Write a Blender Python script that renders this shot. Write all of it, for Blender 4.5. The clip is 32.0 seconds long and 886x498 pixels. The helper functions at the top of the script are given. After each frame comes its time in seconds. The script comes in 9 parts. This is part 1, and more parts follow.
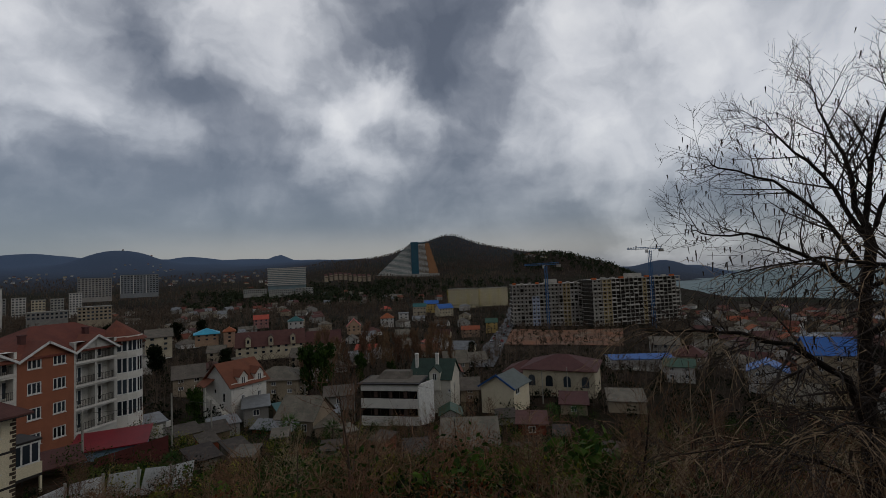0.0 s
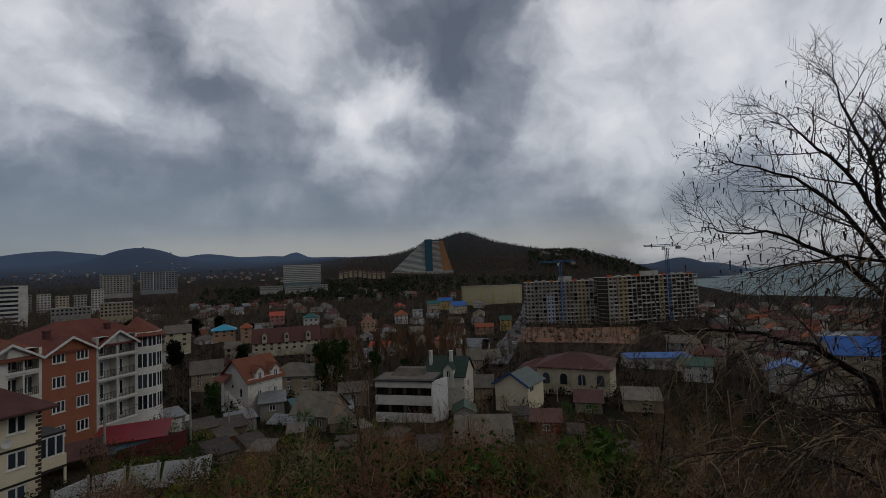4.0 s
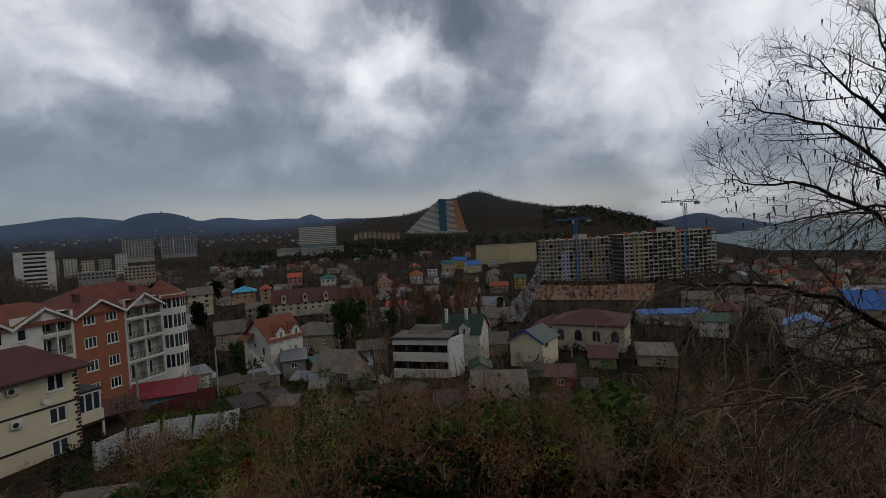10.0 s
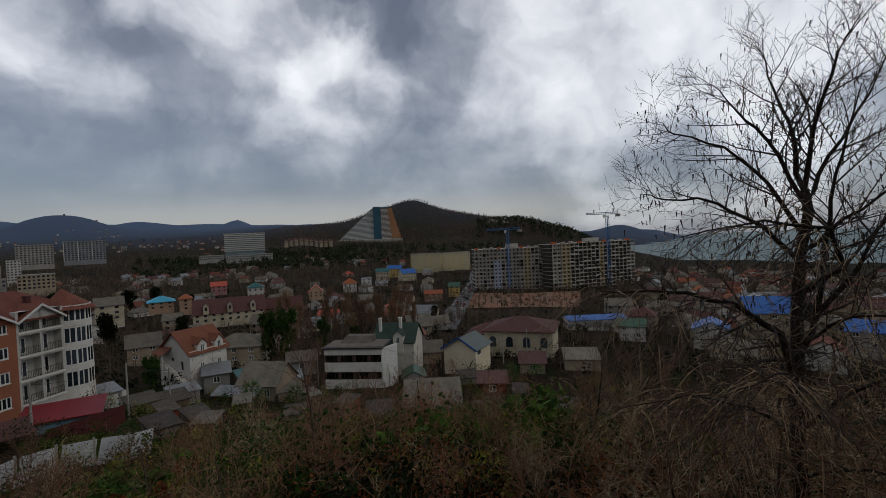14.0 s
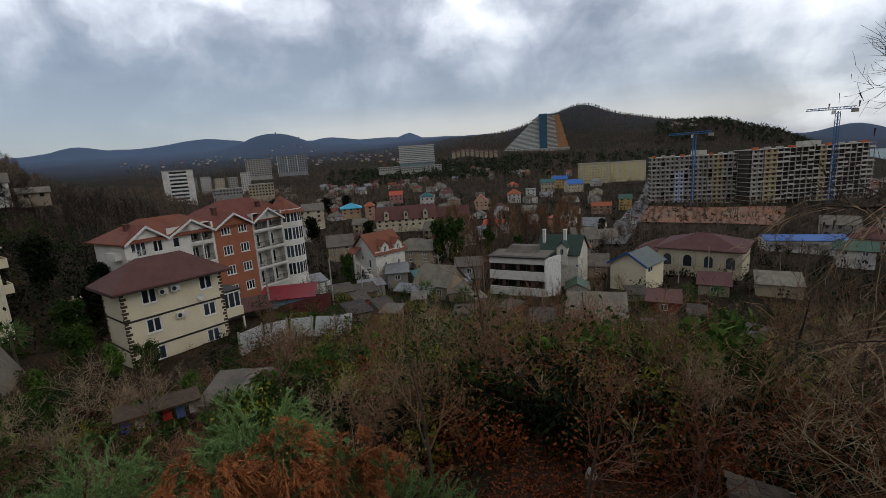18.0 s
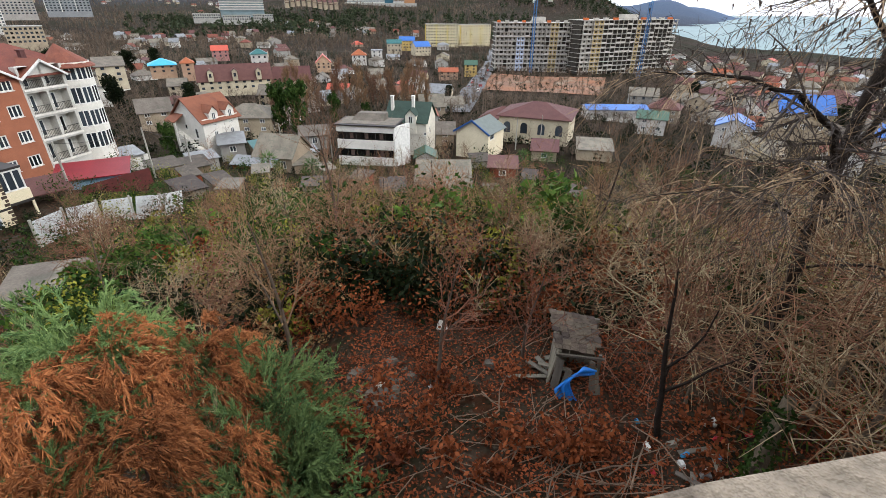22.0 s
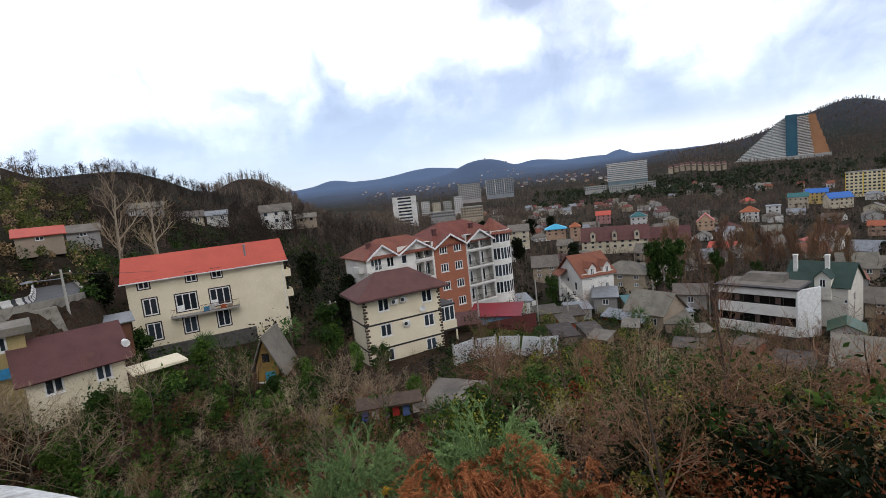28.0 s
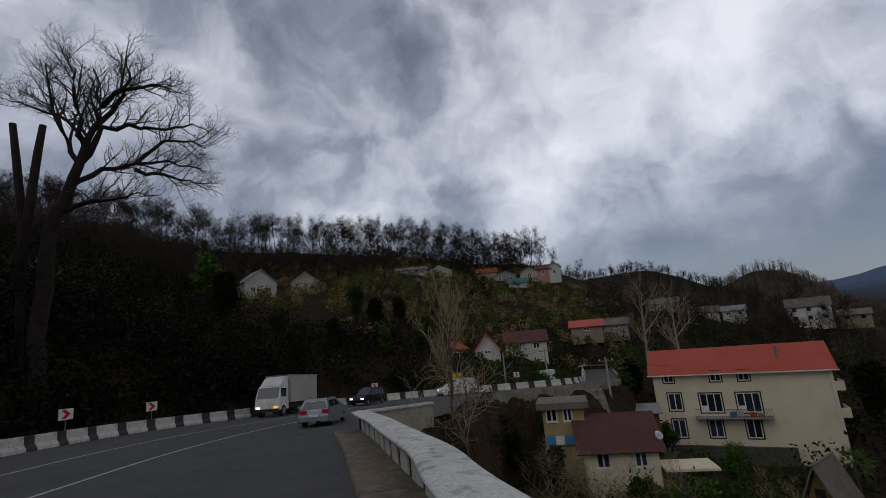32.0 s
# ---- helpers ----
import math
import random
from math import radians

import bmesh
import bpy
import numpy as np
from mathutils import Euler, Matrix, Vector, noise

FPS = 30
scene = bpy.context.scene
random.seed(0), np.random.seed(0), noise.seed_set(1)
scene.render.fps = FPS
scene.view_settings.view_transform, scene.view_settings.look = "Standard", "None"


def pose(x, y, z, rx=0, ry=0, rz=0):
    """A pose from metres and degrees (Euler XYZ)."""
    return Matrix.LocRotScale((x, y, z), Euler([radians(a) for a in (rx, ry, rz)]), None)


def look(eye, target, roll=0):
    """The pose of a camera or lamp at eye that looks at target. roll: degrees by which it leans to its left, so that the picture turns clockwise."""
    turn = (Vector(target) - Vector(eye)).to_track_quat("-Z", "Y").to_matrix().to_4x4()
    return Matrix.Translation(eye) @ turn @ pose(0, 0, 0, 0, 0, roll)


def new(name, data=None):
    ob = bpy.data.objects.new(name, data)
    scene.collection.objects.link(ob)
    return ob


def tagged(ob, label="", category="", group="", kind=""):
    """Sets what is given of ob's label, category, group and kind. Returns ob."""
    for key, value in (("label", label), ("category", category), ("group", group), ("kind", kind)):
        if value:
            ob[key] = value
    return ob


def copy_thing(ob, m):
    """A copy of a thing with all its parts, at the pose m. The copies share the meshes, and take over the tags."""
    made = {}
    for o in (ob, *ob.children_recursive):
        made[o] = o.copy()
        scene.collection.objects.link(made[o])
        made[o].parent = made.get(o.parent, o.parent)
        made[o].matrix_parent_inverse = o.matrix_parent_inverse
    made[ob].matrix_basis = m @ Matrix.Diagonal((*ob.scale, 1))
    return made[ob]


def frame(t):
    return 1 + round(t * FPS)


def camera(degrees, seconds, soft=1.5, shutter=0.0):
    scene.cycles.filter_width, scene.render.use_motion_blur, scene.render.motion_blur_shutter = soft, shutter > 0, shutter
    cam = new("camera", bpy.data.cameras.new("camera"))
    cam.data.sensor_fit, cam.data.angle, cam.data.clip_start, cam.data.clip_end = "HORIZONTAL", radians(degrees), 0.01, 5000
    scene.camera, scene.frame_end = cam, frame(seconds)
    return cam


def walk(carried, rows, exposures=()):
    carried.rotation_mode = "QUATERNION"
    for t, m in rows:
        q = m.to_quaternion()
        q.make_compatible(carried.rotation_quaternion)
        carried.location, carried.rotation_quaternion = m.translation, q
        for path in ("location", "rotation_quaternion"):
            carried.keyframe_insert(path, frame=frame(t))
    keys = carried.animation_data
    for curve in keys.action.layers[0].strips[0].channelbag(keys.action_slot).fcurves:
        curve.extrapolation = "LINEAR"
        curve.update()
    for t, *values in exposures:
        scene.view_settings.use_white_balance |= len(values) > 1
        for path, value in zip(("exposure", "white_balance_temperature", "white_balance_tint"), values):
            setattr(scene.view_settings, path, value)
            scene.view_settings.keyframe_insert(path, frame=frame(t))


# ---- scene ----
cam = camera(87.27, 32.0, 0.7)
PATH = [
    (0, (0.016, 0.016, 30.003), (-0.0067, 2.0131, 30.1114), -2.34),
    (0.5, (0.031, 0.027, 30.004), (0.078, 2.0231, 30.1124), -2.42),
    (1, (0.049, 0.037, 30.005), (0.1975, 2.0288, 30.1113), -2.61),
    (1.5, (0.063, 0.045, 30.005), (0.3205, 2.0262, 30.1065), -2.73),
    (2, (0.07, 0.052, 30.004), (0.4196, 2.0191, 30.0949), -2.69),
    (2.5, (0.07, 0.056, 30.004), (0.4884, 2.0104, 30.0818), -2.65),
    (3, (0.065, 0.053, 30.006), (0.4605, 2.0122, 30.0733), -2.25),
    (3.5, (0.055, 0.041, 30.01), (0.2864, 2.026, 30.0832), -2.19),
    (4, (0.044, 0.024, 30.017), (-0.039, 2.0198, 30.1163), -2.26),
    (4.5, (0.036, 0.008, 30.023), (-0.3162, 1.9743, 30.1299), -2.25),
    (6.5, (0.269, 0.026, 30.029), (-0.2686, 1.9485, 30.15), -2.45),
    (7, (0.264, 0.013, 30.029), (-0.2822, 1.9346, 30.1242), -2.16),
    (7.5, (0.259, 0.001, 30.031), (-0.2886, 1.9224, 30.1226), -2.27),
    (8, (0.246, 0.002, 30.031), (-0.3288, 1.9151, 30.1227), -3.15),
    (8.5, (0.208, 0.02, 30.025), (-0.4054, 1.9227, 30.0918), -3.00),
    (9, (0.138, 0.046, 30.01), (-0.3539, 1.9844, 29.979), -2.69),
    (9.5, (0.065, 0.067, 29.993), (-0.1447, 2.0539, 29.8933), -3.02),
    (10, (0.02, 0.083, 29.983), (-0.1314, 2.0763, 29.9123), -3.16),
    (10.5, (-0.0, 0.094, 29.984), (-0.2221, 2.0816, 29.9532), -3.19),
    (11, (-0.006, 0.097, 29.989), (-0.2081, 2.0865, 29.9923), -3.23),
    (11.5, (-0.006, 0.093, 29.991), (-0.2193, 2.081, 30.0109), -2.95),
    (12, (-0.005, 0.08, 29.989), (-0.1916, 2.0709, 29.9323), -2.45),
    (12.5, (0.001, 0.059, 29.984), (-0.2149, 2.0465, 29.9465), -2.43),
    (13, (0.016, 0.039, 29.98), (-0.0231, 2.0385, 29.9767), -2.87),
    (13.5, (0.035, 0.03, 29.979), (0.1672, 2.0252, 29.9553), -2.52),
    (15.5, (0.013, 0.064, 29.983), (0.0284, 2.0606, 29.8674), -3.03),
    (16, (-0.009, 0.054, 29.983), (-0.1602, 2.0444, 29.8516), -3.79),
    (16.5, (-0.045, 0.034, 29.981), (-0.4057, 1.9938, 29.8137), -4.14),
    (17, (-0.083, 0.014, 29.976), (-0.5997, 1.9273, 29.7074), -3.27),
    (17.5, (-0.107, 0.008, 29.972), (-0.6317, 1.9052, 29.6151), -3.15),
    (18, (-0.131, 0.007, 29.973), (-0.7001, 1.8839, 29.5825), -3.71),
    (18.5, (-0.175, 0.014, 29.972), (-0.8386, 1.8565, 29.5679), -3.85),
    (19, (-0.231, 0.064, 29.952), (-0.7916, 1.9145, 29.4398), -3.54),
    (19.5, (-0.264, 0.175, 29.915), (-0.634, 2.0253, 29.2536), -2.40),
    (20, (-0.258, 0.303, 29.872), (-0.4105, 2.1437, 29.1047), -1.65),
    (20.5, (-0.234, 0.392, 29.834), (-0.273, 2.2104, 29.0022), -0.73),
    (21, (-0.224, 0.417, 29.812), (-0.2064, 2.2072, 28.9198), -0.00),
    (21.5, (-0.228, 0.396, 29.807), (-0.2007, 2.1724, 28.8891), -0.03),
    (22, (-0.223, 0.371, 29.811), (-0.1662, 2.1411, 28.8819), 0.28),
    (22.5, (-0.22, 0.368, 29.814), (-0.1612, 2.1374, 28.8827), 0.28),
    (23, (-0.251, 0.37, 29.82), (-0.2572, 2.1388, 28.8854), -0.50),
    (23.5, (-0.309, 0.347, 29.84), (-0.428, 2.1187, 28.9193), -1.71),
    (24, (-0.371, 0.297, 29.876), (-0.6843, 2.0614, 28.9877), -3.38),
    (24.5, (-0.428, 0.24, 29.914), (-0.9283, 1.9826, 29.0685), -4.30),
    (25, (-0.478, 0.191, 29.938), (-1.145, 1.8994, 29.1408), -4.98),
    (25.5, (-0.51, 0.155, 29.95), (-1.3224, 1.8255, 29.2085), -5.38),
    (27.5, (-0.568, -0.137, 30.061), (-1.6909, 1.4608, 29.6295), -5.30),
    (28, (-0.633, -0.336, 30.11), (-1.9485, 1.1527, 29.88), -6.09),
    (28.5, (-0.724, -0.627, 30.179), (-2.3302, 0.5652, 30.1961), -6.91),
    (29, (-0.829, -0.922, 30.262), (-2.6549, -0.1197, 30.4089), -6.88),
    (29.5, (-0.934, -1.152, 30.351), (-2.8537, -0.6331, 30.5651), -6.98),
    (30, (-1.032, -1.334, 30.427), (-2.9874, -1.0049, 30.6901), -6.94),
    (30.5, (-1.119, -1.474, 30.474), (-3.0888, -1.2972, 30.7708), -6.80),
    (31, (-1.196, -1.542, 30.485), (-3.1682, -1.5153, 30.8159), -6.47),
    (31.5, (-1.261, -1.547, 30.47), (-3.225, -1.6812, 30.8257), -5.92),
    (32, (-1.308, -1.53, 30.449), (-3.255, -1.7795, 30.8312), -5.15),
]
EXPOSURES = [(0, -0.85, 6500, 10), (9, -0.68, 6500, 10), (11, -0.5, 6500, 10), (13, -0.5, 6500, 10), (16, -0.35, 6500, 10), (17, -0.1, 6500, 10), (18, 0.1, 6500, 10), (19, 0.3, 6500, 10), (19.5, 0.65, 6500, 10), (20, 1.05, 6500, 10), (21, 1.9, 6500, 10), (23, 2, 6500, 10), (24, 2.2, 6200, 11), (25, 2.15, 5900, 12), (27.5, 1.4, 6100, 12), (28.2, 0.8, 6270, 13), (28.6, 0.25, 6270, 13), (29, -0.3, 6270, 13), (30, -0.7, 6270, 13), (32, -0.65, 6270, 13)]
walk(cam, [(t, look(eye, target, roll)) for t, eye, target, roll in PATH], EXPOSURES)

# ---- sky and sun ----
SUN_AZ, SUN_EL = -118.0, 46.0
world = bpy.data.worlds.new("sky")
scene.world = world
world.use_nodes = True


def wire(nt):
    """A short way to add and join nodes of one tree."""
    nodes, links = nt.nodes, nt.links

    def add(kind, inputs=(), **props):
        n = nodes.new(kind)
        if "sky_type" in props:
            n.sky_type, n.sun_disc, n.sun_elevation, n.sun_rotation = props["sky_type"], props["sun_disc"], props["sun_elevation"], props["sun_rotation"]
        if "operation" in props:
            n.operation = props["operation"]
        if "data_type" in props:
            n.data_type = props["data_type"]
        if "blend_type" in props:
            n.blend_type = props["blend_type"]
        if "interpolation_type" in props:
            n.interpolation_type = props["interpolation_type"]
        if "noise_dimensions" in props:
            n.noise_dimensions = props["noise_dimensions"]
        for k, v in dict(inputs).items():
            if isinstance(v, bpy.types.NodeSocket):
                links.new(v, n.inputs[k])
            else:
                n.inputs[k].default_value = v
        return n

    return nodes, links, add


def build_sky():
    nt = world.node_tree
    nt.nodes.clear()
    nodes, links, add = wire(nt)
    out = add("ShaderNodeOutputWorld")
    sky = add("ShaderNodeTexSky", sky_type="NISHITA", sun_disc=False, sun_elevation=radians(SUN_EL), sun_rotation=radians(-SUN_AZ))
    co = add("ShaderNodeTexCoord")
    sep = add("ShaderNodeSeparateXYZ", {0: co.outputs["Generated"]})
    # the cloud sheet lies flat overhead, so it closes up towards the horizon
    high = add("ShaderNodeMath", {0: sep.outputs[2], 1: 0.3}, operation="ADD")
    safe = add("ShaderNodeMath", {0: high.outputs[0], 1: 0.12}, operation="MAXIMUM")
    over = add("ShaderNodeMath", {0: 1.0, 1: safe.outputs[0]}, operation="DIVIDE")
    sheet_way = add("ShaderNodeVectorMath", {0: co.outputs["Generated"], 1: over.outputs[0]}, operation="MULTIPLY")
    curl = add("ShaderNodeTexNoise", {"Vector": co.outputs["Generated"], "Scale": 5.0, "Detail": 6.0, "Roughness": 0.52})
    off = add("ShaderNodeVectorMath", {0: curl.outputs[1], 1: (0.5, 0.5, 0.5)}, operation="SUBTRACT")
    push = add("ShaderNodeVectorMath", {0: off.outputs[0], 1: (0.26, 0.26, 0.26)}, operation="MULTIPLY")
    bent = add("ShaderNodeVectorMath", {0: co.outputs["Generated"], 1: push.outputs[0]}, operation="ADD")
    unit = add("ShaderNodeVectorMath", {0: bent.outputs[0]}, operation="NORMALIZE")
    big = add("ShaderNodeTexNoise", {"Vector": sheet_way.outputs[0], "Scale": 1.9, "Detail": 6.0, "Roughness": 0.5, "Distortion": 0.1})
    small = add("ShaderNodeTexNoise", {"Vector": unit.outputs[0], "Scale": 8.5, "Detail": 6.0, "Roughness": 0.5, "Distortion": 0.1})
    mix = add("ShaderNodeMix", {0: 0.5, 2: big.outputs[0], 3: small.outputs[0]}, data_type="FLOAT")

    def soft_spot(az, el, wide, way=None):
        # the way the cloud is thin or thick towards one part of the sky
        d = Vector((-math.sin(radians(az)) * math.cos(radians(el)), math.cos(radians(az)) * math.cos(radians(el)), math.sin(radians(el))))
        dot = add("ShaderNodeVectorMath", {0: way or unit.outputs[0], 1: d}, operation="DOT_PRODUCT")
        m = add("ShaderNodeMapRange", {0: dot.outputs["Value"], 1: math.cos(radians(wide)), 2: 1.0, 3: 0.0, 4: 1.0}, interpolation_type="SMOOTHERSTEP")
        return m.outputs[0]

    total = add("ShaderNodeMapRange", {0: mix.outputs[0], 1: 0.2, 2: 0.8, 3: 0.14, 4: 0.98}).outputs[0]
    for az, el, wide, gain in CLOUDS:
        total = add("ShaderNodeMath", {0: soft_spot(az, el, wide), 1: gain, 2: total}, operation="MULTIPLY_ADD").outputs[0]
    ramp = add("ShaderNodeValToRGB", {0: total})
    stops = [(0.24, (0.155, 0.173, 0.215, 1)), (0.4, (0.228, 0.25, 0.3, 1)), (0.54, (0.39, 0.413, 0.468, 1)), (0.68, (0.67, 0.695, 0.75, 1)), (0.84, (1.0, 1.015, 1.06, 1)), (1.0, (1.25, 1.255, 1.27, 1))]
    el = ramp.color_ramp.elements
    el[0].position, el[0].color = stops[0]
    el[1].position, el[1].color = stops[-1]
    for p, c in stops[1:-1]:
        e = el.new(p)
        e.color = c
    # clouds thicken to slate blue towards the horizon, with a thin pale rim
    low = add("ShaderNodeMapRange", {0: sep.outputs[2], 1: 0.05, 2: 0.3, 3: 0.86, 4: 0.0}, interpolation_type="SMOOTHSTEP")
    clear = add("ShaderNodeMapRange", {0: soft_spot(-52, 6, 44), 1: 0.0, 2: 0.8, 3: 1.0, 4: 0.15})
    low = add("ShaderNodeMath", {0: low.outputs[0], 1: clear.outputs[0]}, operation="MULTIPLY")
    slate = add("ShaderNodeMix", {0: low.outputs[0], 6: ramp.outputs[0], 7: (0.215, 0.243, 0.3, 1)}, data_type="RGBA")
    rise_ = add("ShaderNodeMapRange", {0: sep.outputs[2], 1: 0.015, 2: 0.045, 3: 0.0, 4: 1.0}, interpolation_type="SMOOTHSTEP")
    fade = add("ShaderNodeMapRange", {0: sep.outputs[2], 1: 0.05, 2: 0.12, 3: 1.0, 4: 0.0}, interpolation_type="SMOOTHSTEP")
    band = add("ShaderNodeMath", {0: rise_.outputs[0], 1: fade.outputs[0]}, operation="MULTIPLY")
    rim = add("ShaderNodeMath", {0: band.outputs[0], 1: soft_spot(8, 3, 40)}, operation="MULTIPLY")
    rim2 = add("ShaderNodeMath", {0: rim.outputs[0], 1: 0.5}, operation="MULTIPLY")
    glow = add("ShaderNodeMix", {0: rim2.outputs[0], 6: slate.outputs[2], 7: (0.62, 0.58, 0.55, 1)}, data_type="RGBA")
    cover = add("ShaderNodeMix", {0: 0.97, 6: sky.outputs[0], 7: glow.outputs[2]}, data_type="RGBA")
    under = add("ShaderNodeMapRange", {0: sep.outputs[2], 1: -0.05, 2: 0.0, 3: 0.25, 4: 1.0})
    dim = add("ShaderNodeMix", {0: 1.0, 6: cover.outputs[2], 7: under.outputs[0]}, data_type="RGBA", blend_type="MULTIPLY")
    bg = add("ShaderNodeBackground", {0: dim.outputs[2], 1: 1.0})
    links.new(bg.outputs[0], out.inputs[0])


# azimuth from ahead to the left, height, half width in degrees, and how thin the cloud is there
CLOUDS = [(-20, 20, 16, 0.29), (-43, 19, 19, 0.3), (9, 19, 9, 0.26), (15, 16, 7, 0.18), (24, 27, 10, 0.26), (52, 23, 18, 0.28), (39, 16, 10, 0.12), (74, 28, 22, 0.24), (108, 19, 14, 0.14), (88, 13, 9, 0.16), (126, 32, 12, 0.1),
          (-7, 25, 11, -0.2), (3, 31, 10, -0.1), (45, 9, 18, -0.2), (26, 10, 15, -0.08), (8, 11, 12, -0.07), (60, 9, 17, -0.2), (28, 21, 8, -0.08), (-30, 13, 9, -0.08), (112, 29, 17, -0.1), (95, 39, 13, -0.1), (60, 26, 7, -0.08)]
build_sky()
sun = new("sun", bpy.data.lights.new("sun", "SUN"))
sun.data.energy, sun.data.angle, sun.data.color = 0.4, radians(35), (1.0, 0.96, 0.9)
sun.matrix_world = look((0, 0, 300), Vector((0, 0, 300)) - Vector((-math.sin(radians(SUN_AZ)) * math.cos(radians(SUN_EL)), math.cos(radians(SUN_AZ)) * math.cos(radians(SUN_EL)), math.sin(radians(SUN_EL)))))

# ---- materials ----
MATS = {}


def toned(c):
    """Tunes a base colour: darker, richer and slightly warmer; whites and blues hardly change."""
    l = sum(c) / 3
    k = 0.9 if l < 0.3 else 0.9 + 0.08 * min(1, (l - 0.3) / 0.3)
    if c[2] > c[0] * 1.25:
        return tuple(v * k for v in c)
    s = 1.16 if l < 0.4 else 1.1
    return tuple(max(0.002, (l + (v - l) * s) * k * t) for v, t in zip(c, (1.02, 0.99, 0.92)))



def mat(name, col, col2=None, rough=0.85, scale=1.0, fine=12.0, bump=0.15, metal=0.0, vary=0.0, stretch=(1, 1, 1), spots=None, spec=0.3):
    """A surface with large stains, fine grain and relief. vary: how far repeats differ; spots: a third colour in patches."""
    if name in MATS:
        return MATS[name]
    m = MATS[name] = bpy.data.materials.new(name)
    m.use_nodes = True
    nt = m.node_tree
    nt.nodes.clear()
    nodes, links, add = wire(nt)
    out = add("ShaderNodeOutputMaterial")
    col, col2, spots = toned(col), toned(col2 or tuple(c * 0.72 for c in col)), spots and toned(spots)
    co = add("ShaderNodeTexCoord")
    mp = add("ShaderNodeMapping", {0: co.outputs["Object"], 3: stretch})
    vec = mp.outputs[0]
    a = add("ShaderNodeTexNoise", {"Vector": vec, "Scale": scale, "Detail": 4.0, "Roughness": 0.6})
    b = add("ShaderNodeTexNoise", {"Vector": vec, "Scale": scale * fine, "Detail": 3.0, "Roughness": 0.7})
    fa = add("ShaderNodeMapRange", {0: a.outputs[0], 1: 0.35, 2: 0.68})
    c1 = add("ShaderNodeMix", {0: fa.outputs[0], 6: (*col, 1), 7: (*col2, 1)}, data_type="RGBA")
    colour = c1.outputs[2]
    if spots:
        s = add("ShaderNodeTexNoise", {"Vector": vec, "Scale": scale * 2.3, "Detail": 5.0, "Roughness": 0.65, "W": 3.0}, noise_dimensions="4D")
        fs = add("ShaderNodeMapRange", {0: s.outputs[0], 1: 0.52, 2: 0.62})
        colour = add("ShaderNodeMix", {0: fs.outputs[0], 6: colour, 7: (*spots, 1)}, data_type="RGBA").outputs[2]
    fb = add("ShaderNodeMapRange", {0: b.outputs[0], 1: 0.25, 2: 0.75, 3: 0.72, 4: 1.25})
    colour = add("ShaderNodeMix", {0: 1.0, 6: colour, 7: fb.outputs[0]}, data_type="RGBA", blend_type="MULTIPLY").outputs[2]
    if vary:
        info = add("ShaderNodeObjectInfo")
        fr = add("ShaderNodeMapRange", {0: info.outputs["Random"], 3: 1 - vary, 4: 1 + vary})
        hs = add("ShaderNodeMapRange", {0: info.outputs["Random"], 3: 0.5 - vary * 0.05, 4: 0.5 + vary * 0.05})
        colour = add("ShaderNodeHueSaturation", {"Hue": hs.outputs[0], "Value": fr.outputs[0], "Color": colour}).outputs[0]
    bs = add("ShaderNodeBsdfPrincipled", {"Base Color": colour, "Roughness": rough, "Metallic": metal, "Specular IOR Level": spec})
    if bump:
        bp = add("ShaderNodeBump", {"Strength": min(1.0, bump * 2), "Distance": 0.03, "Height": b.outputs[0]})
        links.new(bp.outputs[0], bs.inputs["Normal"])
    links.new(bs.outputs[0], out.inputs[0])
    return m


def leafy(name, col, col2, vary=0.25, rough=0.65, through_light=0.14):
    """Leaves: every leaf or sprig its own shade."""
    if name in MATS:
        return MATS[name]
    m = MATS[name] = bpy.data.materials.new(name)
    m.use_nodes = True
    nt = m.node_tree
    nt.nodes.clear()
    nodes, links, add = wire(nt)
    out = add("ShaderNodeOutputMaterial")
    geo = add("ShaderNodeNewGeometry")
    co = add("ShaderNodeTexCoord")
    col, col2 = toned(col), toned(col2)
    big = add("ShaderNodeTexNoise", {"Vector": co.outputs["Object"], "Scale": 0.9, "Detail": 2.0})
    f = add("ShaderNodeMath", {0: geo.outputs["Random Per Island"], 1: 0.5, 2: big.outputs[0]}, operation="MULTIPLY_ADD")
    fm = add("ShaderNodeMapRange", {0: f.outputs[0], 1: 0.4, 2: 1.0})
    c = add("ShaderNodeMix", {0: fm.outputs[0], 6: (*col, 1), 7: (*col2, 1)}, data_type="RGBA")
    info = add("ShaderNodeObjectInfo")
    v = add("ShaderNodeMapRange", {0: info.outputs["Random"], 3: 1 - vary, 4: 1 + vary})
    hsv = add("ShaderNodeHueSaturation", {"Value": v.outputs[0], "Color": c.outputs[2]})
    bs = add("ShaderNodeBsdfPrincipled", {"Base Color": hsv.outputs[0], "Roughness": rough, "Specular IOR Level": 0.06})
    tr = add("ShaderNodeBsdfTranslucent", {0: hsv.outputs[0]})
    ms = add("ShaderNodeMixShader", {0: through_light, 1: bs.outputs[0], 2: tr.outputs[0]})
    links.new(ms.outputs[0], out.inputs[0])
    return m


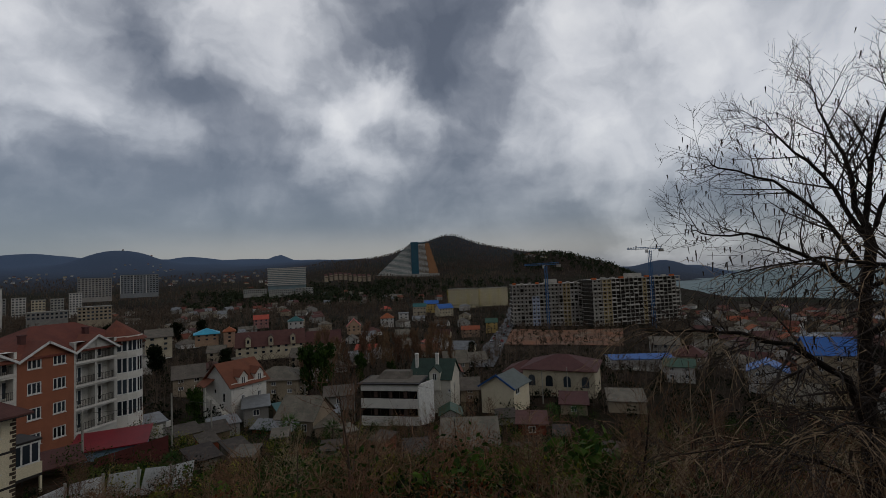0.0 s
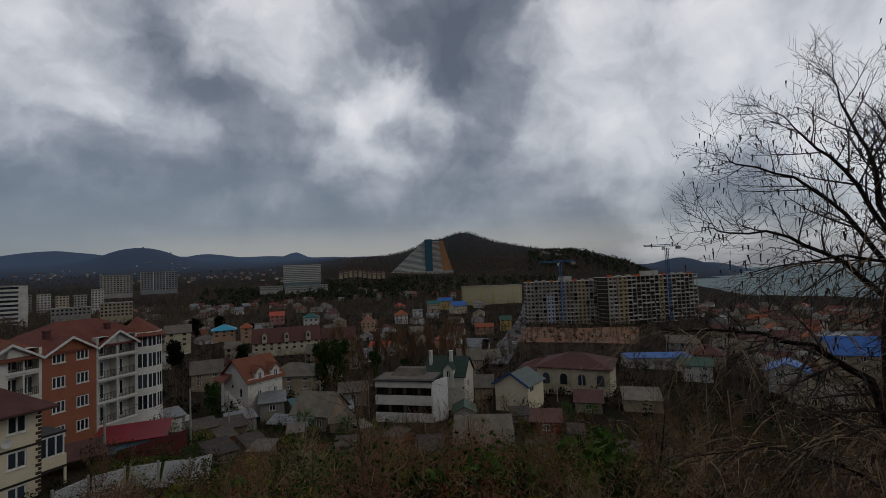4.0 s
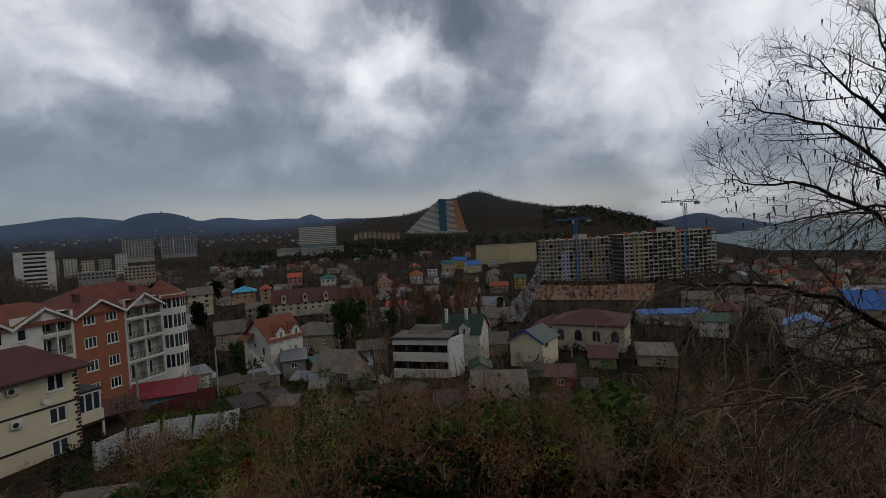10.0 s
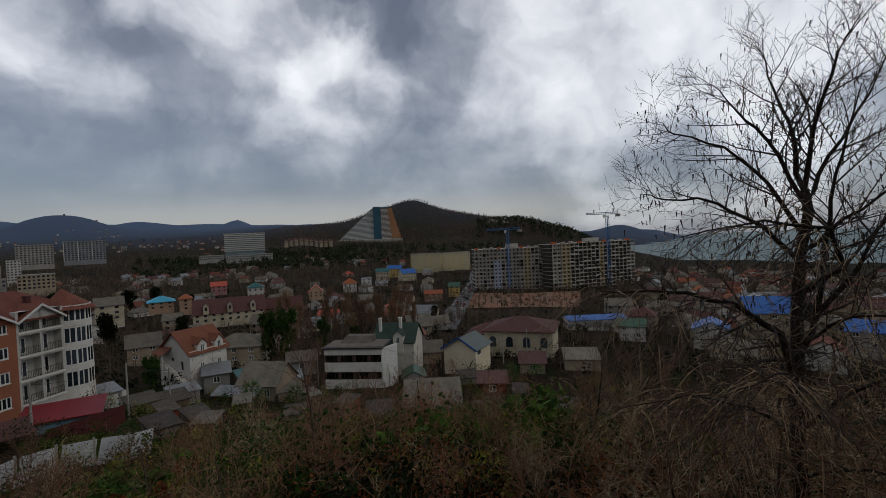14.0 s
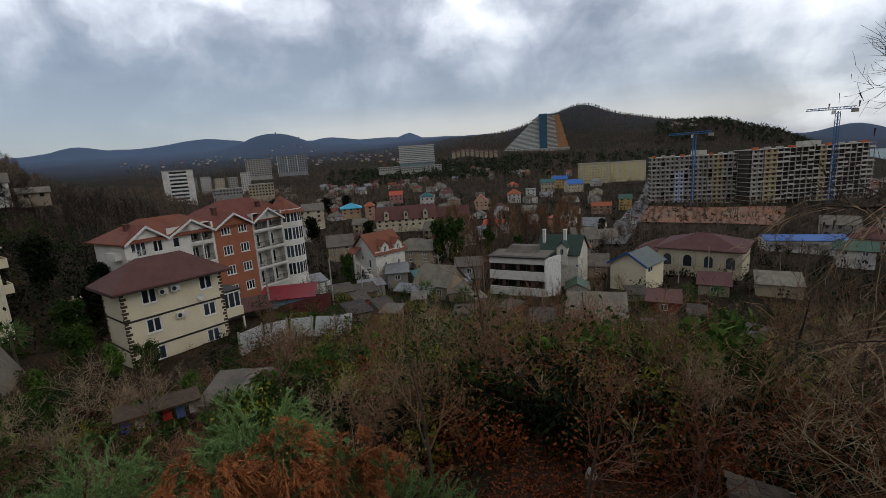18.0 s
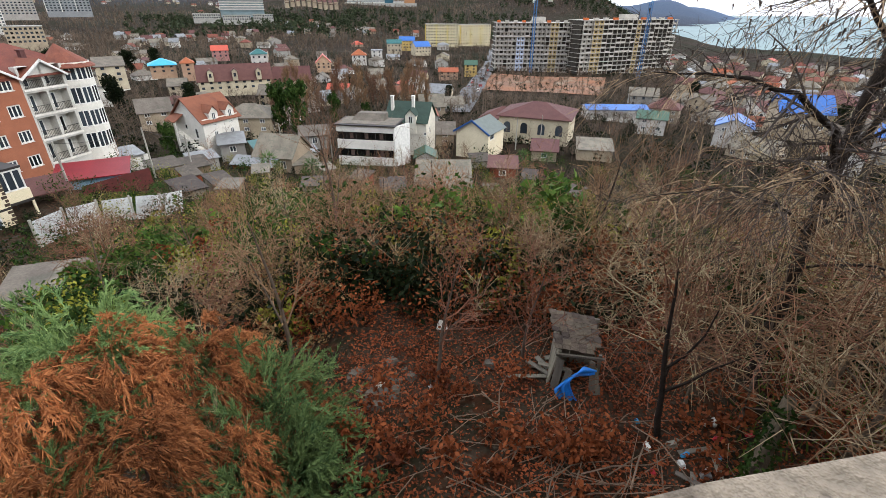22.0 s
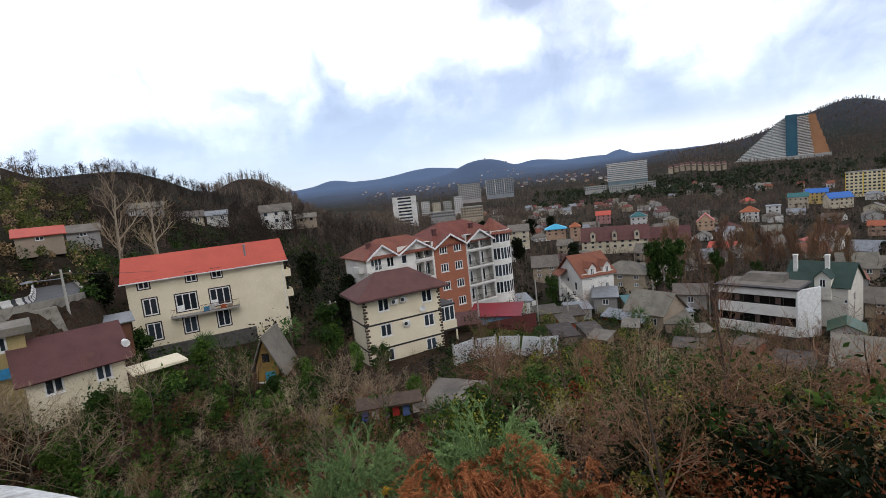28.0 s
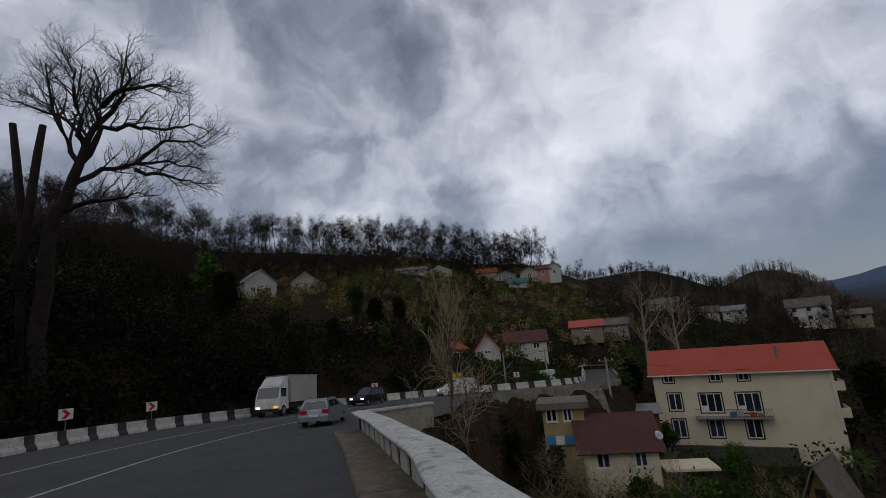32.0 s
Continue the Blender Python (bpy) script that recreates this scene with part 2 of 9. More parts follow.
def glass(name, col=(0.02, 0.025, 0.03), rough=0.08):
    """Window glass before an unlit room."""
    if name in MATS:
        return MATS[name]
    m = MATS[name] = bpy.data.materials.new(name)
    m.use_nodes = True
    bs = m.node_tree.nodes["Principled BSDF"]
    nodes, links, add = wire(m.node_tree)
    info = add("ShaderNodeObjectInfo")
    r = add("ShaderNodeMapRange", {0: info.outputs["Random"], 3: 0.3, 4: 2.2})
    c = add("ShaderNodeMix", {0: 1.0, 6: (*col, 1), 7: r.outputs[0]}, data_type="RGBA", blend_type="MULTIPLY")
    links.new(c.outputs[2], bs.inputs["Base Color"])
    bs.inputs["Roughness"].default_value = rough
    bs.inputs["Specular IOR Level"].default_value = 0.5
    return m


GLASS = glass("window_glass")
WHITE = mat("white_plastic", (0.72, 0.72, 0.7), rough=0.5, scale=2, bump=0.03)
DARKTRIM = mat("dark_trim", (0.03, 0.026, 0.024), rough=0.6, bump=0.05)
CREAM = mat("cream_render", (0.68, 0.61, 0.46), (0.6, 0.53, 0.39), scale=0.35, fine=30, bump=0.1)
GREY_RENDER = mat("grey_render", (0.5, 0.49, 0.46), (0.42, 0.41, 0.385), scale=0.4, fine=30, bump=0.1, vary=0.12)
WHITE_RENDER = mat("white_render", (0.66, 0.64, 0.6), (0.55, 0.53, 0.49), scale=0.4, fine=30, bump=0.08)
OFFWHITE = mat("offwhite_render", (0.6, 0.57, 0.5), (0.5, 0.47, 0.41), scale=0.4, fine=30, bump=0.1, vary=0.15)
ORANGE = mat("orange_brick", (0.31, 0.13, 0.082), (0.25, 0.105, 0.066), scale=0.6, fine=40, bump=0.2)
TILE_RED = mat("red_brown_tile", (0.18, 0.068, 0.046), (0.13, 0.05, 0.036), scale=0.7, fine=18, bump=0.5, vary=0.15)
TILE_BROWN = mat("maroon_tile", (0.105, 0.05, 0.045), (0.08, 0.038, 0.035), scale=0.7, fine=18, bump=0.5, vary=0.1)
ROOF_RED = mat("bright_red_sheet", (0.42, 0.095, 0.065), (0.36, 0.08, 0.055), rough=0.55, scale=0.4, fine=20, bump=0.15)
ROOF_GREEN = mat("green_shingle", (0.035, 0.06, 0.045), (0.028, 0.045, 0.035), scale=0.7, fine=20, bump=0.4)
SLATE = mat("old_asbestos_slate", (0.175, 0.155, 0.13), (0.115, 0.1, 0.084), scale=0.5, fine=14, bump=0.4, vary=0.2, spots=(0.11, 0.105, 0.085))
CONCRETE = mat("grey_concrete", (0.34, 0.33, 0.3), (0.25, 0.24, 0.215), scale=0.5, fine=20, bump=0.3, vary=0.1)
OLDWALL = mat("stained_concrete", (0.27, 0.25, 0.21), (0.17, 0.155, 0.13), scale=0.6, fine=16, bump=0.5, spots=(0.12, 0.115, 0.095))
METAL = mat("galvanised_metal", (0.24, 0.25, 0.26), (0.16, 0.165, 0.17), rough=0.5, metal=0.3, scale=0.8, bump=0.1)
RUST = mat("rusty_iron", (0.13, 0.06, 0.035), (0.09, 0.045, 0.03), rough=0.8, scale=1.5, bump=0.3)
BLUE_ROOF = mat("bright_blue_sheet", (0.03, 0.13, 0.4), (0.03, 0.11, 0.32), rough=0.5, scale=0.4, bump=0.1)
TEAL_ROOF = mat("turquoise_sheet", (0.04, 0.36, 0.5), (0.04, 0.3, 0.42), rough=0.5, scale=0.4, bump=0.1)
WOOD = mat("weathered_wood", (0.2, 0.15, 0.1), (0.12, 0.09, 0.06), scale=1.2, fine=10, bump=0.4, stretch=(1, 1, 0.15))
BARK = mat("grey_bark", (0.13, 0.105, 0.085), (0.075, 0.06, 0.048), scale=2.5, fine=8, bump=0.6, stretch=(1, 1, 0.3), vary=0.2, spec=0.06)
TWIG = mat("bare_twigs", (0.235, 0.152, 0.1), (0.105, 0.063, 0.042), scale=1.5, fine=6, bump=0.0, vary=0.25, spec=0.06)
PALETWIG = mat("pale_twigs", (0.36, 0.29, 0.2), (0.19, 0.148, 0.104), scale=1.5, fine=6, bump=0.0, vary=0.2, spec=0.06)
REDTWIG = mat("reddish_twigs", (0.26, 0.145, 0.1), (0.14, 0.075, 0.052), scale=1.5, fine=6, bump=0.0, vary=0.25, spec=0.06)
DARKBARK = mat("dark_wet_bark", (0.035, 0.028, 0.024), (0.02, 0.017, 0.015), scale=2.5, fine=8, bump=0.5, spec=0.06)

# ---- builders ----
def mesh_of(name, verts, faces, material=None, smooth=False):
    me = bpy.data.meshes.new(name)
    me.from_pydata([tuple(v) for v in verts], [], faces)
    me.validate()
    if material:
        me.materials.append(material)
    if smooth:
        me.polygons.foreach_set("use_smooth", [True] * len(me.polygons))
    me.update()
    return me


class Form:
    """Collects boxes, slabs and tubes into one mesh."""

    def __init__(self):
        self.v, self.f = [], []

    def face(self, pts):
        n = len(self.v)
        self.v += [Vector(p) for p in pts]
        self.f.append(tuple(range(n, n + len(pts))))
        return self

    def box(self, x0, x1, y0, y1, z0, z1, m=None):
        return self.hexa([(x0, y0, z0), (x1, y0, z0), (x1, y1, z0), (x0, y1, z0), (x0, y0, z1), (x1, y0, z1), (x1, y1, z1), (x0, y1, z1)], m)

    def hexa(self, p, m=None):
        n = len(self.v)
        self.v += [(m @ Vector(q)) if m else Vector(q) for q in p]
        self.f += [tuple(n + i for i in q) for q in ((0, 3, 2, 1), (4, 5, 6, 7), (0, 1, 5, 4), (1, 2, 6, 5), (2, 3, 7, 6), (3, 0, 4, 7))]
        return self

    def slab(self, a, b, c, d, thick):
        """A sheet with thickness below its four corners (seen from above anticlockwise)."""
        a, b, c, d = (Vector(q) for q in (a, b, c, d))
        n = (b - a).cross(d - a).normalized() * thick
        return self.hexa([a - n, b - n, c - n, d - n, a, b, c, d])

    def tube(self, pts, radii, sides=6, cap=True):
        pts = [Vector(p) for p in pts]
        n0, k = len(self.v), len(pts)
        for i, p in enumerate(pts):
            way = (pts[min(i + 1, k - 1)] - pts[max(i - 1, 0)]).normalized()
            side = way.cross(Vector((0, 0, 1)) if abs(way.z) < 0.9 else Vector((1, 0, 0))).normalized()
            up = side.cross(way)
            r = radii[i] if hasattr(radii, "__len__") else radii
            for j in range(sides):
                a = 2 * math.pi * j / sides
                self.v.append(p + (side * math.cos(a) + up * math.sin(a)) * r)
        for i in range(k - 1):
            for j in range(sides):
                a, b = n0 + i * sides + j, n0 + i * sides + (j + 1) % sides
                self.f.append((a, b, b + sides, a + sides))
        if cap:
            self.f.append(tuple(n0 + j for j in reversed(range(sides))))
            self.f.append(tuple(n0 + (k - 1) * sides + j for j in range(sides)))
        return self

    def mesh(self, name, material, smooth=False):
        return mesh_of(name, self.v, self.f, material, smooth)


def thing(name, m, label="", category="", group="", kind=""):
    ob = new(name)
    ob.empty_display_size = 0.2
    ob.matrix_world = m
    return tagged(ob, label, category, group, kind)


def part(name, form, material, parent, label="", at=None, smooth=False):
    """One mesh object under a thing or a part. form: a Form, or a mesh that repeats share."""
    me = form if isinstance(form, bpy.types.Mesh) else form.mesh(name, material, smooth)
    ob = new(name, me)
    ob.parent = parent
    if at is not None:
        ob.matrix_basis = at if isinstance(at, Matrix) else Matrix.Translation(at)
    return tagged(ob, label)


def solo(name, form, material, label, category, group="", kind="", smooth=False):
    ob = new(name, form if isinstance(form, bpy.types.Mesh) else form.mesh(name, material, smooth))
    return tagged(ob, label, category, group, kind)


def spot(az, d):
    """Plan place by bearing (degrees to the left of ahead) and distance."""
    return -d * math.sin(radians(az)), d * math.cos(radians(az))


# ---- the lie of the land ----
RADII = (0, 14, 35, 60, 95, 140, 200, 300, 450, 800, 1300, 2000, 3300, 4900)
SLOPES = {
    -180: (28, 28, 34, 44, 56, 66, 75, 75, 75, 75, 75, 75, 75, 75),
    -120: (28, 28, 30, 38, 45, 50, 50, 40, 20, -10, -45, -45, -45, -45),
    -90: (22, 22, 12, 4, -2, -8, -14, -26, -40, -45, -45, -45, -45, -45),
    -60: (22, 22, 13, 5, -2, -6, -12, -17, -22, -34, -45, -45, -45, -45),
    -45: (22, 22, 14, 6, 0, -4, -9, -15, -20, -32, -45, -45, -45, -45),
    -32: (22, 22, 14, 6, 1, -3, -7, -13, -18, -28, -44, -45, -45, -45),
    -25: (22, 22, 14, 6, 1, -3, -7, -12, -17, -24, -33, -44, 20, 30),
    -18: (22, 22, 14, 6, 1, -2, -6, -12, -17, -16, 0, 40, 30, 30),
    -10: (22, 22, 14, 6, 1, -2, -6, -12, -16, -8, 18, 105, 60, 60),
    0: (22, 22, 14, 6, 0.5, -2, -6, -11, -14, -5, 25, 110, 120, 150),
    12: (22, 22, 14, 7, 0.5, -2, -6, -10, -10, -5, 34, 98, 160, 218),
    25: (22, 21, 14, 9, 3, 0, -4, -8, -8, -5, 14, 50, 135, 255),
    40: (21, 19, 14, 11.5, 8.5, 6, 2, -2, -4, -5, 10, 40, 125, 285),
    52: (20, 18, 13, 11, 13, 14, 15, 16, 18, 10, 10, 40, 120, 255),
    63: (20, 18, 12.5, 13.5, 14.8, 19, 28, 36, 52, 30, 20, 60, 120, 205),
    75: (19, 17, 12.5, 15.2, 23, 28, 42, 60, 55, 40, 30, 60, 100, 100),
    90: (19, 16, 13, 18.5, 28.5, 41, 60, 58, 50, 40, 30, 60, 100, 100),
    105: (22, 17, 13, 23.5, 35, 50, 68, 66, 60, 50, 50, 60, 100, 100),
    120: (26, 24, 25, 27, 38, 48, 72, 72, 70, 70, 70, 70, 70, 70),
    140: (28, 28, 27, 36, 48, 62, 80, 80, 80, 80, 80, 80, 80, 80),
    180: (28, 28, 34, 44, 56, 66, 75, 75, 75, 75, 75, 75, 75, 75),
}
# bearing, distance, height, breadth across and along the view
HILLS = [(0.0, 2000, 84, 120, 300), (-5, 1950, 25, 130, 300), (4.5, 2000, 35, 80, 300), (-14.5, 1500, 48, 160, 250), (20, 4300, 55, 90, 300),
         (35.5, 3600, 110, 260, 300), (43, 4500, 60, 300, 300), (54, 4500, 45, 200, 300), (29, 4400, 40, 200, 250), (8.5, 1900, 12, 100, 200),
         (61.5, 470, 10, 22, 60), (64.5, 470, 8, 16, 60), (-24.5, 3300, 40, 130, 250), (-29, 3600, 30, 150, 250)]
# levelled ground: bearing, distance, height, radius
PADS = [(71, 74, 12.6, 17), (65, 70, 12.3, 12), (81.5, 46, 15.6, 9)]
ROAD_Z, ROAD_FALL, SEA_Z = 28.55, 0.08, -36.0
# centre line of the parapet, and the foot of the striped barrier across the road
PARAPET = [(70, 14), (40, 7), (20, 2.9), (8, 1.05), (3, 0.42), (0.2, 0.22), (-1.2, -0.1), (-2.6, -0.44), (-3.3, -0.66), (-4.7, -1.3), (-6, -1.86), (-7.6, -2.46), (-9.7, -3.05), (-11.7, -3.9), (-15, -5.3), (-18, -6.5), (-21.5, -8.15), (-23.2, -8.9)]
FARWALL = [(-23.2, -8.9), (-24.3, -7.9), (-26.2, -6.6), (-30.6, -5.5), (-38, -6.0), (-46, -6.2), (-52, -3.5), (-55.5, 1.0), (-58, 6), (-63, 10.5), (-72, 13), (-95, 16)]
BARRIER = [(70, -4), (40, -11), (15, -17), (-5, -22), (-14, -24.6), (-21.6, -26.6), (-27, -28.0), (-31, -28.3), (-36, -27.7), (-46.2, -24.2), (-54, -20.4), (-59, -15.5), (-62.5, -9), (-63.8, -2), (-65.5, 3), (-69, 6.5), (-76, 8.5), (-95, 11)]
ROAD_EDGE = PARAPET + FARWALL[1:]
ROAD_RING = ROAD_EDGE + BARRIER[::-1]


def near_line(x, y, line):
    best = np.full(x.shape, 1e9)
    for (ax, ay), (bx, by) in zip(line, line[1:]):
        dx, dy = bx - ax, by - ay
        k = np.clip(((x - ax) * dx + (y - ay) * dy) / (dx * dx + dy * dy), 0, 1)
        best = np.minimum(best, np.hypot(x - ax - k * dx, y - ay - k * dy))
    return best


def within(x, y, ring):
    hit = np.zeros(x.shape, bool)
    for (ax, ay), (bx, by) in zip(ring, ring[1:] + ring[:1]):
        if ay != by:
            hit ^= ((ay > y) != (by > y)) & (x < (bx - ax) * (y - ay) / (by - ay) + ax)
    return hit


def smooth(a, b, v):
    k = np.clip((v - a) / (b - a), 0, 1)
    return k * k * (3 - 2 * k)


def waves(x, y, size, seed):
    """Gentle unevenness without a grid."""
    rng, z = np.random.RandomState(seed), 0
    for i in range(6):
        a, p, s = rng.uniform(0, 6.28), rng.uniform(0, 6.28), size * rng.uniform(0.5, 1.6)
        z = z + np.sin((x * math.cos(a) + y * math.sin(a)) * 6.28 / s + p)
    return z / 6


def ground_at(x, y):
    x, y = np.asarray(x, float), np.asarray(y, float)
    d, az = np.hypot(x, y), np.degrees(np.arctan2(-x, y))
    keys = sorted(SLOPES)
    table = np.array([[np.interp(d, RADII, SLOPES[k])] for k in keys])[:, 0]
    i = np.clip(np.searchsorted(keys, az, side="right") - 1, 0, len(keys) - 2)
    k0, k1 = np.take(keys, i), np.take(keys, i + 1)
    k = (az - k0) / (k1 - k0)
    k = k * k * (3 - 2 * k)
    z = np.take_along_axis(table, i[None], 0)[0] * (1 - k) + np.take_along_axis(table, i[None] + 1, 0)[0] * k
    for a, dist, high, wide, long in HILLS:
        hx, hy = spot(a, dist)
        ca, sa = math.cos(radians(a)), math.sin(radians(a))
        u, v = (x - hx) * ca + (y - hy) * sa, -(x - hx) * sa + (y - hy) * ca
        z = z + high * np.exp(-(u / wide) ** 2 - (v / long) ** 2)
    far = smooth(20, 80, d)
    z = z + waves(x, y, 9, 1) * 0.35 * smooth(6, 12, d) * (1 - far) + waves(x, y, 60, 2) * 1.2 * far * smooth(120, 250, d) + waves(x, y, 420, 3) * 10 * smooth(1100, 2500, d)
    for a, dist, level, wide in PADS:
        px_, py_ = spot(a, dist)
        k = 1 - smooth(wide * 0.6, wide, np.hypot(x - px_, y - py_))
        z = z * (1 - k) + level * k
    road = ROAD_Z + ROAD_FALL * np.clip(x, -75, 75)
    close = d < 130
    inside = within(x, y, ROAD_RING) & close
    dp, db = near_line(x, y, ROAD_EDGE), near_line(x, y, BARRIER)
    bank = np.where(x < -33, 4.0, np.where(x < -23, 3.5, 1.3))
    t = np.where(dp < db, smooth(0.15, 1, dp / bank), smooth(1.0, 12.0, db))
    out = (road - 0.4) * (1 - t) + z * t
    return np.where(inside, road - 0.4, np.where(close, out, z))


def land():
    azs = np.concatenate([np.arange(-180, -76, 4), np.arange(-76, 146, 0.7), np.arange(146, 180, 4)])
    rs = np.concatenate([[0.0], np.geomspace(0.7, 4900, 200)])
    a, r = np.meshgrid(np.radians(azs), rs, indexing="ij")
    x, y = -r * np.sin(a), r * np.cos(a)
    z = ground_at(x.ravel(), y.ravel())
    n, k = x.shape
    v = np.stack([x.ravel(), y.ravel(), z], 1)
    i, j = np.meshgrid(np.arange(n), np.arange(k - 1), indexing="ij")
    q = np.stack([i * k + j, ((i + 1) % n) * k + j, ((i + 1) % n) * k + j + 1, i * k + j + 1], -1).reshape(-1, 4)
    return mesh_of("ground", v.tolist(), q.tolist(), GROUND, True)


def ground_material():
    m = bpy.data.materials.new("soil_scrub_and_painted_haze")
    m.use_nodes = True
    nt = m.node_tree
    nt.nodes.clear()
    nodes, links, add = wire(nt)
    out = add("ShaderNodeOutputMaterial")
    co = add("ShaderNodeTexCoord")
    v = co.outputs["Object"]
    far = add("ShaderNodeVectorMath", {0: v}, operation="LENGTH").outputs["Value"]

    def noise_tex(scale, detail=5.0, rough=0.6):
        return add("ShaderNodeTexNoise", {"Vector": v, "Scale": scale, "Detail": detail, "Roughness": rough}).outputs[0]

    def blend(f, a, b):
        return add("ShaderNodeMix", {0: f, 6: a if isinstance(a, bpy.types.NodeSocket) else (*a, 1), 7: b if isinstance(b, bpy.types.NodeSocket) else (*b, 1)}, data_type="RGBA").outputs[2]

    def step(f, lo, hi):
        return add("ShaderNodeMapRange", {0: f, 1: lo, 2: hi}).outputs[0]

    near = blend(step(noise_tex(0.5), 0.4, 0.62), (0.058, 0.04, 0.026), (0.024, 0.02, 0.011))
    near = blend(step(noise_tex(2.2), 0.5, 0.62), near, (0.05, 0.021, 0.011))
    near = blend(step(noise_tex(9.0), 0.55, 0.7), near, (0.075, 0.057, 0.04))
    mid = blend(step(noise_tex(0.035), 0.42, 0.6), (0.032, 0.022, 0.015), (0.02, 0.018, 0.01))
    mid = blend(step(noise_tex(0.3), 0.5, 0.65), mid, (0.032, 0.024, 0.017))
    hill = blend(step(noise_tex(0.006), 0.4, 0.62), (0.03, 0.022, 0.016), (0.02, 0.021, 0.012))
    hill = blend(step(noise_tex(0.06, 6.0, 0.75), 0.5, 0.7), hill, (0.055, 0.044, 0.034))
    # haze painted in: the hill colour shifts to blue with distance
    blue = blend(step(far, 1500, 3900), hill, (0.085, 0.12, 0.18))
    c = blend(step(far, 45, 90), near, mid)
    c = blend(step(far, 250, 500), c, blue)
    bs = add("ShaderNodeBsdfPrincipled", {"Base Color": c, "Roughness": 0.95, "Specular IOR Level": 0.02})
    bump = add("ShaderNodeBump", {"Strength": 0.8, "Distance": 0.08, "Height": noise_tex(6.0, 6.0, 0.7)})
    bump2 = add("ShaderNodeBump", {"Strength": 0.9, "Distance": 4.0, "Height": noise_tex(0.09, 6.0, 0.75), "Normal": bump.outputs[0]})
    links.new(bump2.outputs[0], bs.inputs["Normal"])
    links.new(bs.outputs[0], out.inputs[0])
    return m


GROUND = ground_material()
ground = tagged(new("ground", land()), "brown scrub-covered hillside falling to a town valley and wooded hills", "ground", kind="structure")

# the sea
SEA = mat("grey_green_sea", (0.17, 0.235, 0.23), (0.14, 0.2, 0.2), rough=0.65, spec=0.15, scale=0.004, fine=30, bump=0.2)
f = Form()
for i in range(60):
    a0, a1 = radians(-125 + i * 2), radians(-123 + i * 2)
    for r0, r1 in ((250, 900), (900, 2200), (2200, 4950)):
        f.face([(-r0 * math.sin(a1), r0 * math.cos(a1), SEA_Z), (-r0 * math.sin(a0), r0 * math.cos(a0), SEA_Z), (-r1 * math.sin(a0), r1 * math.cos(a0), SEA_Z), (-r1 * math.sin(a1), r1 * math.cos(a1), SEA_Z)])
sea = solo("water", f, SEA, "grey-green sea under cloud along the coast", "sea", kind="structure")

# ---- road ----
ASPHALT = mat("worn_asphalt", (0.068, 0.067, 0.064), (0.05, 0.049, 0.047), rough=0.8, scale=0.5, fine=60, bump=0.25, spots=(0.075, 0.074, 0.072))
PAINT = mat("worn_road_paint", (0.5, 0.5, 0.48), (0.36, 0.36, 0.35), rough=0.7, scale=3, bump=0.1)


def road_z(x):
    return ROAD_Z + ROAD_FALL * max(-75, min(75, x))


def resample(line, step):
    pts, out, carry = [Vector((*p, 0)) for p in line], [], 0.0
    for a, b in zip(pts, pts[1:]):
        n = (b - a).length
        s = carry
        while s < n:
            out.append(a + (b - a) * (s / n))
            s += step
        carry = s - n
    return out


def rounded(line, rounds=2):
    for _ in range(rounds):
        new_line = [line[0]]
        for (ax, ay), (bx, by) in zip(line, line[1:]):
            new_line += [(ax * 0.75 + bx * 0.25, ay * 0.75 + by * 0.25), (ax * 0.25 + bx * 0.75, ay * 0.25 + by * 0.75)]
        line = new_line + [line[-1]]
    return line


def across(line):
    """Points and left-hand normals along a line in plan."""
    pts = [Vector((p[0], p[1], 0)) for p in line]
    for i, p in enumerate(pts):
        way = (pts[min(i + 1, len(pts) - 1)] - pts[max(i - 1, 0)]).normalized()
        yield p, Vector((-way.y, way.x, 0))


def ribbon(line, profile, closed=False, fall=True):
    """Sweeps a profile (offset to the left of the line, height over the road) along a line."""
    f, k = Form(), len(profile)
    for p, n in across(line):
        for off, h in profile:
            q = p + n * off
            f.v.append(Vector((q.x, q.y, road_z(q.x) + h)))
    m = len(f.v) // k
    for i in range(m - 1):
        for j in range(k if closed else k - 1):
            a, b = i * k + j, i * k + (j + 1) % k
            f.f.append((a, b, b + k, a + k))
    if closed:
        f.f += [tuple(range(k - 1, -1, -1)), tuple((m - 1) * k + j for j in range(k))]
    return f


def road_sheet():
    f = Form()
    left, right = resample(rounded(ROAD_EDGE), 1.0), resample(rounded(BARRIER), 1.0)
    n = 120
    for i in range(n + 1):
        a, b = left[min(len(left) - 1, round(i * (len(left) - 1) / n))], right[min(len(right) - 1, round(i * (len(right) - 1) / n))]
        for j in range(9):
            q = a + (b - a) * j / 8
            f.v.append(Vector((q.x, q.y, road_z(q.x))))
    for i in range(n):
        for j in range(8):
            a = i * 9 + j
            f.f.append((a, a + 1, a + 10, a + 9))
    return f


road = solo("road", road_sheet(), ASPHALT, "worn grey asphalt hill road with patched edges", "road", kind="structure")

# ---- houses ----
SIDES = {"f": (0, lambda w, d: (0, 0)), "r": (90, lambda w, d: (w, 0)), "b": (180, lambda w, d: (w, d)), "l": (270, lambda w, d: (0, d))}


def side_pose(side, w, d):
    turn, corner = SIDES[side]
    x, y = corner(w, d)
    return pose(x, y, 0, 0, 0, turn)


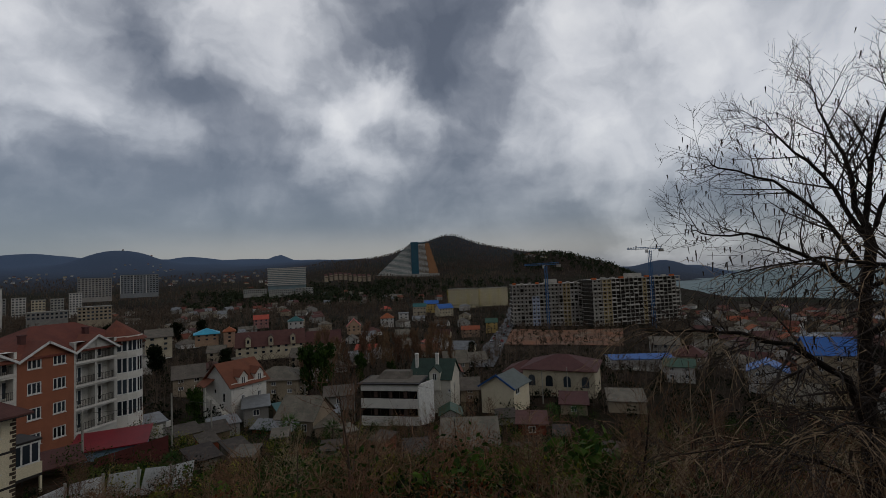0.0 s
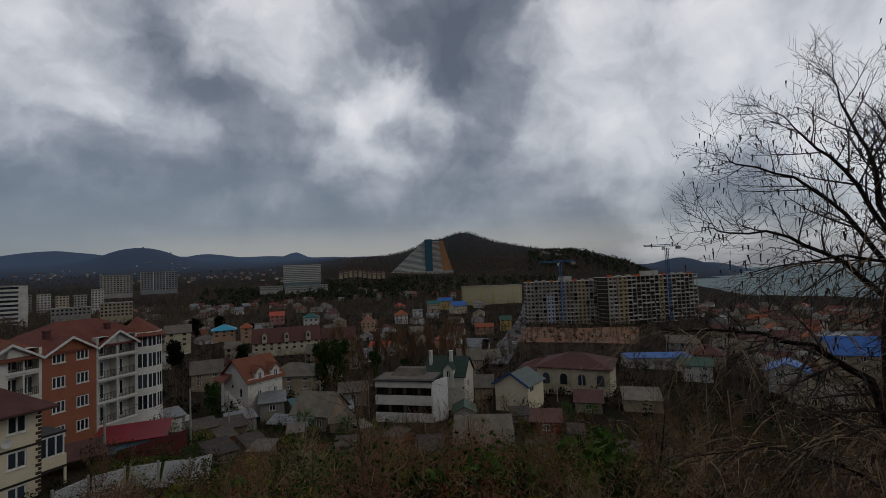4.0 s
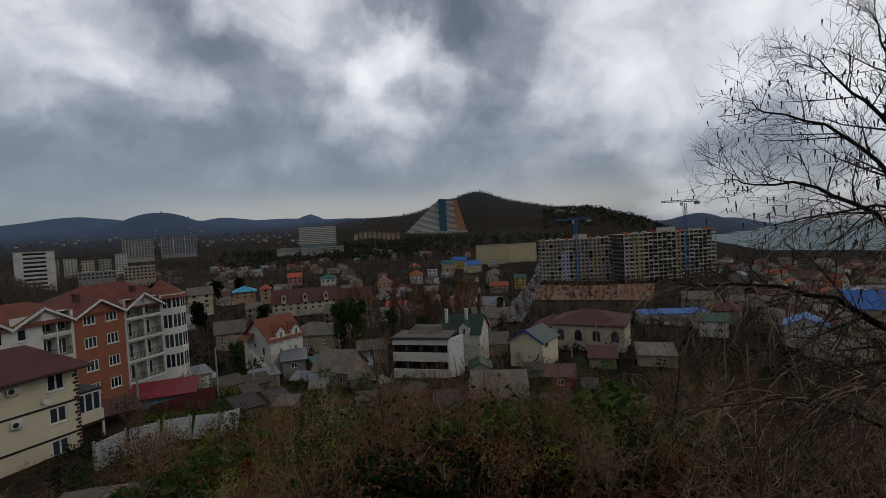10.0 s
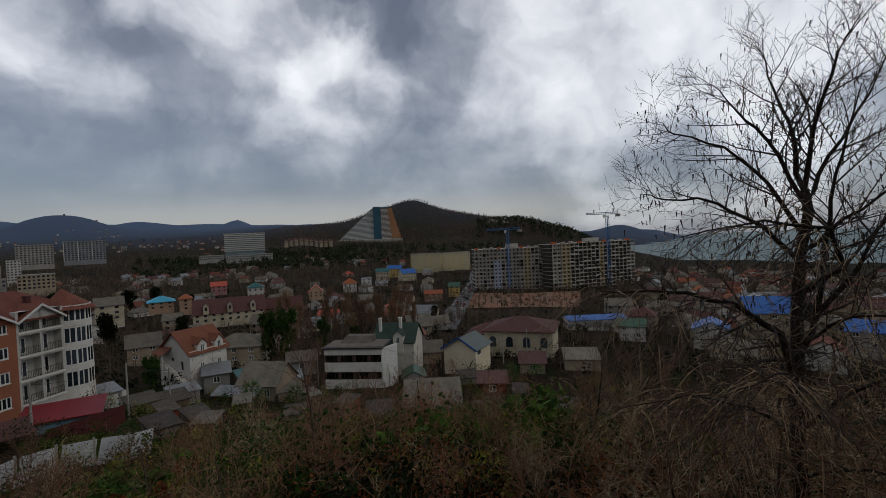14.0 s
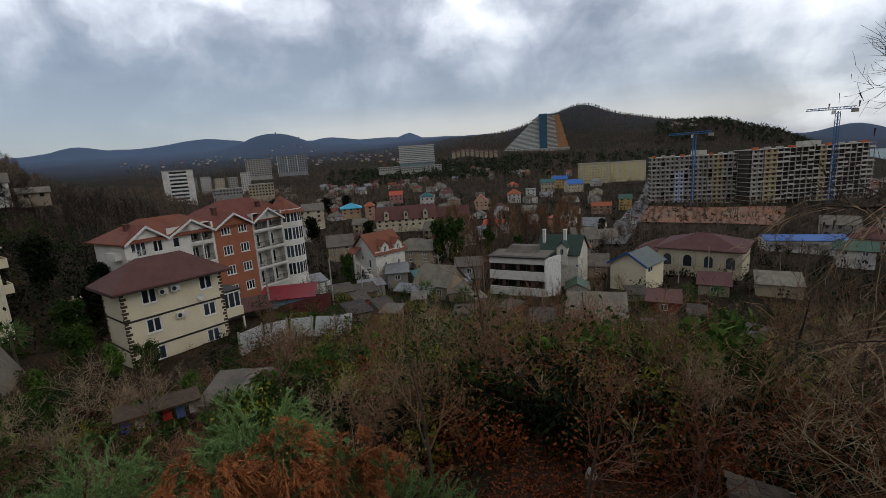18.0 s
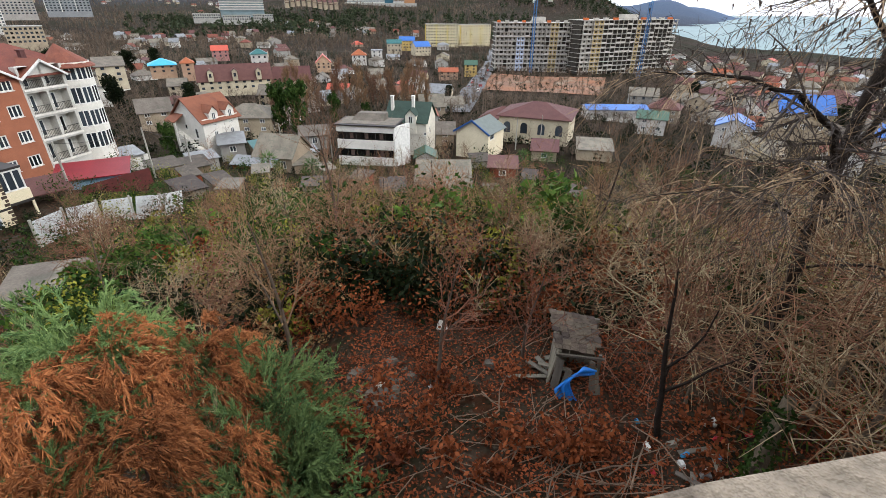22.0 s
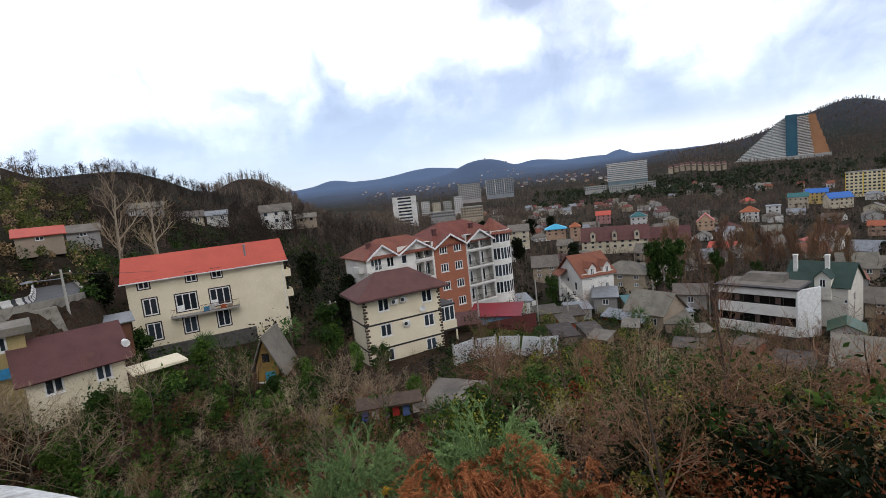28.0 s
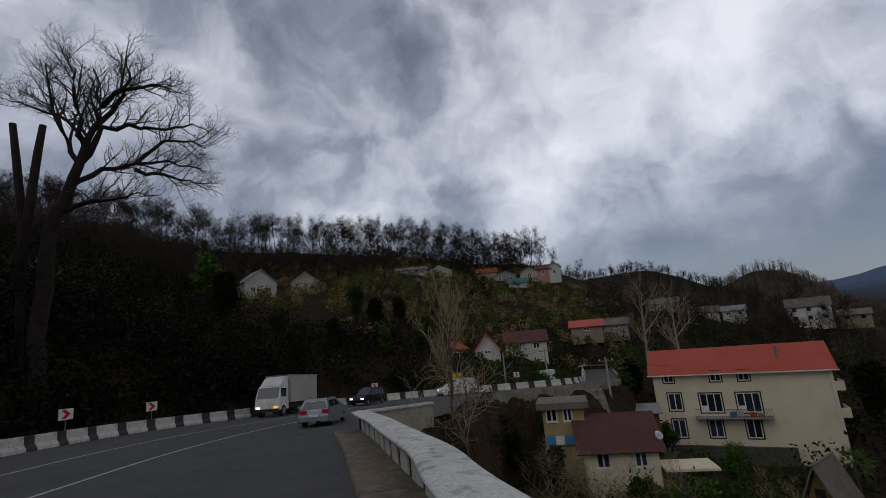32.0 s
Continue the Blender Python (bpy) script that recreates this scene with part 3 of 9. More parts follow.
def shell(w, d, h, holes, lift=0.0):
    """Outer walls with openings cut through; deep openings are loggias with a back wall."""
    f = Form()
    for side in SIDES:
        m, n = side_pose(side, w, d), w if side in "fb" else d
        cut = holes.get(side, ())
        xs = sorted({0, n, *(round(v, 3) for c in cut for v in (c[0], c[0] + c[2]))})
        zs = sorted({lift, h, *(round(v, 3) for c in cut for v in (c[1], c[1] + c[3]))})
        for x0, x1 in zip(xs, xs[1:]):
            for z0, z1 in zip(zs, zs[1:]):
                cx, cz = (x0 + x1) / 2, (z0 + z1) / 2
                if not any(c[0] < cx < c[0] + c[2] and c[1] < cz < c[1] + c[3] for c in cut):
                    f.face([m @ Vector(q) for q in ((x0, 0, z0), (x1, 0, z0), (x1, 0, z1), (x0, 0, z1))])
        for c in cut:
            x0, z0, x1, z1, t = c[0], c[1], c[0] + c[2], c[1] + c[3], c[5] if len(c) > 5 else 0.16
            ring = [(x0, z0), (x1, z0), (x1, z1), (x0, z1)]
            for (ax, az), (bx, bz) in zip(ring, ring[1:] + ring[:1]):
                f.face([m @ Vector(q) for q in ((ax, 0, az), (ax, t, az), (bx, t, bz), (bx, 0, bz))])
            if t > 0.5:
                f.face([m @ Vector(q) for q in ((x0, t, z0), (x1, t, z0), (x1, t, z1), (x0, t, z1))])
    f.face([(0, 0, h), (w, 0, h), (w, d, h), (0, d, h)])
    return f


FRAMES = {}


def frame_form(w, h, style):
    key = (round(w, 2), round(h, 2), style)
    if key not in FRAMES:
        b, f, p = (0.13 if w < 3 else 0.12), Form(), Form()
        y0, y1 = 0.05, 0.12
        f.box(0, w, y0, y1, 0, b).box(0, w, y0, y1, h - b, h).box(0, b, y0, y1, b, h - b).box(w - b, w, y0, y1, b, h - b)
        bars = {"one": 0, "two": 1, "three": 2, "door": 2, "four": 3, "five": 4}[style]
        for i in range(bars):
            x = w * (i + 1) / (bars + 1)
            f.box(x - b / 2, x + b / 2, y0, y1, b, h - b)
        if style in ("five", "four"):
            f.box(b, w - b, y0, y1, h * 0.62, h * 0.62 + b)
        if style == "door":
            f.box(b, w / 3, y0 + 0.01, y1 - 0.01, b, h * 0.35)
        p.box(b * 0.5, w - b * 0.5, 0.09, 0.1, b * 0.5, h - b * 0.5)
        FRAMES[key] = f.mesh("window_frame", WHITE), p.mesh("pane", GLASS)
    return FRAMES[key]


def add_windows(parent, w, d, holes, trim=None, sills=True):
    for side, cut in holes.items():
        m = side_pose(side, w, d)
        for c in cut:
            if c[4] == "open":
                continue
            fm, pm = frame_form(c[2], c[3], c[4])
            inset = (c[5] - 0.2) if len(c) > 5 else 0
            win = part("window", fm, None, parent, at=m @ Matrix.Translation((c[0], inset, c[1])))
            part("pane", pm, None, win)
            if trim:
                t, x, z = 0.14, c[2], c[3]
                f = Form().box(-t, x + t, -0.03, 0.04, -t, -0.003).box(-t, x + t, -0.03, 0.04, z + 0.003, z + t).box(-t, -0.003, -0.03, 0.04, 0, z).box(x + 0.003, x + t, -0.03, 0.04, 0, z)
                part("surround", f, trim, win)
            elif sills:
                part("sill", Form().box(-0.06, c[2] + 0.06, -0.08, 0.05, -0.06, -0.004), WHITE, win)


def gable_roof(w, d, h, rise, over=0.5, thick=0.14, axis="x", drop=0.0):
    """Two slabs and the gable walls under them. axis: the way of the ridge."""
    f, g = Form(), Form()
    if axis == "x":
        k = rise / (d / 2)
        e = h - over * k
        f.slab((-over, -over, e), (w + over, -over, e), (w + over, d / 2, h + rise), (-over, d / 2, h + rise), thick)
        f.slab((w + over, d + over, e), (-over, d + over, e), (-over, d / 2, h + rise), (w + over, d / 2, h + rise), thick)
        for x in (0.0, w):
            g.face([(x, 0, h), (x, d, h), (x, d / 2, h + rise - thick)])
    else:
        k = rise / (w / 2)
        e = h - over * k
        f.slab((-over, d + over, e), (-over, -over, e), (w / 2, -over, h + rise), (w / 2, d + over, h + rise), thick)
        f.slab((w + over, -over, e), (w + over, d + over, e), (w / 2, d + over, h + rise), (w / 2, -over, h + rise), thick)
        for y in (0.0, d):
            g.face([(0, y, h), (w, y, h), (w / 2, y, h + rise - thick)])
    return f, g


def hip_roof(w, d, h, rise, over=0.6, thick=0.16):
    f = Form()
    a = min(w, d) / 2
    x0, x1, y0, y1 = -over, w + over, -over, d + over
    if w >= d:
        r0, r1 = (a, d / 2, h + rise), (w - a, d / 2, h + rise)
    else:
        r0, r1 = (w / 2, a, h + rise), (w / 2, d - a, h + rise)
    c = [(x0, y0, h), (x1, y0, h), (x1, y1, h), (x0, y1, h)]
    if w >= d:
        f.face([c[0], c[1], r1, r0]).face([c[1], c[2], r1]).face([c[2], c[3], r0, r1]).face([c[3], c[0], r0])
    else:
        f.face([c[0], c[1], r0]).face([c[1], c[2], r1, r0]).face([c[2], c[3], r1]).face([c[3], c[0], r0, r1])
    for (ax, ay, _), (bx, by, _) in zip(c, c[1:] + c[:1]):
        f.face([(ax, ay, h - thick), (bx, by, h - thick), (bx, by, h), (ax, ay, h)])
    f.face([(x0, y0, h - thick), (x0, y1, h - thick), (x1, y1, h - thick), (x1, y0, h - thick)])
    return f


def place(a, b, base):
    """The pose of a front whose lower corners lie at the bearings and distances a (its left as one faces it) and b; its width."""
    ax, ay = spot(*a)
    bx, by = spot(*b)
    return pose(ax, ay, base, 0, 0, math.degrees(math.atan2(by - ay, bx - ax))), math.hypot(bx - ax, by - ay)


def house(name, a, b, depth, base, high, wall, roof, roof_mat, rise, holes, label, category="house", group="", axis="x", over=0.5, trim=None, foot=4.0, chimney=True):
    m, w = place(a, b, base)
    ob = thing(name, m, label, category, group)
    body = shell(w, depth, high, holes, -foot)
    if roof == "gable":
        r, g = gable_roof(w, depth, high, rise, over, axis=axis)
        n = len(body.v)
        body.v += g.v
        body.f += [tuple(n + i for i in q) for q in g.f]
    elif roof == "hip":
        r = hip_roof(w, depth, high, rise, over)
    else:
        r = Form().box(-over, w + over, -over, depth + over, high + 0.004, high + rise)
    part("wall", body, wall, ob)
    top = part("roof", r, roof_mat, ob)
    if chimney and roof != "flat":
        f = Form().box(w * 0.68, w * 0.68 + 0.5, depth * 0.55, depth * 0.55 + 0.5, high, high + rise + 0.7).box(w * 0.68 - 0.06, w * 0.68 + 0.56, depth * 0.55 - 0.06, depth * 0.55 + 0.56, high + rise + 0.7, high + rise + 0.8)
        part("chimney", f, OLDWALL, top)
    add_windows(ob, w, depth, holes, trim)
    return ob, m, w


def rail(f, x0, x1, y, z, high=1.0, gap=0.14, t=0.02):
    f.box(x0, x1, y - 0.03, y + 0.03, z + high - 0.05, z + high).box(x0, x1, y - 0.02, y + 0.02, z + 0.08, z + 0.12)
    n = max(2, int((x1 - x0) / gap))
    for i in range(n + 1):
        x = x0 + (x1 - x0) * i / n
        f.box(x - t / 2, x + t / 2, y - t / 2, y + t / 2, z, z + high - 0.05)
    return f


def ac_unit(m, parent):
    o = part("air_conditioner", Form().box(0, 0.85, -0.34, -0.04, 0, 0.6), WHITE, parent, "white outdoor air-conditioning unit", at=m)
    f = Form()
    ring = [(0.3 + 0.22 * math.cos(i * math.pi / 8), -0.355, 0.3 + 0.22 * math.sin(i * math.pi / 8)) for i in range(16)]
    f.face(ring)
    part("fan_grille", f, DARKTRIM, o)
    for x in (0.1, 0.7):
        part("bracket", Form().box(x, x + 0.04, -0.34, 0, -0.06, -0.003), DARKTRIM, o)


# the cream house with brown corner bricks
holes = {"f": [(1.7 + 5.55 * i, 1.15 + 2.98 * s, 1.4, 1.5, "two") for s in (2, 1, 0) for i in (0, 1)],
         "r": [(3.8, 4.1, 1.2, 1.4, "two")], "b": [(2, 4, 1.3, 1.4, "two"), (6, 4, 1.3, 1.4, "two")]}
CD = 5.3
cream, cm, cw = house("cream_house", (52.8, 52.3), (43.2, 55.8), CD, 10.5, 8.95, CREAM, "hip", TILE_BROWN, 2.4, holes, "cream three-storey house with maroon tiled hip roof and brown corner bricks", over=0.9, chimney=False)
QUOIN = mat("brown_brick_quoin", (0.07, 0.05, 0.035), (0.05, 0.035, 0.027), scale=2, bump=0.2)
for x, y, sx, sy in ((0, 0, 1, 1), (cw, 0, -1, 1), (0, CD, 1, -1)):
    for i in range(26):
        n = 0.42 if i % 2 else 0.24
        part("brick", Form().box(min(x - 0.025 * sx, x + n * sx), max(x - 0.025 * sx, x + n * sx), min(y - 0.025 * sy, y + n * sy), max(y - 0.025 * sy, y + n * sy), -0.1 + i * 0.35, 0.16 + i * 0.35), QUOIN, cream)
for z in (2.72, 5.68):
    part("string_course", Form().box(-0.03, cw + 0.03, -0.03, CD + 0.03, z, z + 0.2), DARKTRIM, cream)
part("fascia", Form().box(-0.95, cw + 0.95, -0.95, CD + 0.95, 8.7, 8.77), DARKTRIM, cream)
for x, z in ((3.2, 7.75), (4.35, 7.8), (4.45, 4.9)):
    ac_unit(Matrix.Translation((x, 0, z)), cream)
dish = Form()
for i in range(12):
    a0, a1 = i * math.pi / 6, (i + 1) * math.pi / 6
    dish.face([(0, 0, 0), (0.4 * math.cos(a0), -0.12, 0.4 * math.sin(a0)), (0.4 * math.cos(a1), -0.12, 0.4 * math.sin(a1))])
part("satellite_dish", dish, WHITE, cream, "white satellite dish", at=(7.1, -0.2, 6.55))
# its glazed side porch
porch = thing("side_porch", cm @ Matrix.Translation((cw + 0.003, 0.6, 0)), "two-storey glazed porch with cream parapet", "porch")
part("slab", Form().box(0, 2.3, 0, 3.4, 2.7, 2.95), DARKTRIM, porch)
part("roof", Form().box(0, 2.3, 0, 3.4, 5.9, 6.1), DARKTRIM, porch)
part("parapet", Form().box(0, 2.3, 0, 0.12, 2.955, 3.95).box(2.18, 2.3, 0.12, 3.4, 2.955, 3.95), CREAM, porch)
part("post", Form().box(2.12, 2.3, 0, 0.18, -4, 2.69), CREAM, porch)
w1 = part("glazing", frame_form(2.1, 1.9, "three")[0], None, porch, at=(0.05, 0, 3.97))
part("pane", frame_form(2.1, 1.9, "three")[1], None, w1)

# the cream house with the bright red roof
holes = {"f": [(1.3, 7.55, 1.25, 1.2, "two"), (6.8, 7.55, 1.25, 1.25, "two"), (9.9, 7.55, 1.25, 1.25, "two"), (1.5, 4.0, 1.6, 2.2, "two"), (5.2, 3.75, 2.5, 2.35, "door"), (9.3, 3.7, 2.55, 2.4, "door"),
               (1.5, 0.6, 1.6, 2.3, "two"), (5.7, 0.7, 1.6, 2.2, "two"), (9.8, 0.7, 1.6, 2.3, "two")],
         "r": [(0.4, 6.2, 2.6, 2.2, "open", 1.3), (0.4, 3.2, 2.6, 2.3, "open", 1.3), (0.5, 0.4, 2.4, 2.2, "three"), (5.0, 4.0, 1.3, 1.4, "two")]}
red, rm, rw = house("red_roofed_house", (76.6, 72), (61.1, 72), 8.2, 14.6, 8.9, CREAM, "gable", ROOF_RED, 2.7, holes, "long cream three-storey house with bright red sheet roof", over=0.55, trim=DARKTRIM, chimney=False)
part("footing_wall", Form().box(0.2, 14.5, -0.5, -0.01, -5, -0.25), mat("slate_grey_stone", (0.1, 0.095, 0.085), (0.06, 0.057, 0.05), scale=1.2, fine=8, bump=0.8, spots=(0.045, 0.043, 0.04)), red, "rough dark stone footing")
part("gutter", Form().box(-0.6, rw + 0.6, -0.72, -0.58, 8.45, 8.58), WHITE, red)
bal = part("balcony", Form().box(4.4, 12.8, -1.25, -0.003, 3.15, 3.33), CONCRETE, red, "long concrete balcony with open rail")
part("railing", rail(rail(Form(), 4.45, 5.1, -1.2, 3.33), 7.9, 12.75, -1.2, 3.33), RUST, bal)
for x, c, h in ((8.3, (0.05, 0.25, 0.4), 0.6), (9.0, (0.5, 0.5, 0.48), 0.8), (10.4, (0.4, 0.1, 0.05), 0.5), (11.2, (0.3, 0.25, 0.2), 0.45)):
    part("stored_box", Form().box(x, x + 0.7, -1.0, -0.5, 3.335, 3.335 + h), mat("stored_" + str(x), c, scale=3), bal)
part("flue", Form().tube([(14.6, 1.6, 9.2), (14.6, 1.6, 11.3)], 0.13, 8).tube([(14.6, 1.6, 11.3), (14.6, 1.6, 11.5)], 0.2, 8), METAL, red, "shiny metal flue pipe")
for z in (6.2, 3.2):
    part("balcony_panel", Form().box(rw + 0.004, rw + 0.9, 0.2, 3.2, z - 0.12, z - 0.003).box(rw + 0.8, rw + 0.9, 0.2, 3.2, z, z + 0.95).box(rw + 0.004, rw + 0.8, 0.2, 0.28, z, z + 0.95), CREAM, red)
part("drainpipe", Form().tube([(rw - 0.3, -0.1, 8.4), (rw - 0.3, -0.1, -1)], 0.06, 6), WHITE, red)

# the terracotta and white apartment house
om, ow = place((54.3, 68.4), (35.9, 82.6), 10.9)
K, FL = 0.9, 3.06
E0, E1, E2, E3, E4 = 3.5, 8.9, 17.3 * K, 24.6 * K, 31.2 * K
apartment = thing("apartment_house", om, "white and terracotta apartment house with gabled brown-red roof", "apartment house")
DEEP, EAVE = 11.5, 10.9
sections = [
    (E0, E1, WHITE_RENDER, [(0.7, 8.9, 1.9, 2.0, "door"), (3.4, 9.1, 1.3, 1.6, "two"), (0.8, 5.8, 1.7, 1.9, "two"), (3.4, 6.0, 1.3, 1.5, "two"), (0.8, 2.7, 1.7, 1.8, "two"), (3.4, 2.9, 1.3, 1.5, "two")]),
    (E1, E2, WHITE_RENDER, [(0.6, 9.2, 1.0, 1.4, "one"), (0.5, 6.0, 1.2, 1.5, "two"), (2.1, 6.0, 1.2, 1.5, "two"), (0.5, 2.9, 1.2, 1.5, "two")]
     + [(x, 0.3 + FL * i, 1.5, 2.5, "open", 1.3) for i in range(4) for x in (3.2, 4.85)]),
    (E2, E3, ORANGE, [(x, 0.4 + FL * i, 1.6, 1.45, "three") for i in range(4) for x in (1.1, 4.0)] + [(x, -2.6, 1.6, 1.45, "three") for x in (1.1, 4.0)]),
    (E3, E4, GREY_RENDER, [(x, 0.3 + FL * i, 2.5, 2.55, "open", 1.3) for i in range(4) for x in (0.3, 3.1)]),
]
for i, (x0, x1, wm, cut) in enumerate(sections):
    w, m = x1 - x0, Matrix.Translation((x0, -0.004 * i, 0))
    holes = {"f": cut, "l": [(1.6, 6.2, 1.0, 1.8, "one"), (1.6, 3.2, 1.0, 1.8, "one")] if i == 0 else []}
    deep = DEEP if i > 1 else 8.0
    body = shell(w, deep, EAVE, holes, -5)
    body.face([(0, 0, EAVE), (w, 0, EAVE), (w * 0.5, 0, EAVE + 1.75)])
    block = part("wall", body, wm, apartment, ("white rendered wall", "white rendered wall with loggias", "terracotta brick wall", "grey loggia bay")[i], at=m)
    add_windows(block, w, deep, holes)
    for c in cut:
        if c[4] == "open":
            b = part("loggia_rail", rail(Form(), c[0], c[0] + c[2], 0.08, c[1], 0.95, 0.2, 0.03), DARKTRIM, block)
            fm, pm = frame_form(1.2, 2.1, "two")
            dw = part("loggia_door", fm, None, block, at=(c[0] + 0.4, 1.14, c[1] + 0.05))
            part("pane", pm, None, dw)
    if i in (1, 3):
        part("floor_band", Form().box(3.0 if i == 1 else 0.1, w - 0.1, -0.12, -0.004, 0.02, 0.26).box(3.0 if i == 1 else 0.1, w - 0.1, -0.12, -0.004, FL + 0.02, FL + 0.26).box(3.0 if i == 1 else 0.1, w - 0.1, -0.12, -0.004, 2 * FL + 0.02, 2 * FL + 0.26).box(3.0 if i == 1 else 0.1, w - 0.1, -0.12, -0.004, 3 * FL + 0.02, 3 * FL + 0.26), WHITE_RENDER, block)
    # cross gable and its white verge
    o, a = 0.45, w / 2
    k = 1.85 / a
    r = Form().slab((-0.15, deep * 0.55, EAVE - 0.1), (-0.15, -o, EAVE - 0.1), (a, -o, EAVE + 1.95), (a, deep * 0.55, EAVE + 1.95), 0.14).slab((w + 0.15, -o, EAVE - 0.1), (w + 0.15, deep * 0.55, EAVE - 0.1), (a, deep * 0.55, EAVE + 1.95), (a, -o, EAVE + 1.95), 0.14)
    part("gable_roof", r, TILE_RED, block)
    v = Form().slab((-0.2, -o + 0.02, EAVE - 0.18), (-0.2, -o - 0.1, EAVE - 0.18), (a, -o - 0.1, EAVE + 1.9), (a, -o + 0.02, EAVE + 1.9), 0.26).slab((w + 0.2, -o - 0.1, EAVE - 0.18), (w + 0.2, -o + 0.02, EAVE - 0.18), (a, -o + 0.02, EAVE + 1.9), (a, -o - 0.1, EAVE + 1.9), 0.26)
    part("verge_board", v, WHITE, block)
part("main_roof", hip_roof(E4 - E2 + 4.6, DEEP, EAVE, 3.5, 0.5), TILE_RED, apartment, at=(E2 - 0.4, 0.3, -0.02))
part("wing_roof", hip_roof(E2 - E0 + 1.6, 8.0, EAVE, 2.5, 0.6), TILE_RED, apartment, at=(E0, 0.1, -0.03))
for x, z in ((5.2, 12.9), (17.6, 13.5), (25.5, 13.6)):
    part("chimney", Form().box(x, x + 0.6, 2.6, 3.2, EAVE, z).box(x - 0.08, x + 0.68, 2.52, 3.28, z + 0.003, z + 0.14), TILE_BROWN, apartment)
f = Form()
part("balcony", rail(Form().box(E0 + 0.1, E0 + 3.0, -1.1, -0.004, 8.65, 8.85), E0 + 0.15, E0 + 2.95, -1.05, 8.95, 0.95, 0.16, 0.03), GREY_RENDER, apartment)
for z in (2.4, 5.6, 8.8):
    part("side_balcony", Form().box(E0 - 0.8, E0 - 0.004, 1.0, 3.6, z, z + 0.9), WHITE_RENDER, apartment)
# round bay tower with window bands
bx, by, br = E4 + 2.35, 1.9, 2.75
tower = part("bay_tower", Form(), WHITE_RENDER, apartment)
ring = [(bx + br * math.cos(radians(a)), by + br * math.sin(radians(a))) for a in range(-172, 60, 29)]
f = Form()
for (x0, y0), (x1, y1) in zip(ring, ring[1:]):
    for z0, z1 in [(-5, 0.5)] + [(FL * i + 2.75, FL * (i + 1) + 0.5) for i in range(3)] + [(FL * 3 + 2.75, EAVE + 0.5)]:
        f.face([(x0, y0, z0), (x1, y1, z0), (x1, y1, z1), (x0, y0, z1)])
tower.data = f.mesh("bay_tower", WHITE_RENDER)
for i in range(4):
    for (x0, y0), (x1, y1) in zip(ring, ring[1:]):
        n = math.hypot(x1 - x0, y1 - y0)
        fm, pm = frame_form(n, 2.25, "two")
        win = part("window", fm, None, tower, at=pose(x0, y0, 0.5 + FL * i, 0, 0, math.degrees(math.atan2(y1 - y0, x1 - x0))))
        part("pane", pm, None, win)
f = Form()
ring2 = [(bx + (br + 0.6) * math.cos(radians(a)), by + (br + 0.6) * math.sin(radians(a))) for a in range(-180, 180, 30)]
for (x0, y0), (x1, y1) in zip(ring2, ring2[1:] + ring2[:1]):
    f.face([(x0, y0, EAVE + 0.5), (x1, y1, EAVE + 0.5), (bx, by + 1.0, EAVE + 3.3)])
    f.face([(x0, y0, EAVE + 0.38), (x1, y1, EAVE + 0.38), (x1, y1, EAVE + 0.5), (x0, y0, EAVE + 0.5)])
f.face([(x, y, EAVE + 0.38) for x, y in reversed(ring2)])
part("cone_roof", f, TILE_RED, apartment)
part("terrace", Form().box(E4 - 1, E4 + 7, -2.6, -0.9, -5, -1.9), GREY_RENDER, apartment, "grey terrace wall at the foot of the bay")

# the modern white block with dark window bands
m, w = place((11.2, 95), (4.35, 91.2), 0.5)
block = thing("white_modern_house", m, "white flat-roofed modern house with dark window bands", "house")
DARKGLASS = glass("dark_band_glass", (0.012, 0.012, 0.012), 0.15)
part("core", Form().box(0.15, w - 0.12, 0.5, 7.0, -3, 8.1), mat("dark_core", (0.03, 0.028, 0.026), scale=2), block)
for z0, z1 in ((7.15, 8.4), (3.8, 5.6), (0.4, 2.2)):
    part("white_band", Form().box(0, w - 0.1, 0, 0.45, z0, z1), WHITE_RENDER, block)
for z0, z1 in ((5.6, 7.15), (2.2, 3.8)):
    band = part("window_band", Form().box(0.2, w - 0.3, 0.33, 0.4, z0 + 0.004, z1 - 0.004), DARKGLASS, block, "dark window band")
    for i in range(1, 6):
        part("mullion", Form().box(w * i / 6 - 0.05, w * i / 6 + 0.05, 0.25, 0.32, z0 + 0.004, z1 - 0.004), DARKTRIM, band)
    for i in range(3):
        x = w * (0.22 + 0.26 * i)
        part("blind", Form().box(x, x + 0.75, 0.29, 0.315, z0 + 0.2, z1 - 0.2), mat("brown_blind", (0.09, 0.06, 0.05), scale=3), band)
em, ew = place((4.33, 91.15), (2.45, 95.0), 0.5)
part("end_wall", Form().box(0.02, ew, 0, 0.3, 0.2, 8.4), WHITE, block, "bright white end panel", at=m.inverted() @ em)
part("roof_slab", Form().box(-0.5, w + 0.3, -0.35, 7.3, 8.4, 8.62), DARKTRIM, block, "thin black roof edge")
part("roof_deck", Form().box(0, w, 0.6, 7.0, 8.625, 8.7), SLATE, block)
part("attic", Form().hexa([(2.0, 3.5, 8.71), (w - 3, 3.5, 8.71), (w - 3, 7, 8.71), (2.0, 7, 8.71), (3.0, 5, 9.9), (w - 3, 5, 9.9), (w - 3, 7, 9.9), (3.0, 7, 9.9)]), SLATE, block, "dark sloping attic roof")

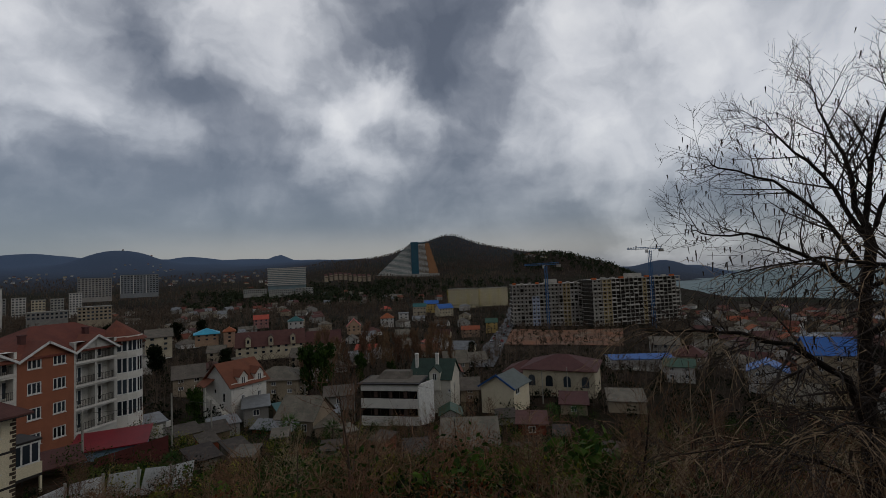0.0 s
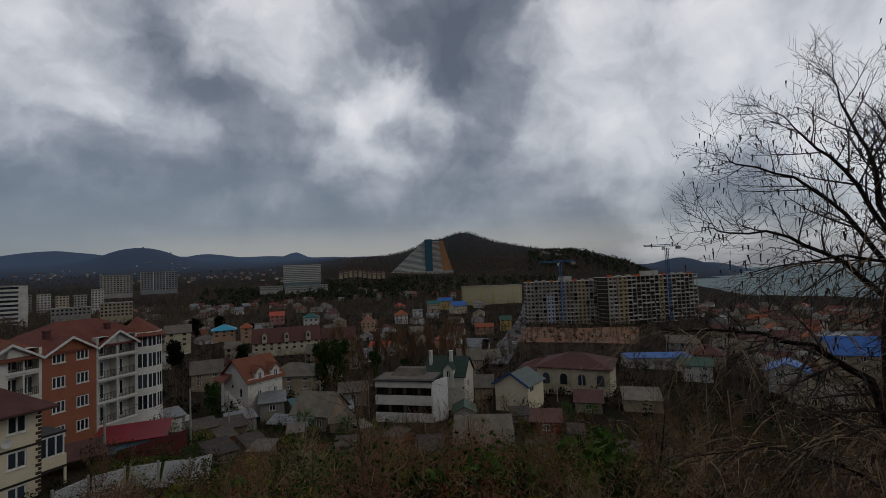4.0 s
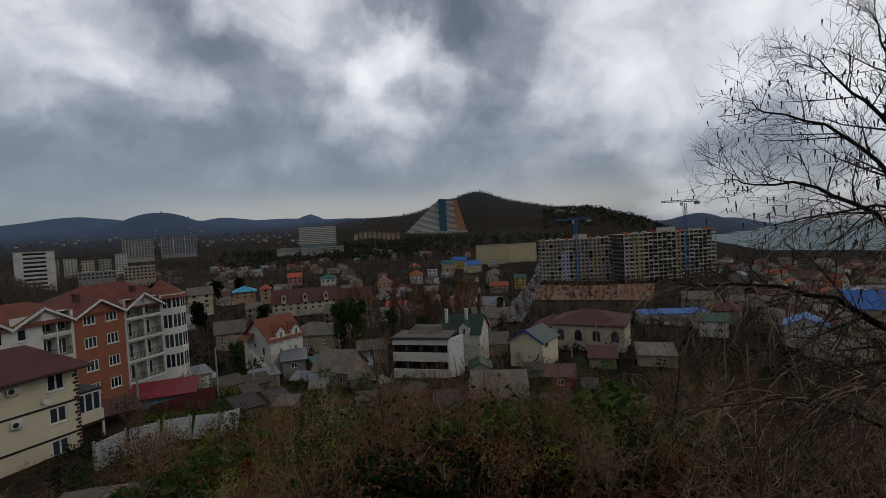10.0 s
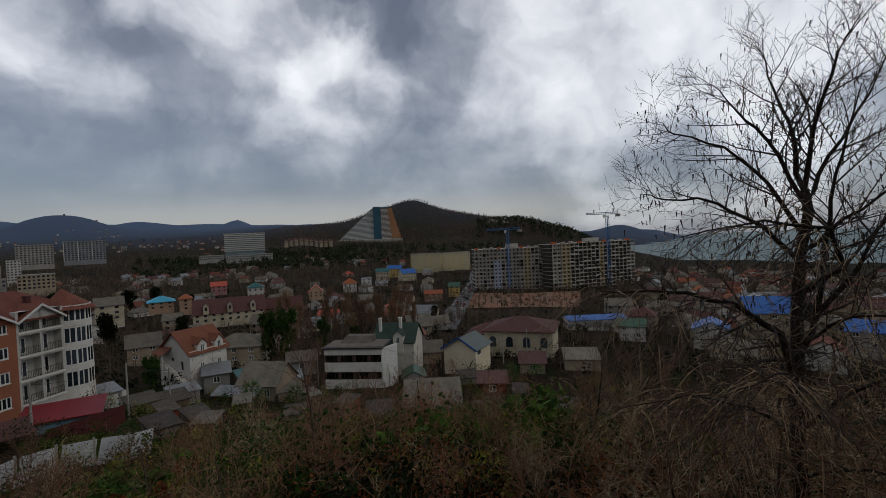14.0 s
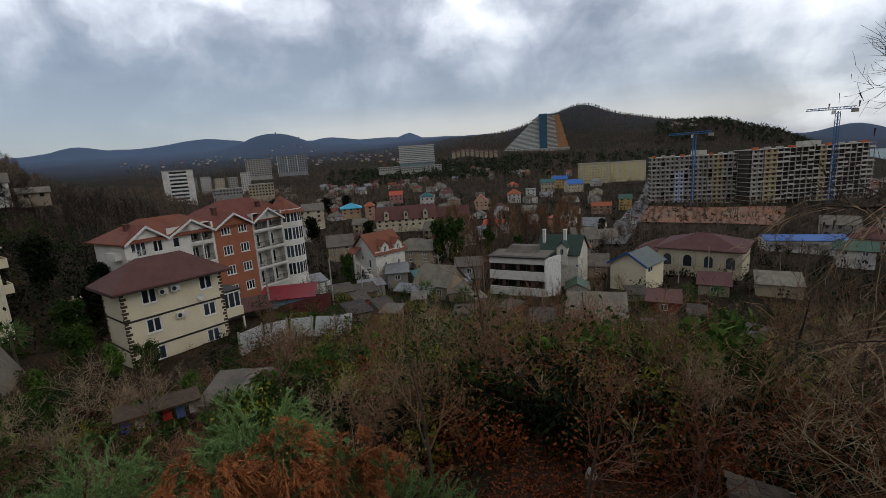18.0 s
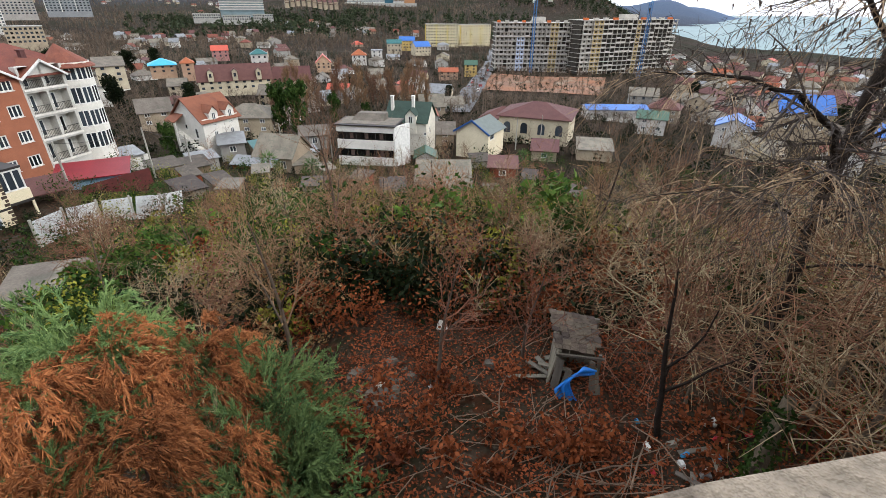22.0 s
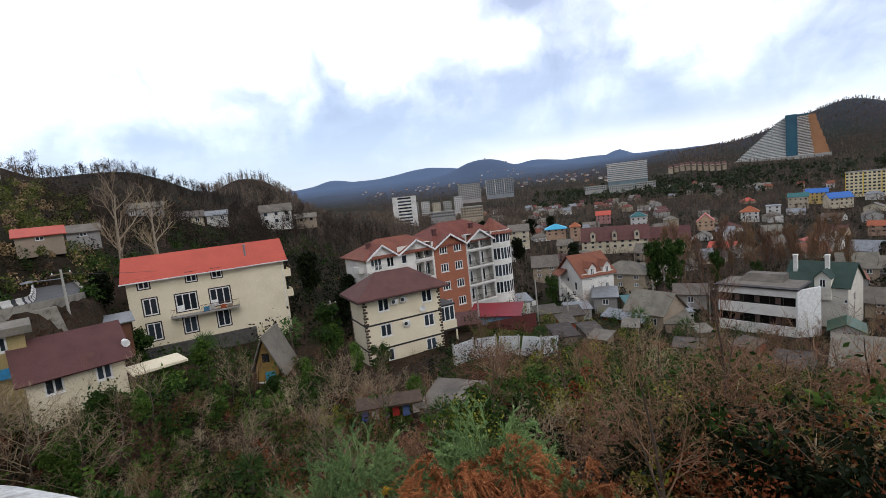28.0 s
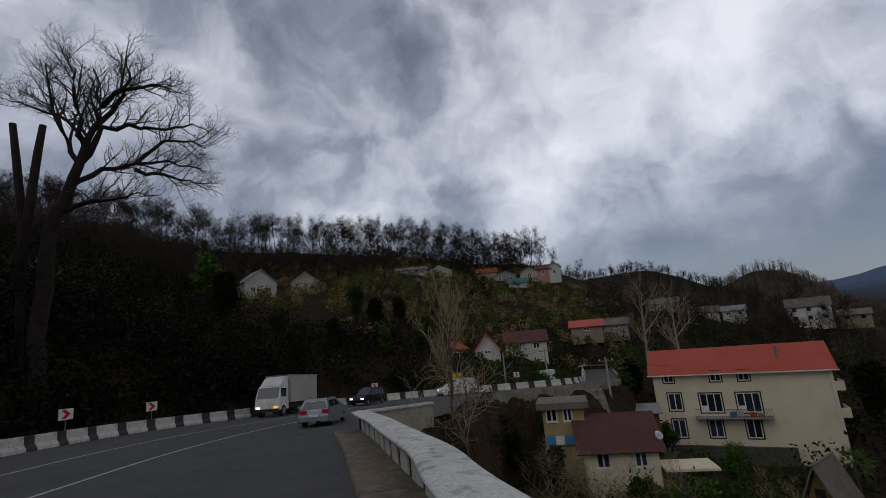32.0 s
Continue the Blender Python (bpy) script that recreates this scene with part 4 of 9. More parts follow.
# tall house with the dark green roof behind it
holes = {"f": [(5.3, 5.4, 0.9, 1.5, "two"), (8.5, 4.6, 0.6, 0.7, "one"), (7.6, 1.2, 0.7, 1.0, "one")], "r": [(3, 4.5, 1.2, 1.4, "two")], "l": [(2, 5, 1.2, 1.4, "two")]}
gh, gm, gw = house("green_roofed_house", (5.3, 104), (0.4, 101.5), 9, 0, 7.6, OFFWHITE, "gable", ROOF_GREEN, 3.4, holes, "pale three-storey house with dark green roof and two chimneys", over=0.4, chimney=False)
for x, z in ((0.7, 12.2), (5.4, 12.3)):
    part("chimney", Form().box(x, x + 0.6, 2.2, 2.9, 8, z).box(x - 0.08, x + 0.68, 2.1, 3.0, z + 0.003, z + 0.2), WHITE_RENDER, gh)
dm = part("dormer", Form().box(4.6, 6.9, -0.4, 2.4, 5, 9.0).face([(4.6, -0.4, 9), (6.9, -0.4, 9), (5.75, -0.4, 10.1)]), OFFWHITE, gh)
part("dormer_roof", Form().slab((4.4, 3, 8.8), (4.4, -0.7, 8.8), (5.75, -0.7, 10.25), (5.75, 3, 10.25), 0.1).slab((7.1, -0.7, 8.8), (7.1, 3, 8.8), (5.75, 3, 10.25), (5.75, -0.7, 10.25), 0.1), ROOF_GREEN, dm)
fm, pm = frame_form(0.9, 1.5, "two")
dw = part("window", fm, None, dm, at=(5.3, -0.5, 7.2))
part("pane", pm, None, dw)

# white house with two dormers and an outside stair
m, w = place((25.4, 101), (24.0, 101), 5.5)
hs = thing("white_dormer_house", m @ pose(0, 0, 0, 0, 0, 36), "white house with steep brown-red roof, twin dormers and outside stair", "house")
holes = {"r": [], "f": [(2.2, 3.2, 0.9, 1.6, "two"), (2.2, 0.6, 0.9, 1.6, "two"), (6.0, 3.2, 0.9, 1.6, "two"), (6.0, 0.6, 0.9, 1.6, "two")], "l": [(3.5, 2.5, 0.8, 1.0, "one"), (6.2, 1.0, 0.9, 1.9, "one")]}
W, D, H = 8.2, 9.0, 4.6
body = shell(W, D, H, holes, -4)
r, g = gable_roof(W, D, H, 3.9, 0.6)
n = len(body.v)
body.v += g.v
body.f += [tuple(n + i for i in q) for q in g.f]
part("wall", body, WHITE_RENDER, hs)
part("roof", r, TILE_RED, hs)
add_windows(hs, W, D, holes)
for x in (2.65, 6.45):
    dm = part("dormer", Form().box(x - 1.0, x + 1.0, -0.1, 3, 3.5, 6.0).face([(x - 1.0, -0.1, 6), (x + 1.0, -0.1, 6), (x, -0.1, 7.0)]), WHITE_RENDER, hs)
    part("dormer_roof", Form().slab((x - 1.2, 3.2, 5.8), (x - 1.2, -0.4, 5.8), (x, -0.4, 7.15), (x, 3.2, 7.15), 0.1).slab((x + 1.2, -0.4, 5.8), (x + 1.2, 3.2, 5.8), (x, 3.2, 7.15), (x, -0.4, 7.15), 0.1), TILE_RED, dm)
    fm, pm = frame_form(0.9, 1.5, "two")
    dw = part("window", fm, None, dm, at=(x - 0.45, -0.2, 4.3))
    part("pane", pm, None, dw)
st = part("outside_stair", Form(), WHITE_RENDER, hs, "white outside stair with open rail")
f = Form()
for i in range(12):
    f.box(-1.3, -0.2, 0.5 + i * 0.5, 1.0 + i * 0.5, 0.2 * i - 1.2, 0.26 * i - 0.8)
f.box(-1.4, -1.3, 0.4, 6.6, 0.9, 1.0)
f.tube([(-1.35, 0.5, -0.4), (-1.35, 6.5, 3.4)], 0.05, 5)
st.data = f.mesh("outside_stair", WHITE_RENDER)
part("porch_roof", Form().slab((-2.2, 8.5, 4.2), (-2.2, 5.2, 4.2), (0, 5.2, 5.4), (0, 8.5, 5.4), 0.12), TILE_RED, hs)
for y in (5.3, 8.3):
    part("porch_post", Form().box(-2.0, -1.85, y, y + 0.15, -3, 4.2), WHITE_RENDER, hs)

# ---- the town in the valley ----
PALE = [mat("town_wall_" + n, c, vary=0.12, scale=0.3, fine=25) for n, c in (("cream", (0.48, 0.42, 0.32)), ("white", (0.58, 0.56, 0.53)), ("grey", (0.33, 0.32, 0.3)), ("tan", (0.35, 0.29, 0.22)), ("peach", (0.42, 0.29, 0.21)), ("yellow", (0.5, 0.37, 0.16)), ("pink", (0.42, 0.23, 0.21)))]
W_CREAM, W_WHITE, W_GREY, W_TAN, W_PEACH, W_YELLOW, W_PINK = PALE
ROOFS = {"slate": SLATE, "red": TILE_RED, "brown": TILE_BROWN, "blue": BLUE_ROOF, "teal": mat("teal_sheet", (0.03, 0.13, 0.12), rough=0.5, scale=0.4), "turquoise": TEAL_ROOF, "orange": mat("orange_tile", (0.3, 0.1, 0.055), (0.22, 0.08, 0.045), scale=0.5, bump=0.3, vary=0.1), "bright": ROOF_RED, "green": mat("green_sheet", (0.035, 0.09, 0.05), rough=0.5, scale=0.4), "metal": METAL, "felt": mat("old_roofing_felt", (0.075, 0.062, 0.052), (0.045, 0.038, 0.032), scale=0.8, fine=12, bump=0.4, vary=0.25, spots=(0.1, 0.085, 0.07)), "darkred": mat("dark_red_roof_sheet", (0.2, 0.025, 0.03), (0.16, 0.02, 0.025), rough=0.5, scale=0.5)}
TAKEN = []


def rows_of_windows(w, h, storeys, size=(1.1, 1.3), gap=2.6, style="two", low=0.9):
    n = max(1, int((w - 0.8) / gap))
    step = w / n
    return [(step * (i + 0.5) - size[0] / 2, h / storeys * s + low, size[0], size[1], style) for s in range(storeys) for i in range(n)]


def town_house(az0, az1, d, h, roof="gable", cover="slate", wall=W_CREAM, base=None, depth=7.5, rise=2.2, skew=0.0, axis="x", storeys=2, label="", name="house", group="houses of the town", over=0.45, glazed=True):
    x, y = spot((az0 + az1) / 2, d + depth / 2)
    if base is None:
        base = float(ground_at([x], [y])[0])
    m, w = place((az0, d - skew), (az1, d + skew), base)
    TAKEN.append((x, y, max(w, depth) * 0.75))
    size = (min(1.2, w / 3), min(1.35, h / storeys * 0.5))
    holes = {"f": rows_of_windows(w, h, storeys, size, 2.8, low=h / storeys * 0.3), "r": rows_of_windows(depth, h, storeys, size, 3.4, low=h / storeys * 0.3) if d < 130 else [], "l": rows_of_windows(depth, h, storeys, size, 3.4, low=h / storeys * 0.3) if 60 < az0 and d < 130 else []} if glazed else {}
    ob = thing(name, m, label, "house", group)
    body = shell(w, depth, h, holes, -2.2)
    if roof == "gable":
        r, g = gable_roof(w, depth, h, rise, over, axis=axis)
        n = len(body.v)
        body.v += g.v
        body.f += [tuple(n + i for i in q) for q in g.f]
    elif roof == "hip":
        r = hip_roof(w, depth, h, rise, over)
    elif roof == "shed":
        r = Form().slab((-over, -over, h), (w + over, -over, h), (w + over, depth + over, h + rise), (-over, depth + over, h + rise), 0.12)
    else:
        r = Form().box(-over, w + over, -over, depth + over, h + 0.004, h + 0.3)
    part("wall", body, wall, ob)
    part("roof", r, ROOFS[cover], ob)
    for side, cut in holes.items():
        sm = side_pose(side, w, depth)
        for c in cut:
            fm, pm = frame_form(c[2], c[3], c[4])
            at = sm @ Matrix.Translation((c[0], 0, c[1]))
            win = part("window", fm if d < 180 else pm, None, ob, at=at)
            if d < 180:
                part("pane", pm, None, win)
    return ob, m, w


town_house(24.9, 17.5, 215, 4.0, "gable", "brown", W_CREAM, -1.0, 11, 5.4, label="long house with maroon mansard roof and pale dormers", storeys=2)
town_house(17.3, 13.4, 222, 3.6, "gable", "brown", W_CREAM, -2.5, 9, 5, label="maroon-roofed terrace behind bare trees")
for i in range(3):
    az = 23.6 - i * 2.4
    x, y = spot(az, 214.5)
    dm = thing("dormer", pose(x, y, 4.2, 0, 0, 21), "pale gabled dormer standing out of a maroon roof", "dormer", "dormers of the long house")
    part("wall", Form().box(-1.0, 1.0, -0.5, 3, -1.5, 2.0).face([(-1, -0.5, 2), (1, -0.5, 2), (0, -0.5, 3)]), W_CREAM, dm)
    part("roof", Form().slab((-1.3, 3, 1.8), (-1.3, -0.8, 1.8), (0, -0.8, 3.15), (0, 3, 3.15), 0.1).slab((1.3, -0.8, 1.8), (1.3, 3, 1.8), (0, 3, 3.15), (0, -0.8, 3.15), 0.1), TILE_BROWN, dm)
    part("window", Form().box(-0.45, 0.45, -0.53, -0.5, 0, 1.4), GLASS, dm)
town_house(28.9, 26.6, 262, 3.6, "hip", "turquoise", W_PEACH, 1.4, 10, 2.6, label="peach house with bright turquoise hip roof", over=0.8)
town_house(26.1, 24.9, 255, 5.5, "hip", "orange", W_PEACH, 0.5, 8, 2.2, label="tall orange house with hip roof", storeys=3)
town_house(23.0, 21.4, 390, 5, "gable", "bright", W_PINK, -4, 10, 3, label="pink house with red roof")
town_house(19.3, 17.6, 350, 7, "hip", "teal", W_WHITE, -6, 9, 3, label="white house with teal roof")
town_house(12.6, 11.0, 330, 4, "gable", "bright", W_PEACH, -7, 10, 4.5, label="peach house with orange-red gable roof", axis="y")
town_house(10.9, 9.2, 280, 4, "gable", "metal", W_WHITE, -8, 9, 2, label="low white house with pale metal roof")
town_house(8.6, 7.0, 380, 5, "hip", "orange", W_WHITE, -8.5, 10, 4, label="house with bright orange hip roof")
town_house(6.4, 5.2, 400, 7, "flat", "metal", W_WHITE, -9, 9, label="white cubic town house with flat roof", storeys=3)
town_house(3.2, 1.5, 520, 8, "gable", "blue", W_YELLOW, -10, 10, 3.4, label="yellow house with bright blue roof", storeys=3)
town_house(1.4, -0.3, 470, 6, "gable", "blue", W_CREAM, -10, 12, 4, label="cream house with bright blue roof", storeys=2, skew=3)
town_house(4.6, 3.0, 480, 8, "gable", "teal", W_CREAM, -10, 10, 3, label="cream house with teal roof")
town_house(-4.2, -5.6, 330, 5.5, "gable", "green", W_YELLOW, -10.5, 10, 2.5, label="yellow house with green roof", storeys=3)
town_house(-1.2, -3.4, 300, 3.6, "gable", "orange", W_PEACH, -9.5, 9, 2, label="low town house with orange roof")
town_house(31.0, 28.0, 136, 3.6, "gable", "slate", W_TAN, 3, 8, 2.6, label="house with long weathered slate roof")
town_house(23.6, 18.4, 124, 3.8, "hip", "slate", W_TAN, 1.8, 9, 2.6, label="low house with weathered slate hip roof", skew=-2)
town_house(33.4, 31.0, 200, 5.5, "gable", "slate", W_CREAM, 6, 12, 2.4, label="old cream block with tan roof", storeys=3)
town_house(24.2, 21.6, 97, 2.4, "shed", "metal", W_GREY, 3.9, 6, 0.8, label="low shed with pale blue-grey sheet roof", storeys=1)
# the slate-roofed house with a red brick gable and a white lean-to
BRICK = mat("red_brick", (0.24, 0.07, 0.04), (0.18, 0.055, 0.035), scale=1.5, fine=14, bump=0.3)
ob, m, w = town_house(20.8, 16.8, 86, 3.3, "gable", "slate", W_TAN, 3.0, 7.0, 3.0, skew=-2.0, label="old house with tall weathered slate roof and brick gable", storeys=1)
part("brick_gable", Form().hexa([(-0.12, 0.4, 1.2), (-0.02, 0.4, 1.2), (-0.02, 7.1, 1.2), (-0.12, 7.1, 1.2), (-0.12, 3.7, 5.9), (-0.02, 3.7, 5.9), (-0.02, 3.8, 5.9), (-0.12, 3.8, 5.9)]), BRICK, ob, "dark red brick gable")
part("lean_to_roof", Form().slab((-3.6, -2.6, 1.9), (5, -2.6, 1.9), (5, 0, 3.0), (-3.6, 0, 3.0), 0.1), METAL, ob, "white metal lean-to roof")
part("lean_to_wall", Form().box(-3.2, 4.8, -2.2, -2.05, -3, 1.85), BRICK, ob)
# houses in front of and beside the white block
town_house(1.9, -5.2, 66.3, 2.2, "shed", "slate", OLDWALL, 3.4, 6, 2.5, label="long grey slate roof of a low workshop", storeys=1, over=0.3)
town_house(1.8, -0.7, 92, 1.7, "gable", "green", W_WHITE, 1.1, 5, 1.0, axis="y", label="small white outbuilding with green gable roof", storeys=1)
town_house(-7.5, -10.8, 78, 2.2, "shed", "brown", BRICK, None, 5, 0.6, label="low rust-red shed with grey roof", storeys=1)
town_house(6.2, 3.4, 60, 1.4, "shed", "felt", WOOD, None, 4, 0.7, label="dark weathered shack with patched roof", storeys=1, glazed=False)
town_house(-12.6, -15.6, 98, 2.2, "shed", "brown", W_TAN, 0.8, 6, 1.0, label="low tan shed with brown sheet roof", storeys=1)
town_house(15.4, 12.2, 112, 3, "gable", "slate", W_GREY, 0.2, 6, 1.6, label="small grey outbuilding among trees", storeys=1)
town_house(-0.8, -3.0, 112, 2.6, "gable", "slate", W_TAN, 0.0, 8, 2, label="tan house with slate roof behind the green roof")
# small sheds and lean-tos of the back yards
for az0, az1, d, h, cover, wall, dep, rise, lab in ((28.6, 25.6, 80, 2.0, "felt", WOOD, 4, 0.7, "low dark shed with patched slate roof"), (27.4, 24.6, 88, 2.4, "metal", W_GREY, 4, 0.5, "grey lean-to with sheet roof"), (31.0, 28.4, 78, 2.0, "felt", WOOD, 4, 0.5, "brown-roofed open shed in a yard"),
                                            (16.6, 13.8, 84, 2.4, "slate", W_TAN, 5, 0.8, "tan outhouse with slate roof"), (13.2, 11.8, 78, 2.0, "slate", WOOD, 3, 0.4, "small wooden outhouse with sheet roof"), (29.2, 26.6, 60, 1.5, "felt", OLDWALL, 4, 0.5, "flat slate-roofed cellar at the fence"),
                                            (25.4, 23.4, 63, 1.5, "felt", OLDWALL, 4, 0.5, "half-sunk concrete outhouse in the yard"), (-5.4, -7.6, 88, 1.6, "felt", W_GREY, 4, 0.5, "grey shed under the cream gable"), (-18, -22, 102, 2.6, "slate", W_TAN, 6, 1.2, "old tan house with grey roof"), (33.5, 31.6, 84, 2.5, "metal", W_GREY, 4, 0.6, "grey shed with sheet roof"), (20.6, 18.8, 100, 2.5, "teal", W_TAN, 4, 0.8, "outhouse with teal roof"), (15.8, 13.6, 98, 2.4, "metal", W_WHITE, 4, 0.6, "white garage with sheet roof")):
    town_house(az0, az1, d, h, "shed", cover, wall, None, dep, rise, 0.4, "x", 1, lab, "outhouse", "yard outhouses", 0.3, False)
yard = random.Random(31)
for az in (24.5, 20.5, 14.5, 9.5, -7.6, -12.5, -17.5, 27.5):
    d = yard.uniform(56, 74)
    half = math.degrees(yard.uniform(0.9, 1.7) / d)
    town_house(az + half, az - half, d, yard.uniform(1.5, 2.1), "shed", yard.choice(("felt", "felt", "slate")), yard.choice((WOOD, OLDWALL, BRICK)), None, yard.uniform(2.4, 3.6), yard.uniform(0.3, 0.7), yard.uniform(-0.8, 0.8), "x", 1, "low weathered garden shack with sheet roof", "outhouse", "yard outhouses", 0.25, False)
# yellow house with a blue-edged gable
holes = {"f": [], "r": [(1.0, 3.5, 2.0, 1.4, "two")]}
yh, ym, yw = house("gabled_house", (-3.3, 101), (-7.2, 97.6), 8, 1.0, 5.2, CREAM, "gable", mat("grey_green_sheet", (0.09, 0.11, 0.1), rough=0.5), 2.2, holes, "cream house end with grey-green roof and blue verge", axis="y", chimney=False)
part("verge_board", Form().slab((-0.6, -0.45, 5.0), (-0.6, -0.65, 5.0), (yw / 2, -0.65, 7.7), (yw / 2, -0.45, 7.7), 0.35).slab((yw + 0.6, -0.65, 5.0), (yw + 0.6, -0.45, 5.0), (yw / 2, -0.45, 7.7), (yw / 2, -0.65, 7.7), 0.35), mat("blue_board", (0.03, 0.09, 0.25), scale=2), yh, "dark blue verge")


def arch_mesh(w, h):
    f = Form()
    pts = [(0, 0), (w, 0)] + [(w / 2 + w / 2 * math.cos(a * math.pi / 8), h - w / 2 + w / 2 * math.sin(a * math.pi / 8)) for a in range(9)]
    f.face([(x, -0.04, z) for x, z in pts])
    return f.mesh("arched_window", GLASS)


ARCH = arch_mesh(1.7, 2.6)
for az0, az1, d, dep, n, lab in ((-6.2, -12.0, 136, 10, 3, "rear wing of a cream hall with brown roof and arched windows"), (-8.4, -16.6, 118, 14, 4, "cream hall with wide brown hip roof and arched windows")):
    hb = 30 - d * math.tan(radians(14.1))
    ob, m, w = house("arched_hall", (az0, d), (az1, d - 3), dep, hb, 5.6, W_CREAM, "hip", TILE_BROWN, 2.6, {}, lab, category="hall", over=0.7, chimney=False)
    for i in range(n):
        part("arched_window", ARCH, None, ob, at=(w * (i + 0.5) / n - 0.85, 0, 1.6))
# flat white house with dark loggias beside the hall
m, w = place((-18.6, 165), (-25.0, 171), -7.5)
ob = thing("white_terraced_house", m, "white house with dark loggias and blue roof", "house")
body = shell(w, 9, 7, {"f": [(0.8 + 4.4 * i, 0.6 + 3.3 * s, 3.6, 2.0, "open", 1.2) for i in range(3) for s in range(2)]}, -4)
part("wall", body, W_WHITE, ob)
part("roof", gable_roof(w, 9, 7.1, 0.9, 0.5)[0], BLUE_ROOF, ob)
# blue roofs on the seaward slope
town_house(-37.0, -41.2, 150, 5, "gable", "blue", W_TAN, 1.5, 10, 3.6, label="house with bright blue ridged roof", skew=2)
town_house(-31.8, -35.2, 142, 4, "gable", "blue", W_WHITE, -1.5, 9, 2, axis="y", label="white house with blue gable roof")
town_house(-44.6, -50.8, 138, 4, "gable", "blue", W_GREY, 1.2, 9, 2, label="long low house with blue roof")
town_house(-51.0, -55.2, 120, 5, "gable", "blue", W_TAN, 4.0, 10, 3, label="tan house with bright blue roof", skew=3)
town_house(-54.5, -60.0, 150, 9, "gable", "brown", W_TAN, -1.0, 12, 3.0, label="large house with dark brown roof", storeys=3)
town_house(-38.5, -43.0, 215, 8, "hip", "brown", W_CREAM, -8, 14, 4, label="cream house with dark roof among evergreens")
town_house(-24.0, -27.0, 150, 4, "gable", "green", W_WHITE, -3, 9, 1.5, label="white house with green roof")

# apartment slabs, told apart by storeys
def slab_block(name, az0, az1, d, base, storeys, bays, depth, wall, accent, label, sh=3.0, skew=0.0, group="apartment slabs"):
    m, w = place((az0, d - skew), (az1, d + skew), base)
    ob = thing(name, m, label, "apartment block", group)
    h = storeys * sh
    holes = {"f": [(w * (i + 0.22) / bays, sh * s + 0.9, w / bays * 0.56, sh * 0.5, "one") for i in range(bays) for s in range(storeys)], "r": [(depth * 0.3, sh * s + 0.9, depth * 0.35, sh * 0.5, "one") for s in range(storeys)]}
    part("wall", shell(w, depth, h, holes, -6), wall, ob)
    pane = Form().box(0, w / bays * 0.56, 0.1, 0.14, 0, sh * 0.5).mesh("window", GLASS)
    for c in holes["f"]:
        part("window", pane, None, ob, at=(c[0], 0, c[1]))
    if accent:
        for i in range(0, bays, 4):
            part("coloured_strip", Form().box(w * i / bays, w * i / bays + w / bays * 0.2, -0.25, -0.004, 0, h), accent, ob)
    part("roof_edge", Form().box(-0.3, w + 0.3, -0.3, depth + 0.3, h + 0.004, h + 0.6), CONCRETE, ob)
    TAKEN.append((*spot((az0 + az1) / 2, d + depth / 2), w * 0.7))
    return ob


STRIP = mat("yellow_panel", (0.62, 0.46, 0.1), scale=0.5)
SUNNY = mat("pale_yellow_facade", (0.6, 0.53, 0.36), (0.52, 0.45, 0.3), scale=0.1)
slab_block("apartment_slab", 0.3, -3.4, 560, -9, 7, 12, 12, SUNNY, STRIP, "cream apartment slab with yellow strips", 2.9)
slab_block("apartment_slab", -3.6, -7.0, 585, -10, 7, 12, 12, SUNNY, STRIP, "cream apartment slab with yellow strips", 2.9, 10)
slab_block("tower_block", 38.9, 36.2, 830, 17, 9, 10, 18, mat("brown_grey_facade", (0.34, 0.32, 0.3), scale=0.1), W_GREY, "grey high-rise with white strips", 3.0, group="high-rises")
slab_block("tower_block", 35.5, 32.2, 830, 20, 9, 12, 18, mat("dark_facade", (0.24, 0.25, 0.26), scale=0.1), W_WHITE, "dark grey glazed high-rise with white strips", 3.0, group="high-rises")
slab_block("tower_block", 47.1, 44.2, 450, -2, 11, 1, 16, W_WHITE, None, "white high-rise with horizontal bands", 3.1, group="high-rises")
slab_block("apartment_slab", 38.9, 36.2, 480, 3.5, 4, 8, 14, W_TAN, None, "tan five-storey block", 2.8)
slab_block("apartment_slab", 42.6, 39.6, 520, 5, 2, 9, 12, W_GREY, None, "low grey block", 3.2)
for i in range(6):
    slab_block("apartment_slab", 46.3 - i * 1.35, 45.3 - i * 1.35, 700 + 17 * (i % 3), -2 + (i % 2) * 3, 6 + i % 3, 4, 14, PALE[(i * 2) % 3], None, "pale distant apartment block", 3.0)

# the sanatorium and the stepped hotel on the hillside
m, w = place((21.4, 900), (17.2, 900), 23)
ob = thing("sanatorium", m, "white eight-storey sanatorium with long balcony bands", "hospital")
part("wall", Form().box(0, w, 2, 16, -12, 29), mat("sanatorium_wall", (0.2, 0.26, 0.26), scale=0.1), ob)
for i in range(9):
    part("balcony_band", Form().box(-0.5, w + 0.5, 0, 2, i * 3.4 - 1, i * 3.4 + 0.6), W_WHITE, ob)
part("roof_edge", Form().box(-1, w + 1, -0.5, 17, 29.01, 30.5), W_WHITE, ob)
for a0, a1, dd, b in ((24.0, 21.5, 860, 10), (21.3, 18.6, 850, 8), (18.4, 16.4, 860, 9)):
    slab_block("low_wing", a0, a1, dd, b, 2, 12, 14, W_GREY, None, "low grey wing among trees", 3.4, group="wings of the sanatorium")
